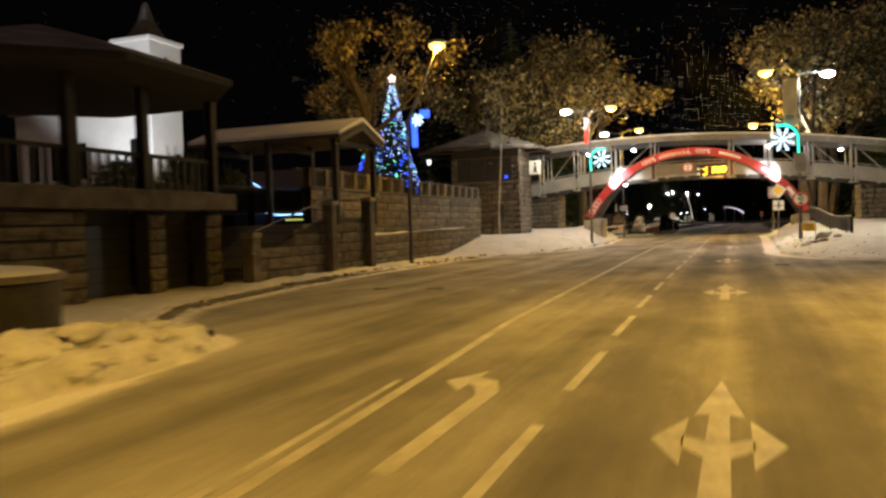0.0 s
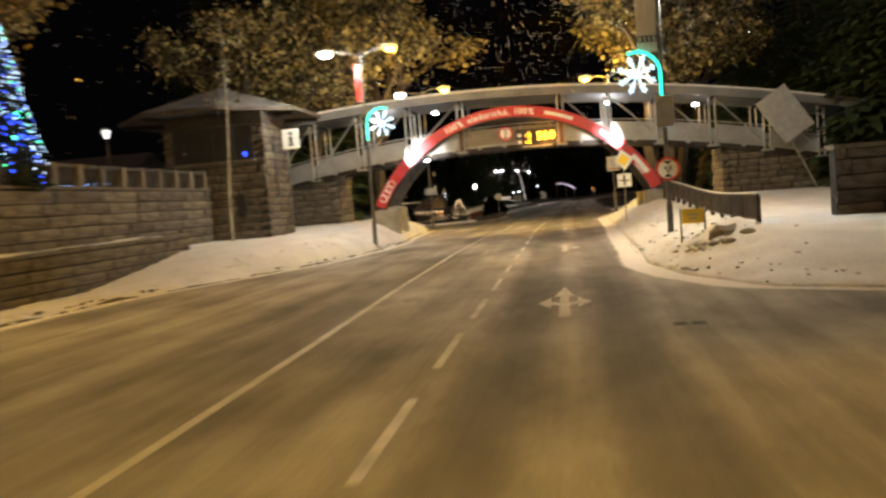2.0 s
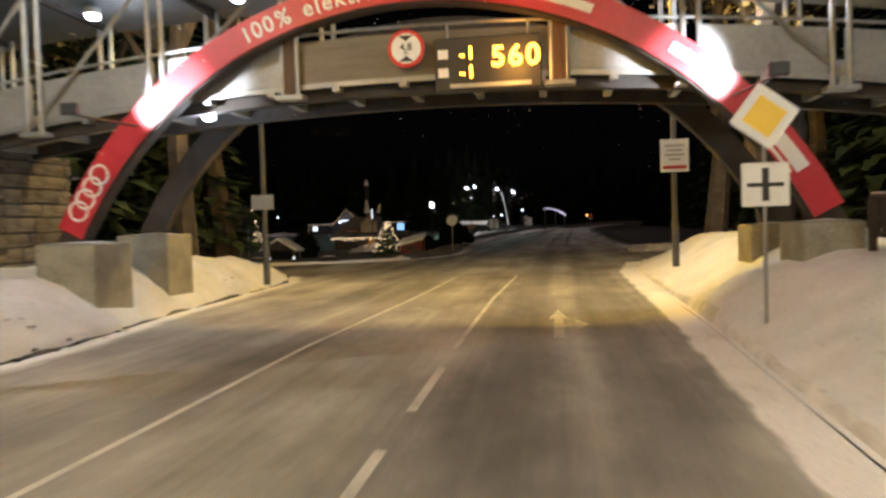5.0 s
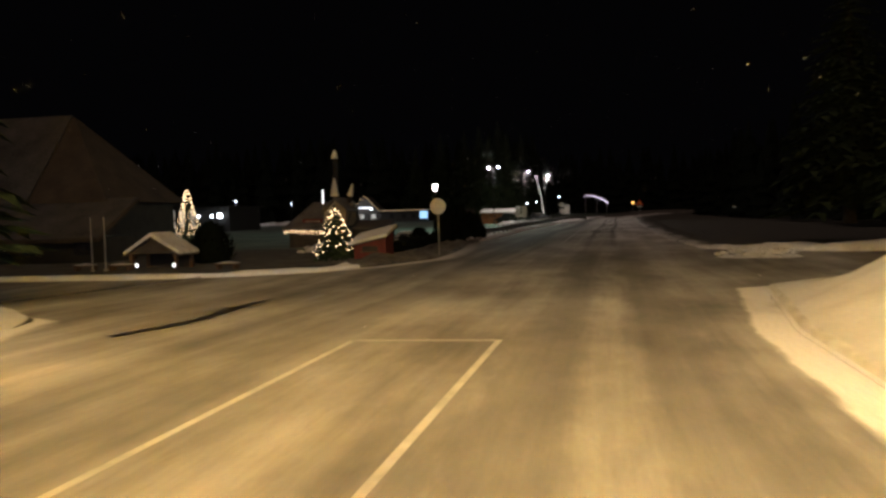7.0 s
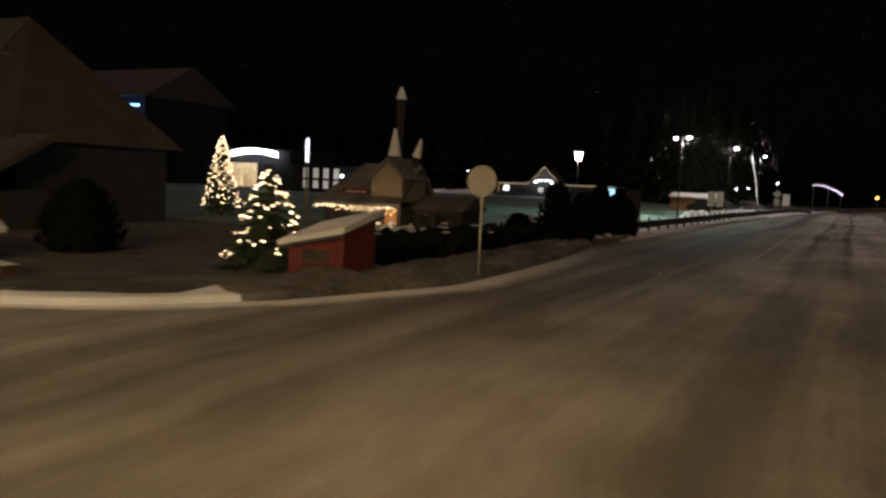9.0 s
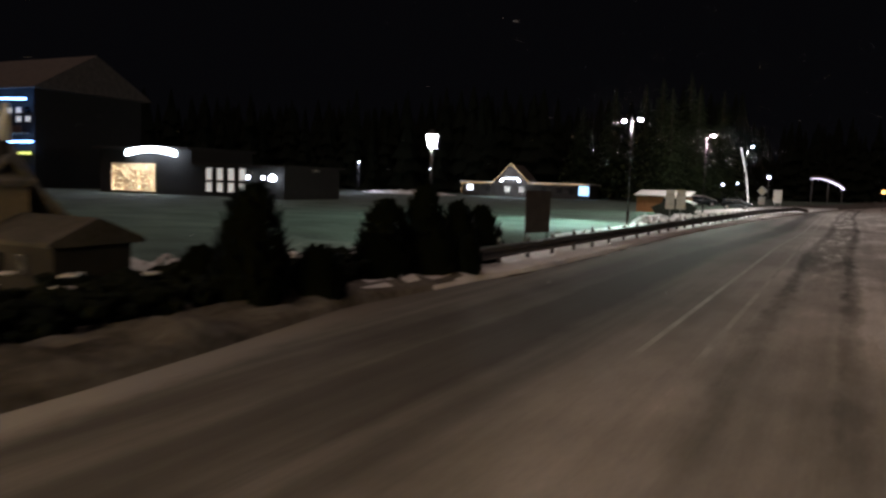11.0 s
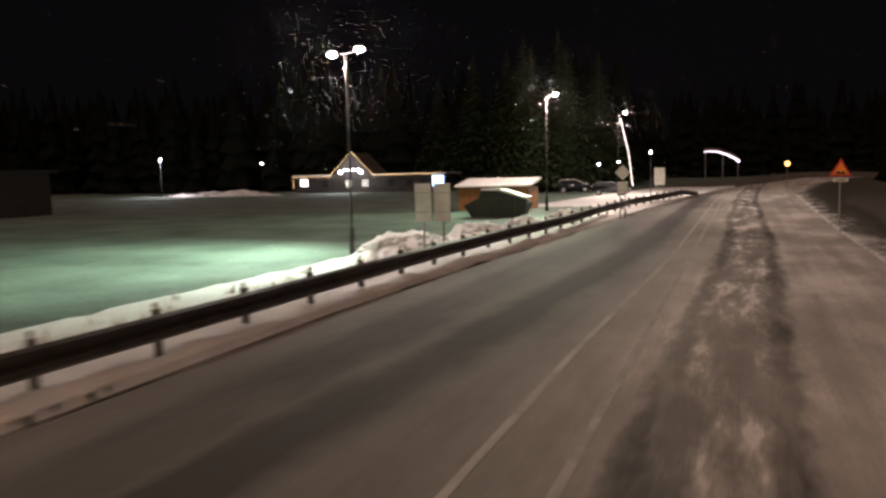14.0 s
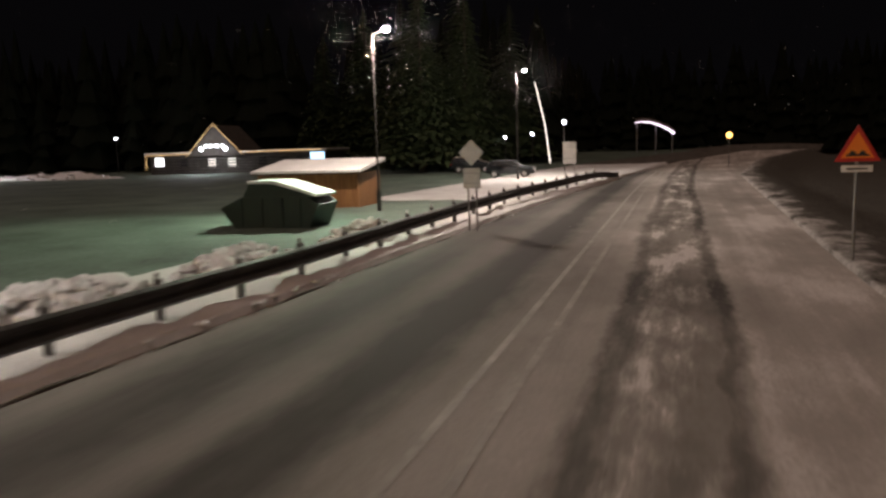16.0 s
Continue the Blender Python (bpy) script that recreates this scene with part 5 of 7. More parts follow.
    rings(b, pose(AX + 8.49 * math.cos(a), 60.81, AZ + 8.49 * math.sin(a)) @ pose(0, 0, 0, 0, -56, 0), 0.2, 0.03, M_white)
    # floodlights in front of it
    for x, s in ((-8.8, 1), (3.6, -1)):
        f = thing("floodlight", "small black floodlight on a steel arm", "floodlight", (x, 59.0, 4.15))
        part("arm", Tb((s * 0.3, 2.0, 0.0), (0, 0.0, 0.02), r=0.025), M_pole, f)
        part("housing", B(-0.16, 0.16, -0.1, 0.06, 0.0, 0.22, bevel=0.02), M_black, f)
    # concrete footings
    for x0, x1, y0, y1, z0, z1 in ((-10.48, -9.17, 60.1, 61.5, 0.3, 1.76), (-10.8, -9.45, 63.6, 64.9, 0.3, 1.88), (4.27, 5.33, 60.1, 61.5, 0.6, 1.77), (4.27, 5.3, 63.6, 64.9, 0.6, 1.7)):
        c = thing("concrete_footing", "weathered concrete footing block with snow on top", "concrete block", ((x0 + x1) / 2, (y0 + y1) / 2, z0))
        hx, hy = (x1 - x0) / 2, (y1 - y0) / 2
        part("block", B(-hx, hx, -hy, hy, 0, z1 - z0, bevel=0.03), M_concrete, c)
        snow_cap(c, -hx + 0.05, hx - 0.05, -hy + 0.03, hy - 0.5, z1 - z0, 0.06, x0)
    for p0, p1, nm in (((-16.8, 62.0), (-12.9, 62.0), 71), ((-12.9, 62.0), (-12.9, 65.0), 72), ((8.6, 62.0), (13.5, 62.0), 73), ((8.6, 65.0), (8.6, 62.0), 74)):
        pier = thing("bridge_pier", "rough stone pier under the footbridge", "stone pier", (*p0, 0.7))
        wall_run(pier, p0, p1, 0.6, 4.0, 0.5, 0.36, 1.3, nm)


def matrix_display():
    t = thing("matrix_display", "dark electronic display with amber digits on the bridge", "display", (-1.25, 61.2, 4.55))
    part("case", B(-1.05, 1.05, -0.12, 0.1, 0.0, 1.05, bevel=0.02), M_black, t)
    part("name_bar", B(-0.75, 0.85, -0.13, -0.121, 0.06, 0.14), M_greysign, t)
    for z in (0.72, 0.36):
        part("icon", B(-0.98, -0.78, -0.13, -0.121, z - 0.08, z + 0.1), M_white, t)
        for k, c in enumerate("-1"):
            lettering(c, 0.34, G_amber, t, pose(-0.5 + 0.17 * k, -0.125, z, 90, 0, 0), "digit", fat=0.02)
    for k, c in enumerate("560"):
        lettering(c, 0.56, G_amber, t, pose(0.55 + 0.34 * (k - 1), -0.125, 0.62, 90, 0, 0), "digit", fat=0.02)
    part("hanger", Tb((-0.8, 0, 1.0), (-0.8, 0, 1.35), r=0.03), M_steel, t)
    part("hanger", Tb((0.8, 0, 1.0), (0.8, 0, 1.35), r=0.03), M_steel, t)
    s = thing("height_limit_sign", "round height limit sign on the bridge, red rim", "sign", (-2.87, 61.1, 5.45))
    part("disc", Tb((0, 0.02, 0), (0, -0.02, 0), r=0.375, n=32), M_signred, s)
    part("face", Tb((0, -0.021, 0), (0, -0.027, 0), r=0.30, n=32), M_white, s)
    height_sign_face(s, Matrix.Translation((0, -0.03, 0)), 0.30)
    part("clamp", Tb((0, 0.02, 0.2), (0, 0.3, 0.2), r=0.02), M_steel, s)


def priority_signs():
    t = thing("sign_post", "priority road sign above a junction plate on a post", "road sign", (3.07, 57.9, 0.5))
    part("post", Tb((0, 0, -0.3), (0, 0, 3.3), r=0.032), M_steel, t)
    d = part("diamond", B(-0.36, 0.36, -0.06, -0.04, -0.36, 0.36, bevel=0.03), M_white, t, "white diamond with a yellow field")
    d.matrix_basis = pose(0, 0, 2.88, 0, 37, 0)
    part("yellow_field", B(-0.23, 0.23, -0.066, -0.061, -0.23, 0.23, bevel=0.0), M_yellow, d)
    p = part("plate", B(-0.34, 0.34, -0.06, -0.04, 1.55, 2.2, bevel=0.02), M_white, t, "square plate with a crossroads symbol")
    part("thick_bar", B(-0.05, 0.05, -0.066, -0.061, 1.63, 2.12), M_black, p)
    part("thin_bar", B(-0.26, -0.05, -0.066, -0.061, 1.84, 1.9), M_black, p)
    part("thin_bar", B(0.05, 0.26, -0.066, -0.061, 1.84, 1.9), M_black, p)


def right_side():
    # iron fence
    f = thing("fence", "dark timber railing along the bank, snow at its foot", "fence", (5.15, 40.2, 0.8))
    ys = np.arange(40.2, 59.6, 1.6)

    def gz(y):
        return 0.72 + 0.65 * sm(y, 44, 60)
    for y in ys:
        part("post", B(-0.06, 0.06, y - 40.26, y - 40.14, gz(y) - 1.0, gz(y) - 0.02, bevel=0.01), M_dark, f)
    for a, b in zip(ys, ys[1:]):
        part("top_rail", Tb((0, a - 40.2, gz(a)), (0, b - 40.2, gz(b)), r=0.05, n=6), M_dark, f)
        part("snow_line", Tb((0, a - 40.2, gz(a) + 0.045), (0, b - 40.2, gz(b) + 0.045), r=0.03, n=5), M_snow, f)
        part("low_rail", Tb((0, a - 40.2, gz(a) - 0.62), (0, b - 40.2, gz(b) - 0.62), r=0.035, n=6), M_dark, f)
        for k in range(5):
            u = (k + 0.5) / 5
            y = a + (b - a) * u - 40.2
            z = gz(a) + (gz(b) - gz(a)) * u
            part("slat", B(-0.02, 0.02, y - 0.1, y + 0.1, z - 0.62, z - 0.02), M_dark, f)
    # stone wall beyond the path
    w = thing("stone_wall", "rough stone wall with a coping above the bank", "stone wall", (10, 41.4, 0.4))
    wall_run(w, (7.6, 41.6), (17.0, 42.0), 0.3, 2.62, 0.5, 0.4, 1.5, 81, cap=0.12)
    # yellow board on two legs
    y = thing("yellow_board", "small yellow board with dark bars on two steel legs", "sign", (3.3, 39.2, 0.4))
    for x in (-0.3, 0.3):
        part("leg", B(x - 0.02, x + 0.02, -0.02, 0.02, -0.3, 0.95), M_steel, y)
    part("board", B(-0.27, 0.27, -0.035, -0.02, 0.55, 0.92, bevel=0.005), M_yellow, y)
    for k, wd in enumerate((0.2, 0.3)):
        part("text_bar", B(-wd / 2, wd / 2, -0.042, -0.036, 0.66 + 0.1 * k, 0.7 + 0.1 * k), M_greysign, y)
    # boulder with a snow collar
    bm = bmesh.new()
    ball(bm, (0, 0, 0.1), 0.34, (1.15, 1.0, 0.95), 2, 0.32, random.Random(4))
    r = part("boulder", bm, M_concrete, None, "", False)
    tagged(r, "grey boulder sunk in the ploughed snow", "boulder").location = (3.85, 38.1, 0.5)
    for k, (bx, by, br) in enumerate(((3.45, 37.3, 0.1), (3.75, 37.1, 0.13), (4.3, 37.7, 0.16), (3.3, 37.8, 0.08))):
        bm = bmesh.new()
        ball(bm, (0, 0, 0), br, (1.3, 1.0, 0.6), 2, 0.2, random.Random(50 + k))
        tagged(part("loose_stone", bm, M_concrete), "small grey stone half sunk in the snow", "stone", "loose stones").location = (bx, by, height_right(bx - edge(RIGHT, by), bx, by) + 0.02)
    bm = bmesh.new()
    tube(bm, [(0, 0, -0.1), (0.05, 0, 3.0), (-0.03, 0, 5.6), (0.08, 0, 8.4)], 0.06, 0.02, 7)
    for k in range(16):
        a, z = 2.4 * k, 2.6 + 0.36 * k
        tube(bm, [(0, 0, z), (0.35 * math.cos(a), 0.35 * math.sin(a), z + 0.45), (0.55 * math.cos(a), 0.55 * math.sin(a), z + 0.95)], 0.018, 0.006, 4)
    tagged(part("sapling", bm, M_bark), "thin bare sapling before the stone wall", "tree").location = (-15.5, 52.6, 0.8)
    # tilted pale panel on a mast
    p = thing("tilted_panel", "pale blank panel set askew on a leaning mast", "sign", (11.9, 60.0, 1.3))
    part("mast", Tb((1.0, 0, -0.4), (-0.4, 0, 2.6), r=0.05), M_steel, p)
    q = part("panel", B(-0.85, 0.85, -0.03, 0.03, -1.25, 1.25, bevel=0.01), M_greysign, p)
    q.matrix_basis = pose(-0.6, -0.1, 3.8, 0, -33, 0)


planter(), pavilion(), stair_canopy(), retaining_walls(), gatehouse(), church(), christmas_trees(), town_lamps()
footbridge(), matrix_display(), priority_signs(), right_side()
# unseen post added to carry the extra lantern behind the start
street_lamp(-7.4, -1.0, 0.1, 9.3, ((2.2, 0, 9.2, G_sodium),), "sodium street lamp on a grey pole")
street_lamp(4.9, 15.0, 0.0, 9.3, ((-1.5, 0, 9.2, G_sodium),), "sodium street lamp on a grey pole")

# ---- trees round the street ----
SPRUCE = [conifer_meshes(13, 2.9, 100 + k) for k in range(3)]
BROAD = [broadleaf_meshes(13, 200 + k, 0.5, 8500) for k in range(3)]
for k, (x, y, s) in enumerate(((-18, 68, 1.5), (-16, 75.5, 1.2), (-24, 70, 1.6), 
                               (17.5, 67, 1.4), (17, 60, 1.4), (19, 70, 1.6), (14, 76, 1.4), (22, 55, 1.5), (16.0, 73.0, 1.3), (27, 64, 1.6), (24, 78, 1.6), (31, 50, 1.5), (17, 98, 1.5), (20, 106, 1.5), (24, 95, 1.6), (15, 112, 1.3))):
    tree("spruce", "tall dark spruce at the edge of the street", SPRUCE[k % 3], (x, y, 0.5 if x > 0 else (3.0 if y < 60 else 0.7)), 50 * k, s, M_needle, "street trees")
# crowns round the bridge also stand in for lamp glints in windscreen drops
for k, (x, y, s) in enumerate(((-20.6, 44.0, 0.8), (-12.4, 70.5, 1.45), (-13.2, 75.4, 1.55), (-18.5, 62.5, 1.25), (6.0, 67.6, 1.45), (7.2, 72.5, 1.5), (8.0, 75, 1.4), (6.6, 79.0, 1.5), (10.5, 79.5, 1.5), (-15.0, 66.5, 1.25), (-17.0, 73.5, 1.3))):
    tree("broadleaf_tree", "broadleaf tree with dry leaves and snowy twigs", BROAD[k % 3], (x, y, 0.8 if x > 0 or y > 60 else 3.2), 80 * k, s, M_leaf, "street trees")

tree("broadleaf_tree", "thin broadleaf tree with golden leaves beside the sodium lamp", broadleaf_meshes(13, 207, 0.5, 2300), (-17.0, 36.6, 3.2), 30, 0.84, M_leaf, "street trees")

# ---- slender tree before the gatehouse ----
def slender_tree(x, y, z):
    t = thing("slender_tree", "slender bare tree with a pale trunk before the gatehouse", "tree", (x, y, z))
    bm = bmesh.new()
    tube(bm, [(0, 0, -0.2), (0.03, 0, 2.0), (0.2, 0.03, 4.5), (0.34, 0.0, 7.0), (0.3, 0.05, 9.5)], 0.075, 0.02, 8)
    part("trunk", bm, M_straw, t)
    rnd = random.Random(77)
    leaf = bmesh.new()
    for _ in range(16):
        h = rnd.uniform(5.0, 9.3)
        a = rnd.uniform(0, 2 * math.pi)
        p = Vector((0.3, 0.02, h))
        d = Vector((math.cos(a), math.sin(a), rnd.uniform(0.5, 1.2))).normalized()
        e = p + d * rnd.uniform(0.8, 1.7)
        part("branch", Tb(tuple(p), tuple((p + e) / 2 + Vector((0, 0, -0.06))), tuple(e), r=0.018, r1=0.006, n=5), M_bark, t)
        for _ in range(22):
            c = p + (e - p) * rnd.uniform(0.4, 1.1) + Vector((rnd.gauss(0, 0.15), rnd.gauss(0, 0.15), rnd.gauss(-0.05, 0.12)))
            u, v = [Vector((rnd.uniform(-1, 1), rnd.uniform(-1, 1), rnd.uniform(-1, 1))).normalized() * rnd.uniform(0.03, 0.07) for _ in range(2)]
            leaf.faces.new([leaf.verts.new(q) for q in (c - u, c + v, c + u, c - v)])
    part("leaves", leaf, M_leaf, t)


slender_tree(-14.2, 50.0, 0.9)

for k, (x, y, q) in enumerate(((-15.5, 203, 1.25), (-18.2, 198, 1.2), (-21.0, 206, 1.4), (-25.0, 213.5, 1.4), (-30.5, 217, 1.4), (-36.0, 218, 1.2), (-14.2, 218, 1.35), (-18.0, 211, 1.5))):
    tree("spruce", "tall snowy spruce behind the lit car park", SPRUCE[k % 3], (x, y, 0.0), 70 * k, q, M_needle, "car park trees")


# ---- snow heaps ----
def snow_heap(x, y, z, rx, ry, h, count, label, seed, mat=None):
    t = thing("snow_heap", label, "snow heap", (x, y, z))
    rnd = random.Random(seed)
    n = 22
    rows = []
    for j in range(n + 1):
        row = []
        for i in range(n + 1):
            u, v = 2 * i / n - 1, 2 * j / n - 1
            k = max(0.0, 1 - (u * u + v * v))
            row.append((u * rx, v * ry, h * k ** 0.8 * (0.75 + 1.0 * lump(x + u * rx, y + v * ry, 1.0, seed)) - 0.06))
        rows.append(row)
    part("mound", grid_mesh("mound", rows), mat or M_snow, t, "", True)
    bm = bmesh.new()
    for _ in range(count):
        a, r = rnd.uniform(0, 2 * math.pi), math.sqrt(rnd.random())
        u, v = r * math.cos(a), r * math.sin(a)
        s = rnd.uniform(0.06, 0.2) * (1.25 - 0.6 * r) * (h / 0.6) * (0.75 if count > 100 else 1.0)
        ball(bm, (u * rx, v * ry, h * max(0.0, 1 - r * r) ** 0.8 * 0.8 + s * 0.1), s, (rnd.uniform(0.8, 1.5), rnd.uniform(0.8, 1.5), rnd.uniform(0.55, 0.9)), 2, 0.26, rnd)
    tagged(part("snow_chunk", bm, mat or M_snow, t), "", "", "", "stuff")


snow_heap(-7.9, 8.6, 0.05, 1.5, 2.6, 0.5, 130, "lumpy ploughed snow heap beside the planter", 3, M_dirty)
snow_heap(-8.5, 10.6, 0.05, 1.1, 1.2, 0.35, 60, "lumpy ploughed snow heap beside the kerb", 4, M_dirty)
snow_heap(4.2, 38.9, 0.35, 1.1, 1.3, 0.35, 60, "trampled snow heap round a boulder", 5)
snow_heap(3.75, 37.6, 0.3, 0.9, 0.8, 0.36, 70, "trampled snow lumps in front of a boulder", 15)
snow_heap(-8.3, 139.5, 0.1, 1.4, 2.8, 0.62, 130, "pile of cleared snow blocks behind the guard rail", 6)
snow_heap(-7.3, 143.6, 0.1, 1.1, 2.3, 0.62, 120, "pile of cleared snow blocks behind the guard rail", 7)
snow_heap(-6.6, 147.8, 0.1, 0.9, 2.2, 0.55, 80, "pile of cleared snow blocks behind the guard rail", 8)
snow_heap(-6.0, 153.0, 0.1, 0.9, 2.4, 0.5, 90, "pile of dirty snow blocks beside the guard rail", 9, M_dirty)
snow_heap(-13.4, 102.5, 0.08, 1.1, 6.5, 0.5, 60, "long ridge of old snow behind the hedge", 16, M_dirty)
snow_heap(-58.0, 199.0, 0.0, 9.0, 1.6, 0.8, 50, "low snow bank beside the park lamp", 17)
snow_heap(5.6, 90.4, 0.0, 1.6, 1.0, 0.4, 70, "ploughed snow heap at the corner of the crossing", 10, M_dirty)

# crumbs of slush and grit along the kerbs
def crumbs(name, mat, label, seed, table, side, y0, y1, count, off, spread=0.09, big=0.06):
    rnd = random.Random(seed)
    bm = bmesh.new()
    for _ in range(count):
        y = rnd.uniform(y0, y1)
        d = rnd.gauss(off, spread)
        if lump(y, seed, 0.35, 2) < -0.05 or (spread > 0.1 and d < 0.2):
            continue
        s = rnd.uniform(0.02, big)
        x = edge(table, y) + side * d
        z = 0.0 if d < 0 else (0.1 if spread < 0.1 else (height_right if side > 0 else height_left)(d, x, y))
        ball(bm, (x, y, z + s * 0.3), s, (rnd.uniform(1, 1.8), rnd.uniform(1, 2.2), 0.7), 1, 0.25, rnd)
    tagged(part(name, bm, mat), label, "slush", "", "stuff")


crumbs("slush_lumps", M_snow, "small lumps of slush thrown against the kerb", 31, LEFT, -1, 12, 60, 260, -0.12)
crumbs("grit", M_mortar, "dark grit and dirty ice along the kerb", 32, LEFT, -1, 12, 60, 220, 0.06)
crumbs("slush_lumps", M_snow, "small lumps of slush along the bank", 33, RIGHT, 1, 34, 46, 160, 0.25)
crumbs("slush_lumps", M_snow, "lumps of cleared snow beside the road", 34, LEFT, -1, 112, 165, 300, 0.2)

# dark lumps laid where trodden holes would show shade
crumbs("grit", M_mortar, "dark crumbs standing for shaded footprints in the snowy bank", 35, RIGHT, 1, 33, 52, 40, 1.3, 0.7, 0.035)
crumbs("slush_lumps", M_snow, "loose lumps of snow on the bank", 36, RIGHT, 1, 33, 58, 220, 1.1, 0.7, 0.05)
crumbs("slush_lumps", M_snow, "loose lumps of snow beside the pavement", 37, LEFT, -1, 36, 68, 240, 0.7, 0.5, 0.055)

# dark melt-water crack across the side street
for pts, w in ((((-7.6, 73.2), (-7.22, 74.3), (-7.1, 75.0), (-7.12, 75.7)), 0.26), (((-7.12, 75.7), (-7.1, 76.3), (-7.2, 76.8), (-7.22, 77.3), (-7.0, 78.1)), 0.24), (((-7.75, 76.45), (-7.45, 76.6), (-7.12, 76.72)), 0.34), (((-6.95, 76.7), (-6.8, 76.95)), 0.14), (((-6.25, 78.3), (-6.2, 79.2)), 0.14)):
    q = stripe("melt_water", list(pts), w, "dark wet crack in the snowy side street", 0.008)
    q.data.materials.clear()
    q.data.materials.append(M_wet)


# ---- behind the crossing: houses and gardens ----
def gable_roof(owner, x0, x1, y0, y1, eave, ridge, along="x", thick=0.14, over=0.3, snow=True, mat=None, cover=None):
    """Two slopes with snow on them, over a plan rectangle, ridge along an axis."""
    lo, hi = (y0, y1) if along == "x" else (x0, x1)
    mid = (lo + hi) / 2
    a, b = (x0 - over, x1 + over) if along == "x" else (y0 - over, y1 + over)
    for s in (lo - over, hi + over):
        e = eave - (ridge - eave) * over / (hi - mid)
        bm = bmesh.new()
        prism(bm, [(mid, ridge), (s, e), (s, e + thick), (mid, ridge + thick)], along, a, b)
        part("roof_slope", bm, mat or M_roof, owner)
        if snow:
            bm = bmesh.new()
            prism(bm, [(mid, ridge + thick + 0.004), (s, e + thick + 0.004), (s, e + thick + 0.1), (mid, ridge + thick + 0.14)], along, a + 0.02, b - 0.02)
            part("snow_cover", bm, cover or M_snow, owner)


def inn():
    t = thing("inn", "dark timber inn with a steep roof and low eaves", "house", (-26, 96.5, 0.1))
    part("wall", B(-8, 4.4, -3.3, 2.6, 0, 2.6), M_soffit, t)
    part("lower_wall", B(-6.5, 6.0, -5.6, -3.3, 0, 1.1), M_soffit, t)
    bm = bmesh.new()
    prism(bm, [(-6.4, 0.9), (-3.4, 2.55), (-3.4, 2.7), (-6.4, 1.03)], "x", -8.0, 6.3)
    part("lean_to_roof", bm, M_shingle, t, "low roof dusted with snow")
    bm = bmesh.new()
    prism(bm, [(-6.4, 1.035), (-3.4, 2.705), (-3.4, 2.76), (-6.4, 1.09)], "x", -7.9, 6.2)
    part("snow_cover", bm, M_frost, t)
    corners = ((-9, -3.75, 2.6), (4.9, -3.75, 2.6), (4.9, 3.0, 2.6), (-9, 3.0, 2.6), (-9, -0.3, 6.9), (1.0, -0.3, 6.9))
    for nm, mat, faces in (("roof", M_shingle, ((0, 1, 5, 4), (2, 3, 4, 5), (3, 2, 1, 0), (0, 4, 3))), ("hip", M_shingle, ((1, 2, 5),))):
        bm = bmesh.new()
        vs = [bm.verts.new(c) for c in corners]
        for f in faces:
            bm.faces.new([vs[i] for i in f])
        bmesh.ops.delete(bm, geom=[v for v in bm.verts if not v.link_faces], context="VERTS")
        part(nm, bm, mat, t, "brown shingled hip end" if nm == "hip" else "")
    bm = bmesh.new()
    prism(bm, [(-3.8, 2.62), (-0.32, 6.93), (-0.32, 7.0), (-3.8, 2.7)], "x", -9.05, 0.9)
    part("snow_cover", bm, M_frost, t)
    # bright snow slab imitates a windscreen reflection lying over this roof end
    bm = bmesh.new()
    prism(bm, [(-3.4, 3.3), (-0.32, 7.01), (-0.32, 7.1), (-3.4, 3.42)], "x", -9.02, -6.4)
    part("snow_cover", bm, M_snow, t)
    for x in (-5.0, -2.5, 0, 2.5, 5.0):
        w = part("window", B(x - 0.4, x + 0.4, -5.66, -5.58, 0.35, 0.85), M_glass, t)
        part("frame", B(x - 0.46, x + 0.46, -5.68, -5.6, 0.28, 0.35), M_soffit, w)


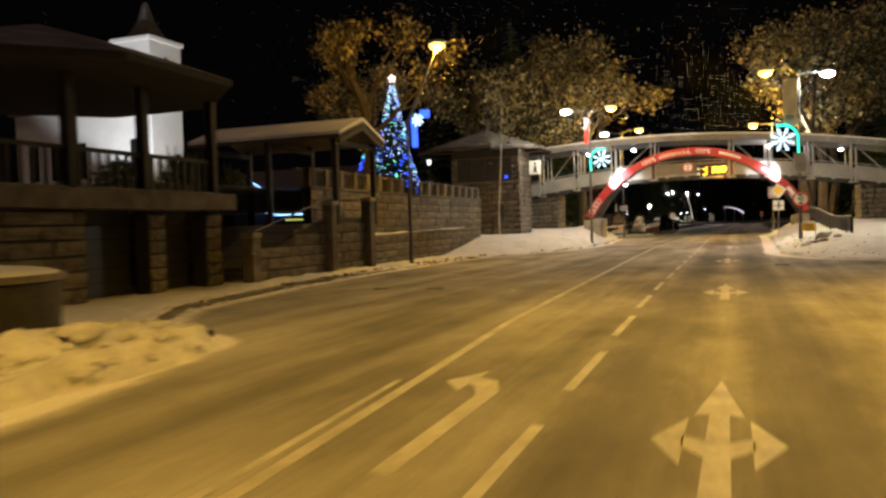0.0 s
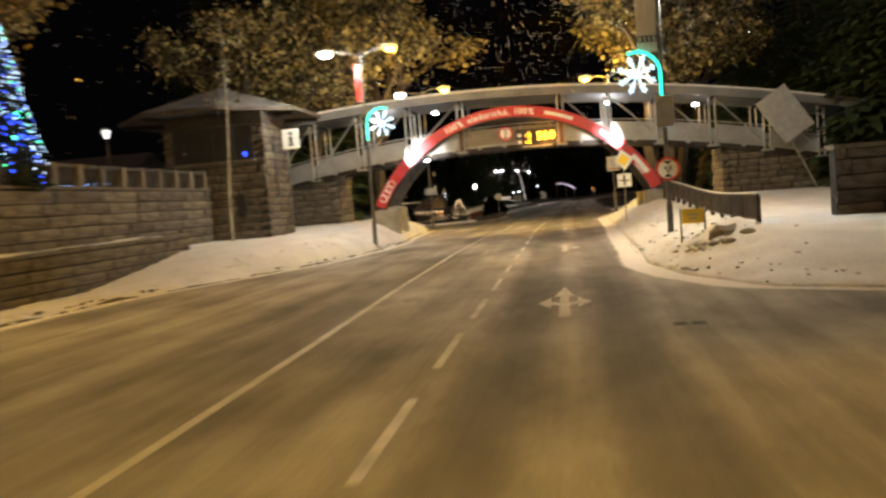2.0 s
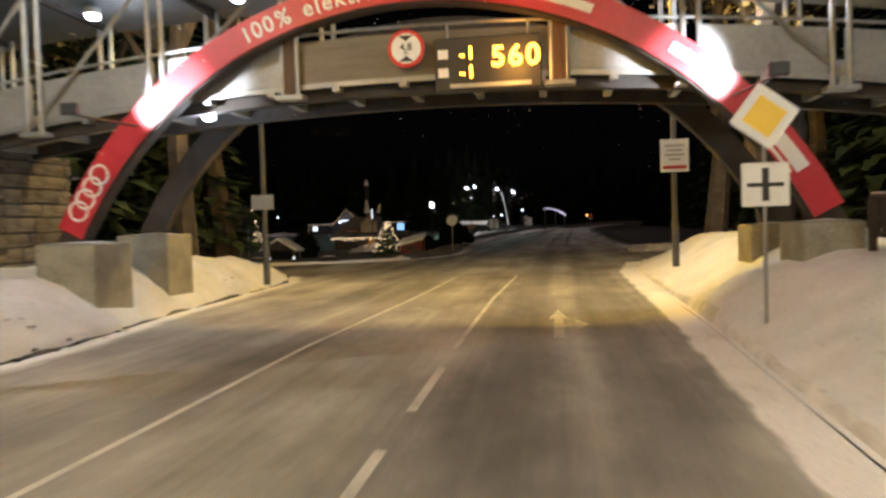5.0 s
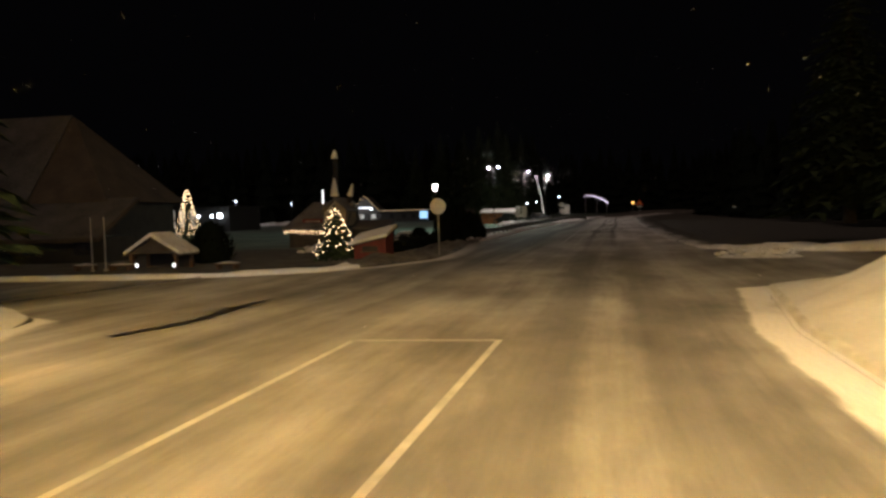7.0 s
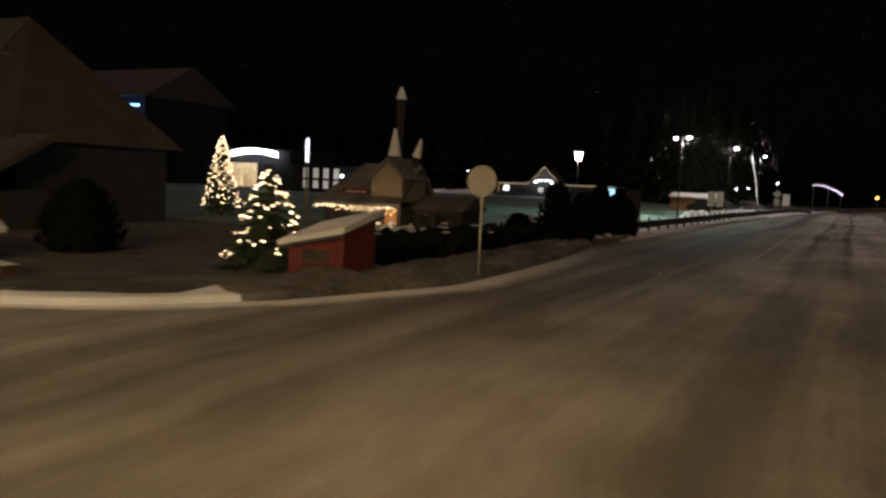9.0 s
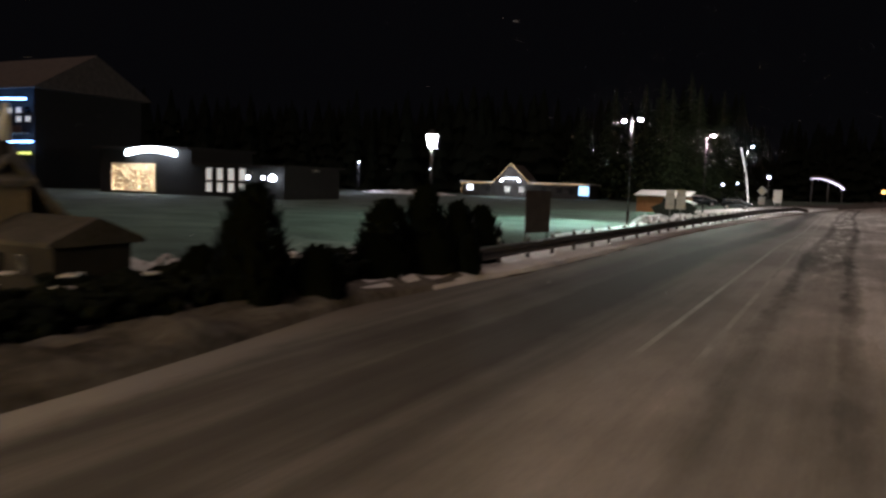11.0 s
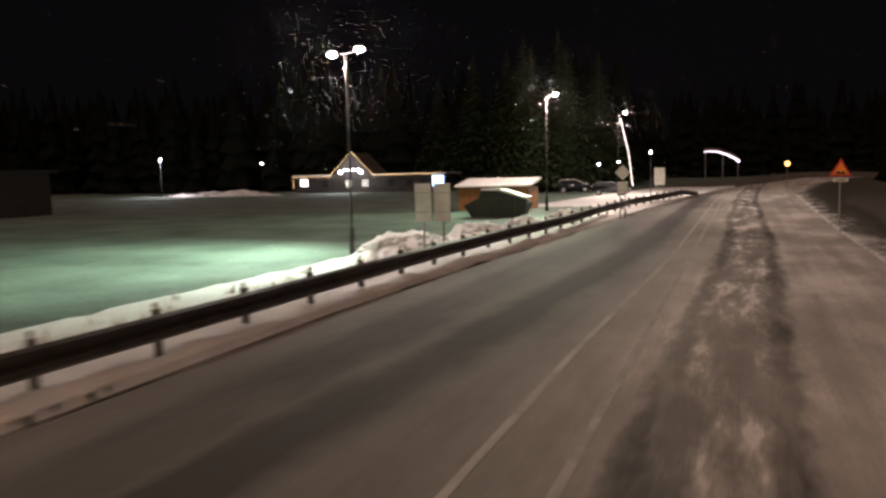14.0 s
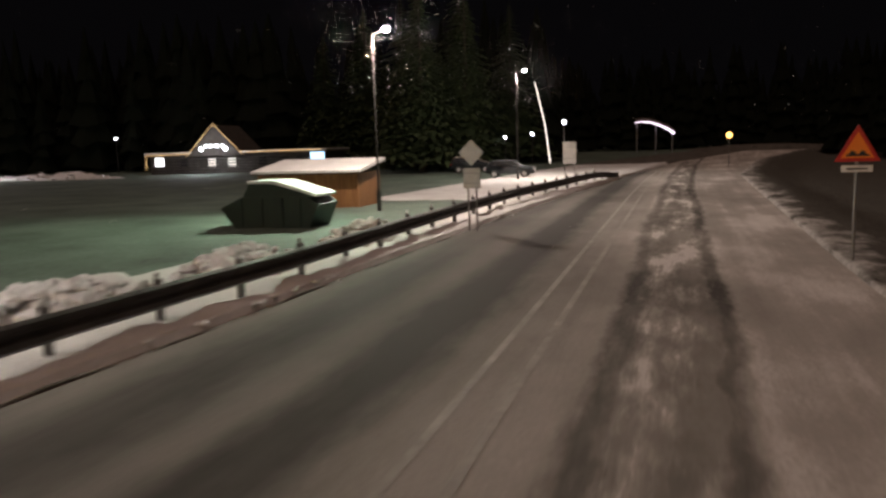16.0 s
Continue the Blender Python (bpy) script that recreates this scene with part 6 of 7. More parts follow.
def porch():
    t = thing("porch", "small gabled timber porch with snow on its roof", "porch", (-15.1, 87.4, 0.1))
    gable_roof(t, -0.95, 0.95, -0.85, 0.3, 0.55, 1.1, "y", 0.06, 0.12, cover=M_dirty)
    bm = bmesh.new()
    prism(bm, [(-0.9, 0.56), (0.9, 0.56), (0, 1.08)], "y", -0.86, -0.8)
    part("pediment", bm, M_dark, t)
    for x in (-0.85, 0.85):
        for y in (-0.8, 0.24):
            part("post", B(x - 0.06, x + 0.06, y - 0.06, y + 0.06, 0, 0.6), M_wood, t)
    part("back_wall", B(-0.85, 0.85, 0.24, 0.3, 0, 0.6), M_soffit, t)
    for x in (-1.1, 0.3):
        l = thing("garden_light", "small white ground light in the snow", "lamp", (-14.4 + x, 86.2, 0.12))
        bm = bmesh.new()
        ball(bm, (0, 0, 0.16), 0.06, (1, 1, 1.3), 2)
        part("bulb_cover", bm, G_sign, l)
        part("spike", Tb((0, 0, 0), (0, 0, 0.12), r=0.02), M_pole, l)
    for k, x in enumerate((-16.2, -12.2, -17.6)):
        b = thing("bench", "low bench covered by a cushion of snow", "bench", (x, 86.35, 0.1))
        part("seat", B(-0.4, 0.4, -0.18, 0.18, 0.16, 0.2, bevel=0.005), M_wood, b)
        for s in (-0.32, 0.32):
            part("leg", B(s - 0.04, s + 0.04, -0.15, 0.15, 0, 0.16), M_wood, b)
        snow_cap(b, -0.4, 0.4, -0.18, 0.18, 0.2, 0.1, k)
    for x in (-17.0, -16.6):
        f = thing("flag_pole", "thin bare white flag pole", "flag pole", (x, 85.9 + 0.4 * (x + 17), 0.1))
        part("pole", Tb((0, 0, 0), (0, 0, 1.9), r=0.03, r1=0.02), M_steel, f)
        part("foot", Tb((0, 0, 0), (0, 0, 0.08), r=0.09), M_concrete, f)


def garden():
    a = conifer_meshes(2.1, 0.85, 21)
    t = tree("garden_christmas_tree", "bushy christmas tree with warm white lights", a, (-9.75, 90.4, 0.12))
    fairy_lights(t, 2.1, 0.95, 130, (G_warm, G_warm), 5, 0.017, 8)
    b = conifer_meshes(3.6, 0.75, 22)
    t = tree("garden_christmas_tree", "slender christmas tree wrapped in warm lights", b, (-23.8, 104.4, 0.1))
    fairy_lights(t, 3.6, 0.85, 260, (G_warm, G_warm), 6, 0.02, 12)
    p = thing("light_mast", "slim mast with a glowing tube on top", "lamp", (-11.5, 94.0, 0.1))
    part("mast", Tb((0, 0, 0), (0, 0, 2.25), r=0.035), M_pole, p)
    part("glow_tube", Tb((0, 0, 2.25), (0, 0, 2.85), r=0.035), G_sign, p)
    k = thing("red_kiosk", "small red wooden kiosk with a snowy lean-to roof", "kiosk", (-8.25, 90.5, 0.08))
    bm = bmesh.new()
    prism(bm, [(-0.62, 0.0), (0.62, 0.0), (0.62, 0.99), (-0.62, 0.72)], "y", -0.55, 0.55)
    for v in bm.verts:
        v.co.z += 0.22 * v.co.y if v.co.z > 0.5 else 0.0
    part("wall", bm, M_redwood, k)
    bm = bmesh.new()
    prism(bm, [(-0.75, 0.8), (0.72, 1.12), (0.72, 1.18), (-0.75, 0.86)], "y", -0.7, 0.7)
    for v in bm.verts:
        v.co.z += 0.22 * v.co.y - 0.1
    part("roof", bm, M_roof, k)
    bm = bmesh.new()
    prism(bm, [(-0.76, 0.864), (0.73, 1.184), (0.73, 1.3), (-0.76, 0.96)], "y", -0.72, 0.72)
    for v in bm.verts:
        v.co.z += 0.22 * v.co.y - 0.1
    part("snow_cover", bm, M_snow, k)
    part("hatch", B(-0.3, 0.3, -0.57, -0.545, 0.36, 0.56), M_dark, k)
    part("shelf", B(-0.36, 0.36, -0.66, -0.55, 0.32, 0.36), M_wood, k)
    r = thing("round_sign", "back of a round traffic sign on a post", "road sign", (-6.2, 92.9, 0.12))
    part("post", Tb((0, 0, -0.2), (0, 0, 2.2), r=0.028), M_steel, r)
    part("disc", Tb((0, -0.05, 1.95), (0, -0.03, 1.95), r=0.33, n=28), M_greysign, r)
    # clipped hedge with snow on it
    h = thing("hedge", "dark clipped hedge with a ridge of snow", "hedge", (-11, 100, 0.1))
    rnd = random.Random(8)
    bm, sn = bmesh.new(), bmesh.new()
    for q in range(1700):
        f = rnd.random()
        y = 92.8 + 17.5 * f - 100
        x = 1.2 + 0.5 * f + rnd.uniform(-1.3, 1.3)
        z = rnd.uniform(0.0, 0.42)
        ball(bm, (x, y, z), rnd.uniform(0.08, 0.17), (1.25, 1.25, 0.9), 1, 0.3, rnd)
        if q % 45 == 0:
            ball(sn, (x - 0.8, y, 0.48 + rnd.uniform(-0.04, 0.04)), rnd.uniform(0.06, 0.14), (1.3, 1.6, 0.3), 1, 0.2, rnd)
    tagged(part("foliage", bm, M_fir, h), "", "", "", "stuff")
    tagged(part("snow_cover", sn, M_dirty, h), "", "", "", "stuff")
    # columnar evergreens
    for j, (x, y, hh, rr) in enumerate(((-8.75, 109.3, 1.6, 0.76), (-8.3, 110.4, 2.0, 0.66), (-7.95, 111.6, 1.6, 0.56), (-7.75, 112.7, 1.45, 0.6), (-8.1, 108.1, 0.9, 0.75), (-7.5, 109.4, 0.95, 0.6), (-7.05, 110.1, 0.8, 0.42), (-8.05, 103.7, 2.0, 0.66), (-9.6, 104.2, 0.75, 0.55), (-7.55, 104.9, 0.85, 0.5), (-14.7, 90.0, 1.45, 0.9))):
        c = thing("thuja", "dark columnar evergreen shrub in the snow", "shrub", (x, y, 0.08), 0, "evergreen shrubs")
        rnd = random.Random(60 + j)
        bm = bmesh.new()
        for q in range(int(520 + 500 * (rr - 0.5))):
            f = rnd.random()
            z = hh * f
            R = rr * (1 - f ** 2.2) ** 0.6 * (0.75 + 0.25 * min(1, f * 6))
            a = rnd.uniform(0, 2 * math.pi)
            k2 = rnd.uniform(0.75, 1.05)
            p0 = Vector((R * k2 * math.cos(a), R * k2 * math.sin(a), z))
            d = Vector((math.cos(a) * 0.5, math.sin(a) * 0.5, 1)).normalized() * rnd.uniform(0.12, 0.26)
            w = Vector((-math.sin(a), math.cos(a), 0)) * rnd.uniform(0.05, 0.1)
            bm.faces.new([bm.verts.new(v) for v in (p0 - w, p0 + w, p0 + d + w * 0.3, p0 + d - w * 0.5)])
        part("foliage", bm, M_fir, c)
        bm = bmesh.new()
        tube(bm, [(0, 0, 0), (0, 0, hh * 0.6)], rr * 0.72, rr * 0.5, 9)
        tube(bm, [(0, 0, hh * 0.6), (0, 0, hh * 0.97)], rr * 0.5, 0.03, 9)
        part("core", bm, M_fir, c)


def terrace_shrubs():
    rnd = random.Random(77)
    for j, (x, y, h, r) in enumerate(((-20.5, 26.5, 1.5, 0.8), (-22.2, 29.5, 1.9, 0.9), (-25.0, 28.0, 1.7, 1.0), (-27.5, 31.5, 2.0, 1.0), (-30.5, 33.0, 1.8, 1.1), (-24.0, 35.0, 1.6, 0.9))):
        c = thing("terrace_shrub", "dark bushy evergreen shrub on the terrace", "shrub", (x, y, 3.2), 40 * j, "terrace shrubs")
        bm, tw = bmesh.new(), bmesh.new()
        for _ in range(420):
            f, a = rnd.random(), rnd.uniform(0, 2 * math.pi)
            R = r * math.sqrt(max(0.05, 1 - (2 * f - 0.9) ** 2)) * rnd.uniform(0.3, 1.1)
            p0 = Vector((R * math.cos(a), R * math.sin(a), h * f))
            d = Vector((rnd.uniform(-1, 1), rnd.uniform(-1, 1), rnd.uniform(0, 1.2))) * 0.13
            w = Vector((rnd.uniform(-1, 1), rnd.uniform(-1, 1), rnd.uniform(-1, 1))) * 0.09
            bm.faces.new([bm.verts.new(v) for v in (p0 - w, p0 + w, p0 + d + w * 0.3, p0 + d - w * 0.4)])
        for _ in range(14):
            a, e = rnd.uniform(0, 2 * math.pi), rnd.uniform(0.3, 0.8)
            tube(tw, [(0, 0, 0), (e * r * 0.5 * math.cos(a), e * r * 0.5 * math.sin(a), h * 0.6), (e * r * math.cos(a), e * r * math.sin(a), h * rnd.uniform(0.95, 1.35))], 0.03, 0.008, 4, False)
        part("foliage", bm, M_needle, c)
        part("twigs", tw, M_bark, c)


def chalet():
    t = thing("chalet", "timber chalet with steep snowy roofs and lights at its eaves", "house", (-14.5, 101.5, 0.1))
    part("wall", B(-1.7, 1.5, 0.0, 2.4, 0, 1.0), M_dark, t)
    bm = bmesh.new()
    lo = [bm.verts.new(p) for p in ((-1.95, -0.35, 0.95), (1.65, -0.35, 0.95), (1.65, 1.2, 2.35), (-0.7, 1.2, 2.35), (1.65, 2.7, 0.95), (-1.95, 2.7, 0.95))]
    hi = [bm.verts.new(v.co + Vector((0, 0, 0.12))) for v in lo]
    for f in ((0, 1, 2, 3), (3, 2, 4, 5), (0, 3, 5)):
        bm.faces.new([hi[k] for k in f]), bm.faces.new([lo[k] for k in reversed(f)])
    for a, b in ((0, 1), (1, 2), (2, 4), (4, 5), (5, 0)):
        bm.faces.new((lo[a], lo[b], hi[b], hi[a]))
    part("roof", bm, M_thin, t, "steep snow-covered roof")
    d = part("dormer", B(0.35, 1.6, -0.1, 1.6, 1.15, 1.95), M_plaster, t, "pale plastered dormer")
    for s in (-1, 1):
        bm = bmesh.new()
        prism(bm, [(0.98, 2.55), (0.98 + s * 0.75, 1.88), (0.98 + s * 0.75, 1.98), (0.98, 2.68)], "y", -0.2, 1.7)
        part("roof_slope", bm, M_thin, d)
    bm = bmesh.new()
    prism(bm, [(0.37, 1.955), (1.58, 1.955), (0.98, 2.52)], "y", -0.09, 0.0)
    part("gable", bm, M_plaster, d)
    g = part("wing", B(1.66, 3.6, 0.6, 2.2, 0, 0.95), M_soffit, t, "low dark timber side wing")
    for x in (1.95, 2.6):
        part("window", B(x, x + 0.35, 0.57, 0.596, 0.4, 0.75), M_glass, g)
    bm = bmesh.new()
    prism(bm, [(0.4, 0.92), (2.4, 0.92), (2.4, 1.0), (1.4, 1.4), (0.4, 1.0)], "x", 1.67, 3.75)
    part("wing_roof", bm, M_frost, t)
    # black shafts under pale caps imitate turrets lit only at the top
    for x, y, z0, z1, z2, r, tilt in ((0.5, 1.5, 2.2, 4.85, 5.3, 0.2, 0.0), (0.6, 1.0, 2.0, 2.75, 3.75, 0.24, 0.0), (1.4, 1.2, 1.9, 2.75, 3.4, 0.17, 0.16)):
        k = part("turret", Tb((x, y, z0), (x, y, z1), r=0.14, n=6), M_soffit, t, "turret shaft darkened as if unlit")
        part("cap", Tb((x, y, z1), (x + tilt * 0.6, y, z1 + 0.55 * (z2 - z1)), (x + tilt, y, z2), r=r, r1=0.05, n=6), M_church, k, "pointed cap made pale for the light on it")
    bm = bmesh.new()
    rnd = random.Random(12)
    for k in range(110):
        x = -1.85 + 3.4 * k / 110
        ball(bm, (x, -0.4 + rnd.uniform(-0.04, 0.04), 0.95 - abs(rnd.gauss(0, 0.1))), rnd.uniform(0.008, 0.018), (1, 1, 1), 1)
    tagged(part("eave_light_chain", bm, G_warm, t), "", "", "", "stuff")
    part("sign_board", B(-0.9, 0.25, -0.05, 0.0, 1.3, 1.55), M_redwood, t, "dark red sign board")
    part("sign_bar", B(-0.75, 0.1, -0.064, -0.051, 1.39, 1.46), M_greysign, t)
    part("door", B(0.9, 1.4, -0.05, -0.004, 0, 0.9), M_shed, t, "orange-brown door under the eaves")
    bulb(-13.4, 100.9, 0.8, 8, (1.0, 0.7, 0.38), 0.1)


def hotels():
    t = thing("hotel", "large hotel edged with blue light strips", "hotel", (-92, 158, 0))
    part("wall", B(-16, 12.5, -7, 8, 0, 11.5), M_night_boards, t)
    bm = bmesh.new()
    prism(bm, [(-8, 11.3), (9, 11.3), (0.5, 16.0)], "x", -17, 13.5)
    part("roof", bm, M_roof, t)
    for pts in (((-11.5, 13.7), (-6, 10.5), (12.5, 10.0)), ((-12, 6.9), (-3.3, 5.2), (13.5, 5.3))):
        for a, b in zip(pts, pts[1:]):
            part("light_strip", Tb((a[0], -8.0, a[1]), (b[0], -8.0, b[1]), r=0.14, n=5), G_bluestrip, t, "blue light strip")
    part("warm_strip", B(-2, 12, -7.3, -7.1, 3.9, 4.2), glow("yellow_light_strip", (0.8, 0.8, 0.15), 0.6), t)
    for k in range(11):
        for z in (7.6, 8.6):
            w = part("window", B(-5 + 1.6 * k, -4.2 + 1.6 * k, -7.08, -7.0, z, z + 0.6), G_window if (k * 7 + int(z)) % 3 else M_glass, t)
    for k in range(5):
        w = part("balcony", B(-4 + 3.3 * k, -1.6 + 3.3 * k, -8.0, -7.0, 6.2, 6.35), M_concrete, t)
        part("railing", B(-4 + 3.3 * k, -1.6 + 3.3 * k, -8.05, -7.98, 6.35, 7.1), M_wood, w)
    r = thing("restaurant", "low restaurant with a lit fascia and glazed front", "restaurant", (-55, 154, 0))
    part("wall", B(-14, -1, -3, 6, 0, 4.6), M_night_boards, r)
    part("roof", B(-14.5, -0.8, -3.6, 6.5, 4.6, 4.9), M_night_boards, r)
    part("side_wing", B(-0.99, 10.5, -3, 6, 0, 3.1), M_night_boards, r)
    part("wing_roof", B(-0.79, 11.0, -3.5, 6.4, 3.1, 3.3), M_night_boards, r)
    bm = bmesh.new()
    arc = [(-9.2 + 6.8 * k / 12, 4.5 + 0.4 * (1 - (k / 6 - 1) ** 2)) for k in range(13)]
    prism(bm, arc + [(x, z - 0.55) for x, z in reversed(arc)], "y", -3.9, -3.6)
    part("light_box", bm, G_strip, r, "arched glowing white fascia")
    c = part("light_curtain", B(-12.2, -5.8, -3.12, -3.05, 0.3, 3.2), glow("lit_curtain", (1.0, 0.74, 0.42), 0.05), r, "wall hung with a curtain of warm lights")
    rnd = random.Random(44)
    bm = bmesh.new()
    for k in range(240):
        q = rnd.uniform(0.02, 0.06)
        ball(bm, (-12.1 + 6.2 * rnd.random(), -3.2, 0.4 + 2.7 * rnd.random()), q, (1, 0.5, 1.4), 1)
    tagged(part("fairy_light", bm, glow("curtain_light", (1.0, 0.8, 0.5), 1.3), c), "", "", "", "stuff")
    for x in (1.0, 2.4, 3.8, 5.2):
        w = part("window", B(x, x + 0.75, -3.1, -3.04, 0.6, 2.9), G_window, r, "tall lit window")
        part("frame", B(x - 0.08, x, -3.12, -3.02, 0.5, 3.0), M_dark, w)
        part("frame", B(x + 0.75, x + 0.83, -3.12, -3.02, 0.5, 3.0), M_dark, w)
        part("crossbar", B(x, x + 0.75, -3.14, -3.101, 1.5, 1.75), M_dark, w)
    for x in (6.6, 8.4, 9.5):
        l = part("wall_lamp", Tb((x, -3.4, 2.2), (x, -3.0, 2.2), r=0.04), M_pole, r)
        bm = bmesh.new()
        ball(bm, (x, -3.5, 2.1), 0.34 if x > 9 else 0.17, (1, 1, 1), 2)
        part("globe", bm, G_strip, l, "glowing globe")


def snow_chalet():
    """The long hut over the snow field."""
    t = thing("mountain_hut", "long timber hut with a gable outlined in warm lights", "house", (-42, 207, 0.0))
    part("wall", B(-10.2, 10.6, 0, 5, 0, 2.1), M_dark, t)
    part("roof", B(-10.6, 11.0, -0.5, 5.4, 2.1, 2.3), M_roof, t)
    part("snow_cover", B(-10.6, 11.0, -0.5, 5.4, 2.304, 2.45), M_snow, t)
    bm = bmesh.new()
    prism(bm, [(-5.0, 2.0), (1.4, 2.0), (-1.8, 5.2)], "y", -0.6, 4.6)
    g = part("gable", bm, M_dark, t)
    part("sign", B(-3.3, -0.3, -0.72, -0.62, 2.75, 3.3), M_dark, g)
    for k, (x, w) in enumerate(((-2.8, 0.4), (-2.2, 0.5), (-1.5, 0.6), (-0.8, 0.5))):
        part("sign_bar", B(x - w / 2 + 0.1, x + w / 2, -0.75, -0.721, 2.86, 3.18), G_sign, g)
    for x in (-3.3, -0.4):
        bm = bmesh.new()
        ball(bm, (x, -0.75, 2.7), 0.22, (1, 1, 0.8), 2)
        part("spotlight", bm, G_strip, g)
    strings = (((-10.4, 2.15), (-5.2, 2.25)), ((-5.2, 2.0), (-1.8, 5.35)), ((-1.8, 5.35), (1.5, 2.1)), ((1.9, 2.3), (10.4, 2.35)), ((-10.3, 2.1), (-10.3, 0.6)))
    for a, b in strings:
        part("light_string", Tb((a[0], -0.65, a[1]), (b[0], -0.65, b[1]), r=0.022, n=5), glow("warm_light_string", (1.0, 0.66, 0.3), 0.6), t, "warm light string")
    part("lit_panel", B(-9.5, -8.5, -0.15, -0.05, 1.0, 1.9), G_sign, t)
    part("lit_sign", B(9.2, 10.7, -0.6, -0.5, 0.7, 2.1), glow("blue_white_sign", (0.4, 0.7, 1.0), 0.9), t, "blue and white lit sign")
    for x in (-6.4, -3.0, -0.6, 3.0, 5.5, 7.4):
        part("window", B(x, x + 0.9, -0.06, -0.004, 0.8, 1.7), G_window if x in (-3.0, -0.6) else M_glass, t)
    for z in np.arange(0.3, 2.1, 0.3):
        part("log", Tb((-10.2, 0.0, z), (10.6, 0.0, z), r=0.1, n=6), M_dark, t)


terrace_shrubs(), inn(), porch(), garden(), chalet(), hotels(), snow_chalet()


# ---- the main road: guard rail, boards, lamps ----
RAIL = [(110.5, -7.1), (120, -6.65), (126, -6.35), (136, -5.95), (141, -5.6), (148, -5.0), (155, -4.75), (164, -4.1), (175, -2.6), (186, -0.9)]


def guard_rail():
    t = thing("guard_rail", "dark steel guard rail on short posts", "guard rail", (-6, 140, 0))
    W = t.matrix_world.inverted()
    ys = np.arange(110.5, 186.5, 1.95)
    zz = [0.1 - 0.32 * sm(y, 178, 186) for y in ys]
    prof = [(0.0, 0.24), (0.05, 0.29), (0.05, 0.36), (0.0, 0.405), (0.0, 0.435), (0.05, 0.48), (0.05, 0.55), (0.0, 0.59), (-0.02, 0.59), (-0.02, 0.24)]
    for i, (y, z) in enumerate(zip(ys, zz)):
        x = edge(RAIL, y)
        bm = B(-0.16, -0.05, -0.04, 0.04, -0.3, 0.66 - (0.3 if y > 180 else 0), bevel=0.008)
        p = part("post", bm, M_pole, t)
        p.matrix_basis = W @ pose(x, y, z)
        if i + 1 < len(ys):
            x2, y2, z2 = edge(RAIL, ys[i + 1]), ys[i + 1], zz[i + 1]
            bm = bmesh.new()
            a = [bm.verts.new((x + px, y, z + pz)) for px, pz in prof]
            b = [bm.verts.new((x2 + px, y2 + 0.02, z2 + pz)) for px, pz in prof]
            n = len(prof)
            for k in range(n):
                bm.faces.new((a[k], b[k], b[(k + 1) % n], a[(k + 1) % n]))
            bm.faces.new(a), bm.faces.new(b[::-1])
            bmesh.ops.recalc_face_normals(bm, faces=bm.faces[:])
            q = part("beam", bm, M_pole, t)
            q.matrix_basis = W
            sp = part("reflector", B(-0.14, -0.1, -0.03, 0.03, 0.6, 0.75), M_greysign, t)
            sp.matrix_basis = W @ pose(x, y, z)


def back_board(name, label, loc, w, z0, z1, legs, turn=0.0, mat=None, cat="sign", panels=(0.0,)):
    t = thing(name, label, cat, loc, turn)
    for s in legs:
        part("leg", Tb((s, 0, -0.3), (s, 0, z1 - 0.05), r=0.03, n=6), M_steel if mat is None else M_dark, t)
    for o in panels:
        p = part("board", B(o - w / 2, o + w / 2, -0.06, -0.035, z0, z1, bevel=0.008), mat or M_greysign, t)
        for k in (0.25, 0.75):
            z = z0 + (z1 - z0) * k
            part("stiffener", B(o - w / 2 + 0.03, o + w / 2 - 0.03, -0.08, -0.061, z - 0.02, z + 0.02), mat or M_steel, p)
    return t


def road_lamp(x, y, z0, top, heads, label):
    t = thing("lamp_post", label, "street lamp", (x, y, z0), 0, "main road lamps")
    part("base", Tb((0, 0, -0.2), (0, 0, 0.8), r=0.08, n=10), M_mast, t)
    part("pole", Tb((0, 0, 0.8), (0, 0, top - z0), r=0.04, r1=0.03, n=10), M_mast, t)
    for dx, dy, dz in heads:
        part("arm", Tb((0, 0, top - z0 - 0.05), (dx, dy, top - z0 + dz), r=0.025, n=6), M_mast, t)
        lamp_head(t, (dx, dy, top - z0 + dz), G_cool, 0, 0.42)


guard_rail()
road_lamp(-9.75, 138.6, 0.1, 6.1, ((-0.5, 0.1, 0.02), (0.5, -0.1, 0.08)), "twin-headed lamp post at the snow field")
road_lamp(-8.7, 161.4, 0.1, 6.6, ((0.55, 0.0, 0.15),), "single lamp post beside the car park")
road_lamp(-7.5, 184.2, 0.1, 6.9, ((0.55, 0.0, 0.15),), "single lamp post beside the car park")
back_board("billboard", "dark back of a billboard on two legs", (-9.55, 122.2, 0.1), 1.7, 0.3, 1.95, (-0.75, 0.75), 75, M_dark, "billboard")
back_board("direction_board", "pale backs of two narrow boards on two legs", (-7.05, 138.5, 0.1), 0.5, 1.0, 2.1, (-0.3, 0.3), panels=(-0.3, 0.3))
back_board("direction_board", "pale back of a narrow direction board", (-4.1, 184.0, 0.0), 0.85, 1.0, 2.4, (-0.28, 0.28))
s = back_board("sign_pair", "backs of a diamond and a square sign on posts", (-3.75, 155.9, 0.05), 0.5, 1.2, 1.78, (-0.12, 0.12), 0, None, "road sign")
d = part("diamond_back", B(-0.27, 0.27, -0.06, -0.035, -0.27, 0.27, bevel=0.02), M_greysign, s)
d.matrix_basis = pose(0, 0, 2.22, 0, 45, 0)


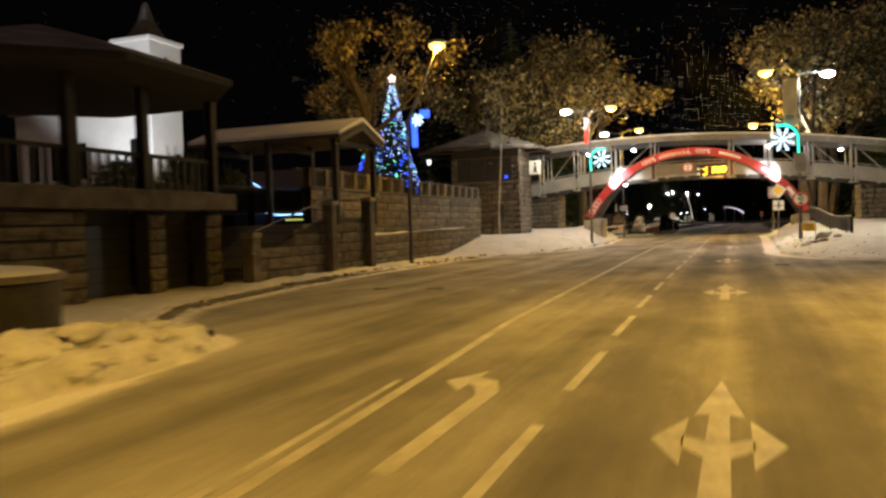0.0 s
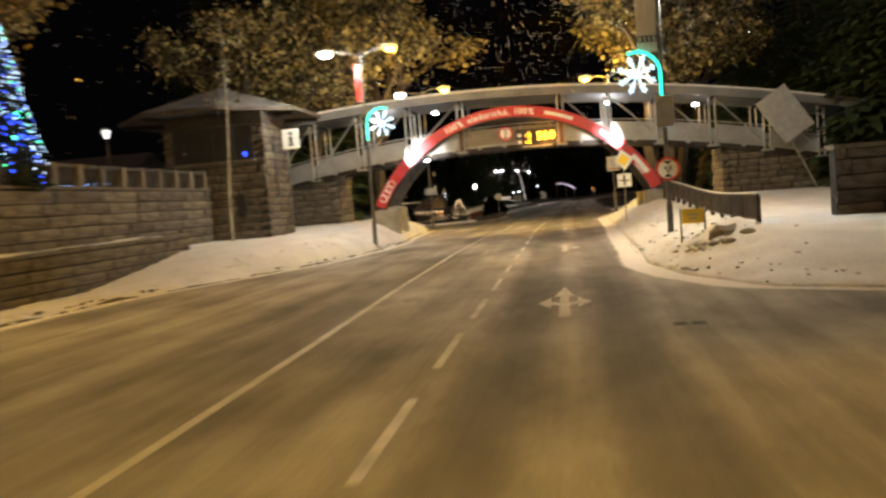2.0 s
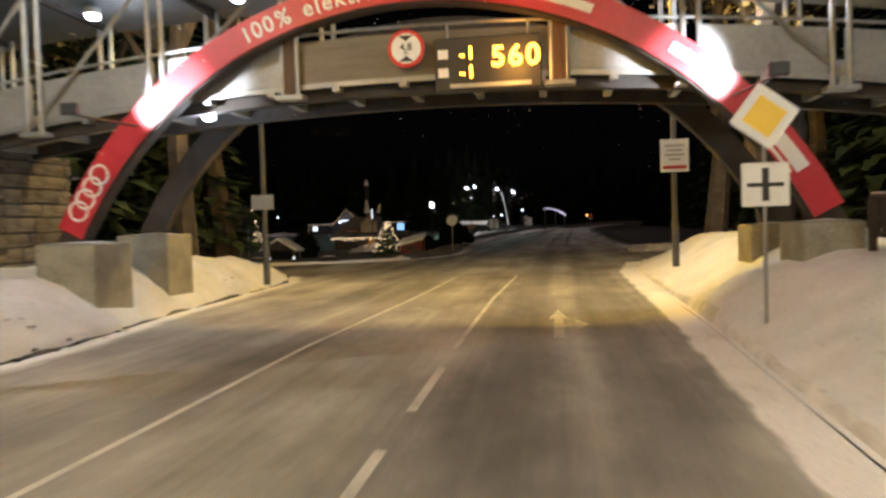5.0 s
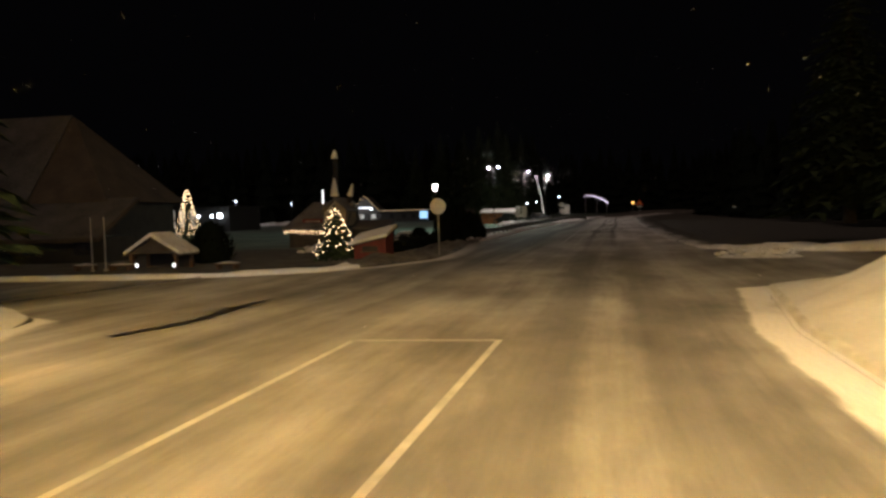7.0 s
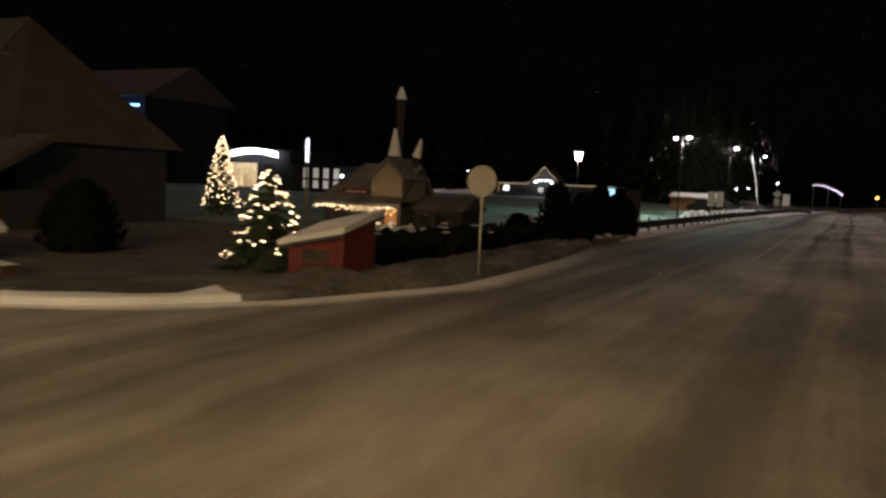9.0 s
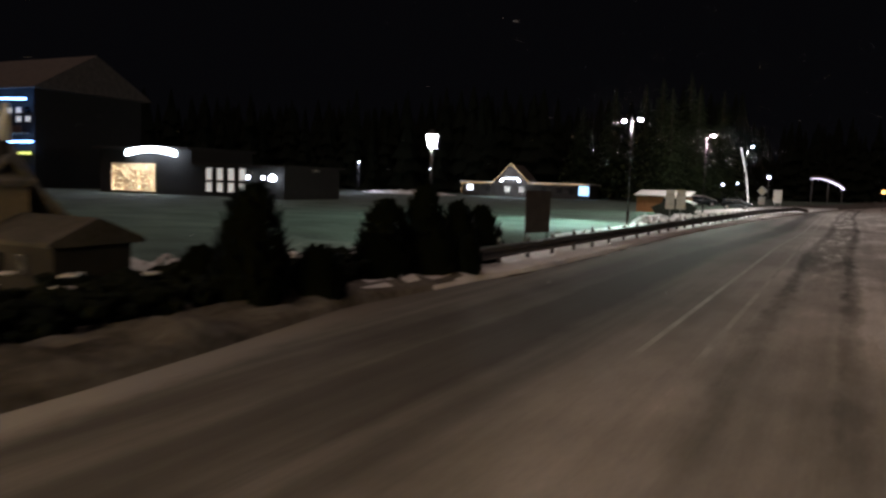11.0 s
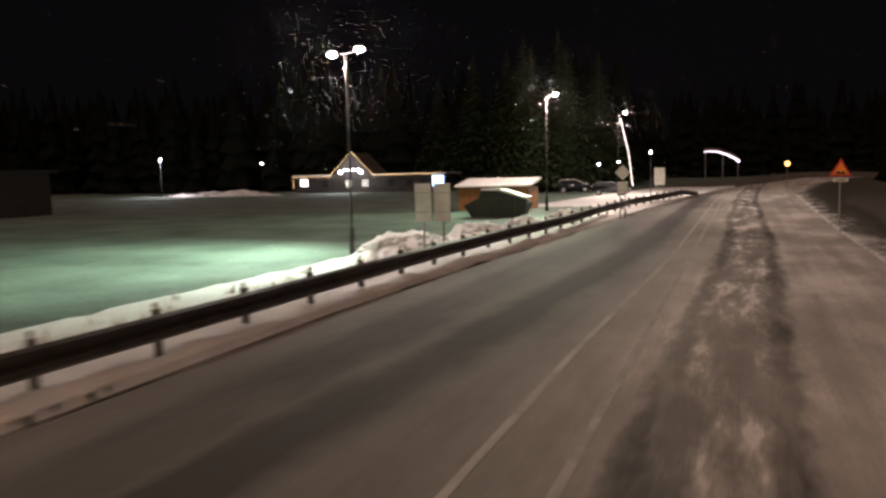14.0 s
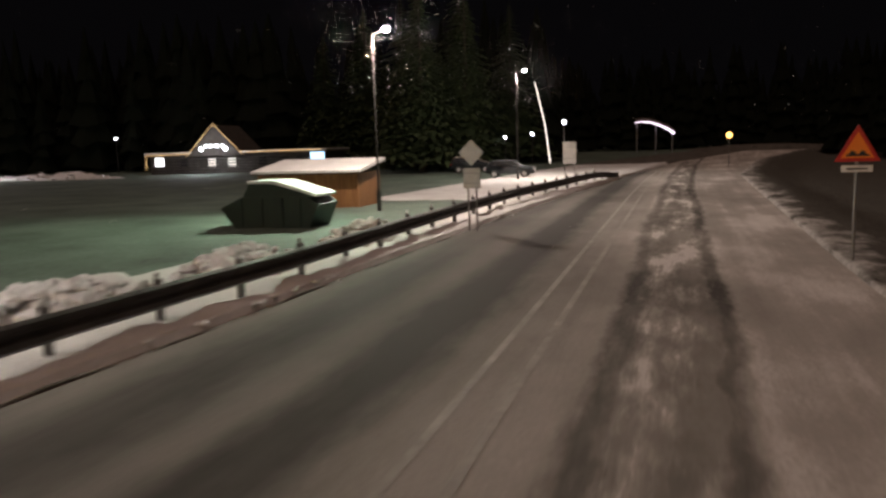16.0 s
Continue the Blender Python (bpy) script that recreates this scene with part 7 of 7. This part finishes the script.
def tufts():
    rnd = random.Random(91)
    verts, faces = [], []
    for _ in range(260):
        y = rnd.uniform(118, 142)
        x = edge(RAIL, y) - 0.9 - abs(rnd.gauss(0, 1.1))
        if lump(x, y, 0.7, 5) < -0.05:
            continue
        z = height_left(edge(LEFT, y) - x, x, y) - 0.03
        for _ in range(9):
            a, h, w = rnd.uniform(0, 6.28), rnd.uniform(0.12, 0.38), rnd.uniform(0.006, 0.014)
            bx, by = x + rnd.gauss(0, 0.07), y + rnd.gauss(0, 0.07)
            tx, ty = bx + 0.12 * math.cos(a), by + 0.12 * math.sin(a)
            o = len(verts)
            verts += [(bx - w, by, z), (bx + w, by, z), (tx, ty, z + h)]
            faces.append((o, o + 1, o + 2))
    me = bpy.data.meshes.new("tufts")
    me.from_pydata(verts, [], faces)
    tagged(part("grass_tufts", me, M_straw), "dry frosted grass tufts standing in the snow", "grass", "", "stuff")


tufts()


def lantern_post():
    t = thing("lantern_post", "old-style lantern on a slim dark post", "street lamp", (-11.05, 116.0, 0.08))
    part("post", Tb((0, 0, 0), (0, 0, 3.3), r=0.05, r1=0.03), M_mast, t)
    l = part("lantern", Tb((0, 0, 3.3), (0, 0, 3.72), r=0.1, r1=0.19, n=6), glow("lantern_glass", (1.0, 0.93, 0.8), 14.0), t, "glowing glass lantern")
    part("cap", Tb((0, 0, 3.72), (0, 0, 3.9), r=0.22, r1=0.03, n=6), M_black, l)
    for x, y in ((-17.1, 36.9), (-18.0, 47.4)):
        t = thing("terrace_lantern", "white lantern on a dark post on the terrace", "street lamp", (x, y, 3.3), 0, "terrace lanterns")
        part("post", Tb((0, 0, 0), (0, 0, 2.28), r=0.045, r1=0.03), M_mast, t)
        l = part("lantern", Tb((0, 0, 2.28), (0, 0, 2.6), r=0.08, r1=0.15, n=6), G_sign, t, "glowing glass lantern")
        part("cap", Tb((0, 0, 2.6), (0, 0, 2.72), r=0.17, r1=0.03, n=6), M_black, l)
    # small distant lanterns
    for x, y, z in ((-66.6, 198, 4.8), (-62, 214, 4.2), (-11.9, 202.6, 2.8), (-11.0, 212.3, 3.1), (-5.8, 195.4, 3.8)):
        q = thing("small_lamp_post", "small park lamp with a round white head", "street lamp", (x, y, 0.1), 0, "park lamps")
        part("post", Tb((0, 0, 0), (0, 0, z - 0.15), r=0.04), M_mast, q)
        bm = bmesh.new()
        ball(bm, (0, 0, z), 0.14, (1, 1, 1), 2)
        part("globe", bm, G_strip, q)


def bump_sign():
    t = thing("bump_sign", "red-rimmed triangular bump warning sign, yellow field", "road sign", (5.02, 150.4, -0.25))
    part("post", Tb((0, 0, -0.3), (0, 0, 2.75), r=0.03), M_steel, t)

    def tri(r, y0, y1):
        bm = bmesh.new()
        prism(bm, [(r * math.sin(a), r * math.cos(a)) for a in (0, 2 * math.pi / 3, 4 * math.pi / 3)], "y", y0, y1)
        return bm
    a = part("rim", tri(0.46, -0.06, -0.04), M_signred, t, "red triangular rim")
    a.location = (0, 0, 2.46)
    b = part("field", tri(0.33, -0.066, -0.061), M_orange, a, "orange-yellow field")
    bm = bmesh.new()
    prism(bm, [(-0.2, -0.13), (0.2, -0.13), (0.2, -0.1), (0.15, -0.09), (0.11, -0.03), (0.06, -0.03), (0.02, -0.09), (-0.02, -0.09), (-0.06, -0.03), (-0.11, -0.03), (-0.15, -0.09), (-0.2, -0.1)], "y", -0.071, -0.067)
    part("bump_symbol", bm, M_black, b)
    p = part("plate", B(-0.27, 0.27, -0.06, -0.04, 2.03, 2.16, bevel=0.005), M_white, t, "white plate with a dark bar")
    part("text_bar", B(-0.18, 0.18, -0.066, -0.061, 2.08, 2.11), M_black, p)
    s = thing("round_warning_light", "small round amber warning lamp on a post", "lamp", (6.7, 199.4, 0.0))
    part("post", Tb((0, 0, -0.3), (0, 0, 2.3), r=0.03), M_pole, s)
    part("disc", Tb((0, -0.02, 2.5), (0, -0.06, 2.5), r=0.24, n=20), glow("amber_disc", (1.0, 0.5, 0.12), 1.6), s)


def skip_and_shed():
    t = thing("skip", "dark green steel skip with a snow-covered lid", "skip", (-10.25, 156.4, 0.08))
    t.scale = (0.87, 1, 1)
    bm = bmesh.new()
    prism(bm, [(-1.3, 0.0), (1.6, 0.0), (2.0, 0.75), (1.6, 1.0), (-1.0, 1.0), (-1.85, 0.65)], "y", -0.75, 0.75)
    part("body", bm, M_green, t)
    for x in (-1.0, -0.2, 0.6, 1.3):
        part("rib", B(x - 0.04, x + 0.04, -0.8, -0.75, 0.05, 0.95), M_green, t)
    bm = bmesh.new()
    prism(bm, [(-0.95, 1.0), (1.9, 1.0), (0.3, 1.4), (-0.7, 1.42)], "y", -0.7, 0.7)
    part("lid", bm, M_green, t)
    bm = bmesh.new()
    prism(bm, [(0.28, 1.41), (1.95, 0.99), (1.97, 1.06), (0.3, 1.5), (-0.75, 1.5), (-0.72, 1.425)], "y", -0.74, 0.74)
    part("snow_cover", bm, M_snow, t)
    s = thing("shed", "low orange-brown board shed with snow on its roof", "shed", (-12.4, 164.2, 0.05))
    part("wall", B(-2.2, 2.2, -1.2, 1.4, 0, 1.45), M_shed, s)
    for k in range(15):
        part("board", B(-2.2 + 0.3 * k, -1.94 + 0.3 * k, -1.225, -1.2, 0.0, 1.45), M_shed, s)
    for k in range(8):
        part("board", B(2.2, 2.225, -1.18 + 0.32 * k, -0.89 + 0.32 * k, 0.0, 1.45), M_shed, s)
    bm = bmesh.new()
    prism(bm, [(-1.4, 1.42), (1.6, 1.82), (1.6, 1.88), (-1.4, 1.48)], "x", -2.4, 2.4)
    part("roof", bm, M_roof, s)
    bm = bmesh.new()
    prism(bm, [(-1.42, 1.484), (1.62, 1.884), (1.62, 2.0), (-1.42, 1.58)], "x", -2.42, 2.42)
    part("snow_cover", bm, M_snow, s)


def car(loc, turn, label, paint, snowed=False, scale=1.0):
    t = thing("car", label, "car", loc, turn)
    t.scale = (scale,) * 3
    side = [(-2.0, 0.35), (-2.05, 0.8), (-1.97, 1.0), (-1.72, 1.4), (-1.2, 1.5), (0.3, 1.48), (1.0, 1.05), (1.8, 0.9), (2.05, 0.65), (2.05, 0.35)]
    bm = bmesh.new()
    prism(bm, side, "y", -0.82, 0.82)
    for v in bm.verts:
        if v.co.z > 1.2:
            v.co.y *= 0.8
    bmesh.ops.bevel(bm, geom=[e for e in bm.edges], offset=0.05, segments=2, affect="EDGES")
    part("body", bm, paint, t, "", True)
    for s in (-1, 1):
        bm = bmesh.new()
        prism(bm, [(-1.72, 1.03), (-1.52, 1.36), (0.2, 1.38), (0.8, 1.03)], "y", s * 0.76, s * 0.84)
        part("side_window", bm, M_glass, t)
        for x in (-1.3, 1.25):
            w = part("wheel", Tb((x, s * 0.66, 0.32), (x, s * 0.84, 0.32), r=0.32, n=18), M_rubber, t)
            part("rim", Tb((x, s * 0.841, 0.32), (x, s * 0.855, 0.32), r=0.2, n=12), M_steel, w)
        part("headlight", B(1.98, 2.07, s * 0.62 - 0.14, s * 0.62 + 0.14, 0.62, 0.75, bevel=0.01), M_white, t)
        part("tail_light", B(-2.07, -1.98, s * 0.65 - 0.1, s * 0.65 + 0.1, 0.7, 0.86, bevel=0.01), M_signred, t)
    if snowed:
        bm = bmesh.new()
        prism(bm, [(-1.74, 1.405), (-1.2, 1.505), (0.3, 1.485), (1.0, 1.055), (1.8, 0.905), (1.92, 0.86), (1.86, 0.95), (1.05, 1.12), (0.36, 1.55), (-0.5, 1.58), (-1.3, 1.56), (-1.74, 1.46)], "y", -0.76, 0.76)
        for v in bm.verts:
            if v.co.z > 1.2:
                v.co.y *= 0.82
        bmesh.ops.bevel(bm, geom=[e for e in bm.edges], offset=0.03, segments=2, affect="EDGES")
        for v in bm.verts:
            v.co.z += 0.05 * lump(v.co.x, v.co.y * 2, 2.0, 3)
        part("snow_cover", bm, M_dirty, t, "grey crusted snow", True)


def far_end():
    """Where the road bends away: a self-glowing arch, a glowing leaning trunk and the car park."""
    t = thing("glow_arch", "distant curved canopy with a self-glowing edge", "canopy", (0.6, 256, 0.2))
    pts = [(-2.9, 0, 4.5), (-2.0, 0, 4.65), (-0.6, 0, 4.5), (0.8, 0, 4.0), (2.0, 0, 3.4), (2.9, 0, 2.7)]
    # edge emits light itself to look lit from below
    part("canopy", Tb(*pts, r=0.06, r1=0.2, n=8), glow("canopy_glow", (0.95, 0.8, 1.0), 0.8), t, "canopy edge glowing white in place of light on it")
    for x, z in ((-2.6, 4.4), (0.2, 4.1), (2.6, 2.8)):
        part("post", Tb((x, 0.5, -0.2), (x, 0.5, z), r=0.12), M_steel, t)
    part("roof", Tb(*[(x, 1.5, z + 0.35) for x, y, z in pts], r=0.3, n=6), M_roof, t)
    p = thing("leaning_trunk", "pale leaning tree trunk glowing in place of lamp light", "tree trunk", (-11.0, 215, 0.2))
    # trunk is emissive, the lamp's light on it is put into the material
    part("trunk", Tb((1.4, 0, 0), (0.9, 0, 4.0), (-0.1, 0, 8.3), r=0.07, r1=0.05), glow("trunk_glow", (1.0, 0.93, 0.8), 0.6), p)
    r = thing("round_red_sign", "round red sign beside the car park", "sign", (-16.7, 212.2, 0.1))
    part("post", Tb((0, 0, 0), (0, 0, 2.0), r=0.06), M_pole, r)
    part("disc", Tb((0, 0.03, 2.2), (0, -0.03, 2.2), r=0.55, n=24), glow("red_lit_disc", (0.8, 0.02, 0.05), 0.05), r)
    car((-8.4, 186.4, 0.1), 4, "dark parked hatchback in the lit car park", M_carpaint, False, 0.8)
    car((-13.5, 196.0, 0.1), 20, "parked car under a layer of snow", M_carpaint, True, 0.85)
    car((-13.6, 121.2, -1.02), 20, "small grimy parked car half buried under snow", M_grime, True, 0.9)
    w = thing("snow_slope", "snow-covered slope where the road bends", "slope", (14, 262, -0.5))
    rows = [[(x, y, 0.3 + 0.9 * sm(x, -14, 2) * (1 - sm(x, 6, 26)) * sm(y, -6, 4) + 0.3 * lump(x, y, 0.3, 2)) for x in np.linspace(-16, 28, 16)] for y in np.linspace(-8, 20, 10)]
    # slope wears the dimmed snow so that it stays dark at night
    part("mound", grid_mesh("slope", rows), M_patchy, w, "", True)


lantern_post(), bump_sign(), skip_and_shed(), far_end()


# ---- woods round about ----
def woods(name, spots, seed, label):
    """Distant conifers joined into one mass, each a ragged stack of drooping tiers."""
    rnd = random.Random(seed)
    verts, faces = [], []
    for x, y, z, h in spots:
        r = h * rnd.uniform(0.17, 0.24)
        tiers = 6
        for k in range(tiers):
            f = k / tiers
            zb, zt = z + h * (0.08 + 0.86 * f), z + h * (0.08 + 0.86 * (f + 1.7 / tiers))
            R = r * (1 - f) ** 0.9 + 0.1
            n = 9
            o = len(verts)
            verts.append((x, y, min(zt, z + h)))
            for q in range(n):
                a = 2 * math.pi * (q + rnd.uniform(-0.3, 0.3)) / n
                rr = R * rnd.uniform(0.65, 1.15)
                verts.append((x + rr * math.cos(a), y + rr * math.sin(a), zb - rnd.uniform(0, 0.06) * h))
            faces += [(o, o + 1 + q, o + 1 + (q + 1) % n) for q in range(n)]
    me = bpy.data.meshes.new(name)
    me.from_pydata(verts, [], faces)
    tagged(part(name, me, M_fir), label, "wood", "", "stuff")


# woods added as a black backdrop that hides the fill-lit horizon
rnd = random.Random(19)
woods("far_wood", [(rnd.uniform(-150, -12), rnd.uniform(218, 262), 0.0, rnd.uniform(9, 20)) for _ in range(520)], 3, "dark distant conifer wood beyond the snow field")
woods("far_wood", [(rnd.uniform(-170, -112), rnd.uniform(60, 230), 0.0, rnd.uniform(10, 20)) for _ in range(300)], 4, "dark distant conifer wood behind the hotels")
woods("far_wood", [(rnd.uniform(-24, 70), rnd.uniform(278, 330), 0.0, rnd.uniform(10, 20)) for _ in range(280)], 5, "dark distant conifer wood beyond the bend")
woods("roadside_wood", [(rnd.uniform(26, 70), rnd.uniform(96, 290), -0.7, rnd.uniform(9, 18)) for _ in range(420)], 6, "unseen black conifer wood added beyond the meadow")


# ---- snow in the air ----
def falling_snow():
    rnd = random.Random(23)
    verts, faces = [], []
    town = ((-11.4, 32.0, 9.0), (1.9, 44.6, 8.7), (-7.1, 52.6, 8.7), (1.8, 67.0, 8.5), (-7.0, 67.3, 8.8))
    halos = ((-9.9, 138.6, 5.9), (-8.2, 161.4, 6.6), (-7.0, 184.4, 7.0), (1.9, 44.6, 8.8), (-7.1, 52.6, 8.8), (4.8, 44.6, 8.5), (-11.4, 32.0, 9.1))
    while len(verts) < 4 * 6500:
        y = rnd.uniform(2, 210)
        x, z = rnd.uniform(-16, 16), rnd.uniform(0.4, 13)
        if rnd.random() < 0.45:
            hx, hy, hz = rnd.choice(halos)
            x, y, z = rnd.gauss(hx, 1.4), rnd.gauss(hy, 1.6), rnd.gauss(hz - 0.4, 1.1)
        if abs(x - lane(y)) < 1.6 and z < 4.2:
            continue
        r = rnd.uniform(0.01, 0.024)
        o = len(verts)
        for _ in range(4):
            verts.append((x + rnd.uniform(-r, r), y + rnd.uniform(-r, r), z + rnd.uniform(-r, r)))
        faces += [(o, o + 1, o + 2), (o, o + 3, o + 1), (o + 1, o + 3, o + 2), (o, o + 2, o + 3)]
    # extra flakes massed here imitate the halos of the main road lamps
    for _ in range(1300):
        hx, hy, hz = rnd.choice(halos[:3])
        x, y, z, r = rnd.gauss(hx, 1.7), rnd.gauss(hy, 1.7), rnd.gauss(hz, 1.5), rnd.uniform(0.008, 0.02)
        o = len(verts)
        for _ in range(4):
            verts.append((x + rnd.uniform(-r, r), y + rnd.uniform(-r, r), z + rnd.uniform(-r, r)))
        faces += [(o, o + 1, o + 2), (o, o + 3, o + 1), (o + 1, o + 3, o + 2), (o, o + 2, o + 3)]
    # dense flakes above the street imitate lit haze and sparkle on wet glass
    for _ in range(5500):
        hx, hy, hz = rnd.choice(town)
        x, y, z = rnd.gauss(hx, 4.5), rnd.gauss(hy, 5.0), rnd.gauss(hz + 0.6, 2.4)
        if z < 4.6 or 59.5 < y < 65.5 or y > 71:
            continue
        r = rnd.uniform(0.012, 0.035)
        o = len(verts)
        for _ in range(4):
            verts.append((x + rnd.uniform(-r, r), y + rnd.uniform(-r, r), z + rnd.uniform(-r, r)))
        faces += [(o, o + 1, o + 2), (o, o + 3, o + 1), (o + 1, o + 3, o + 2), (o, o + 2, o + 3)]
    me = bpy.data.meshes.new("falling_snow")
    me.from_pydata(verts, [], faces)
    tagged(part("falling_snow", me, M_snow), "fine snowflakes, crowded round the lamps to imitate halos and haze", "snowfall", "", "stuff")


falling_snow()
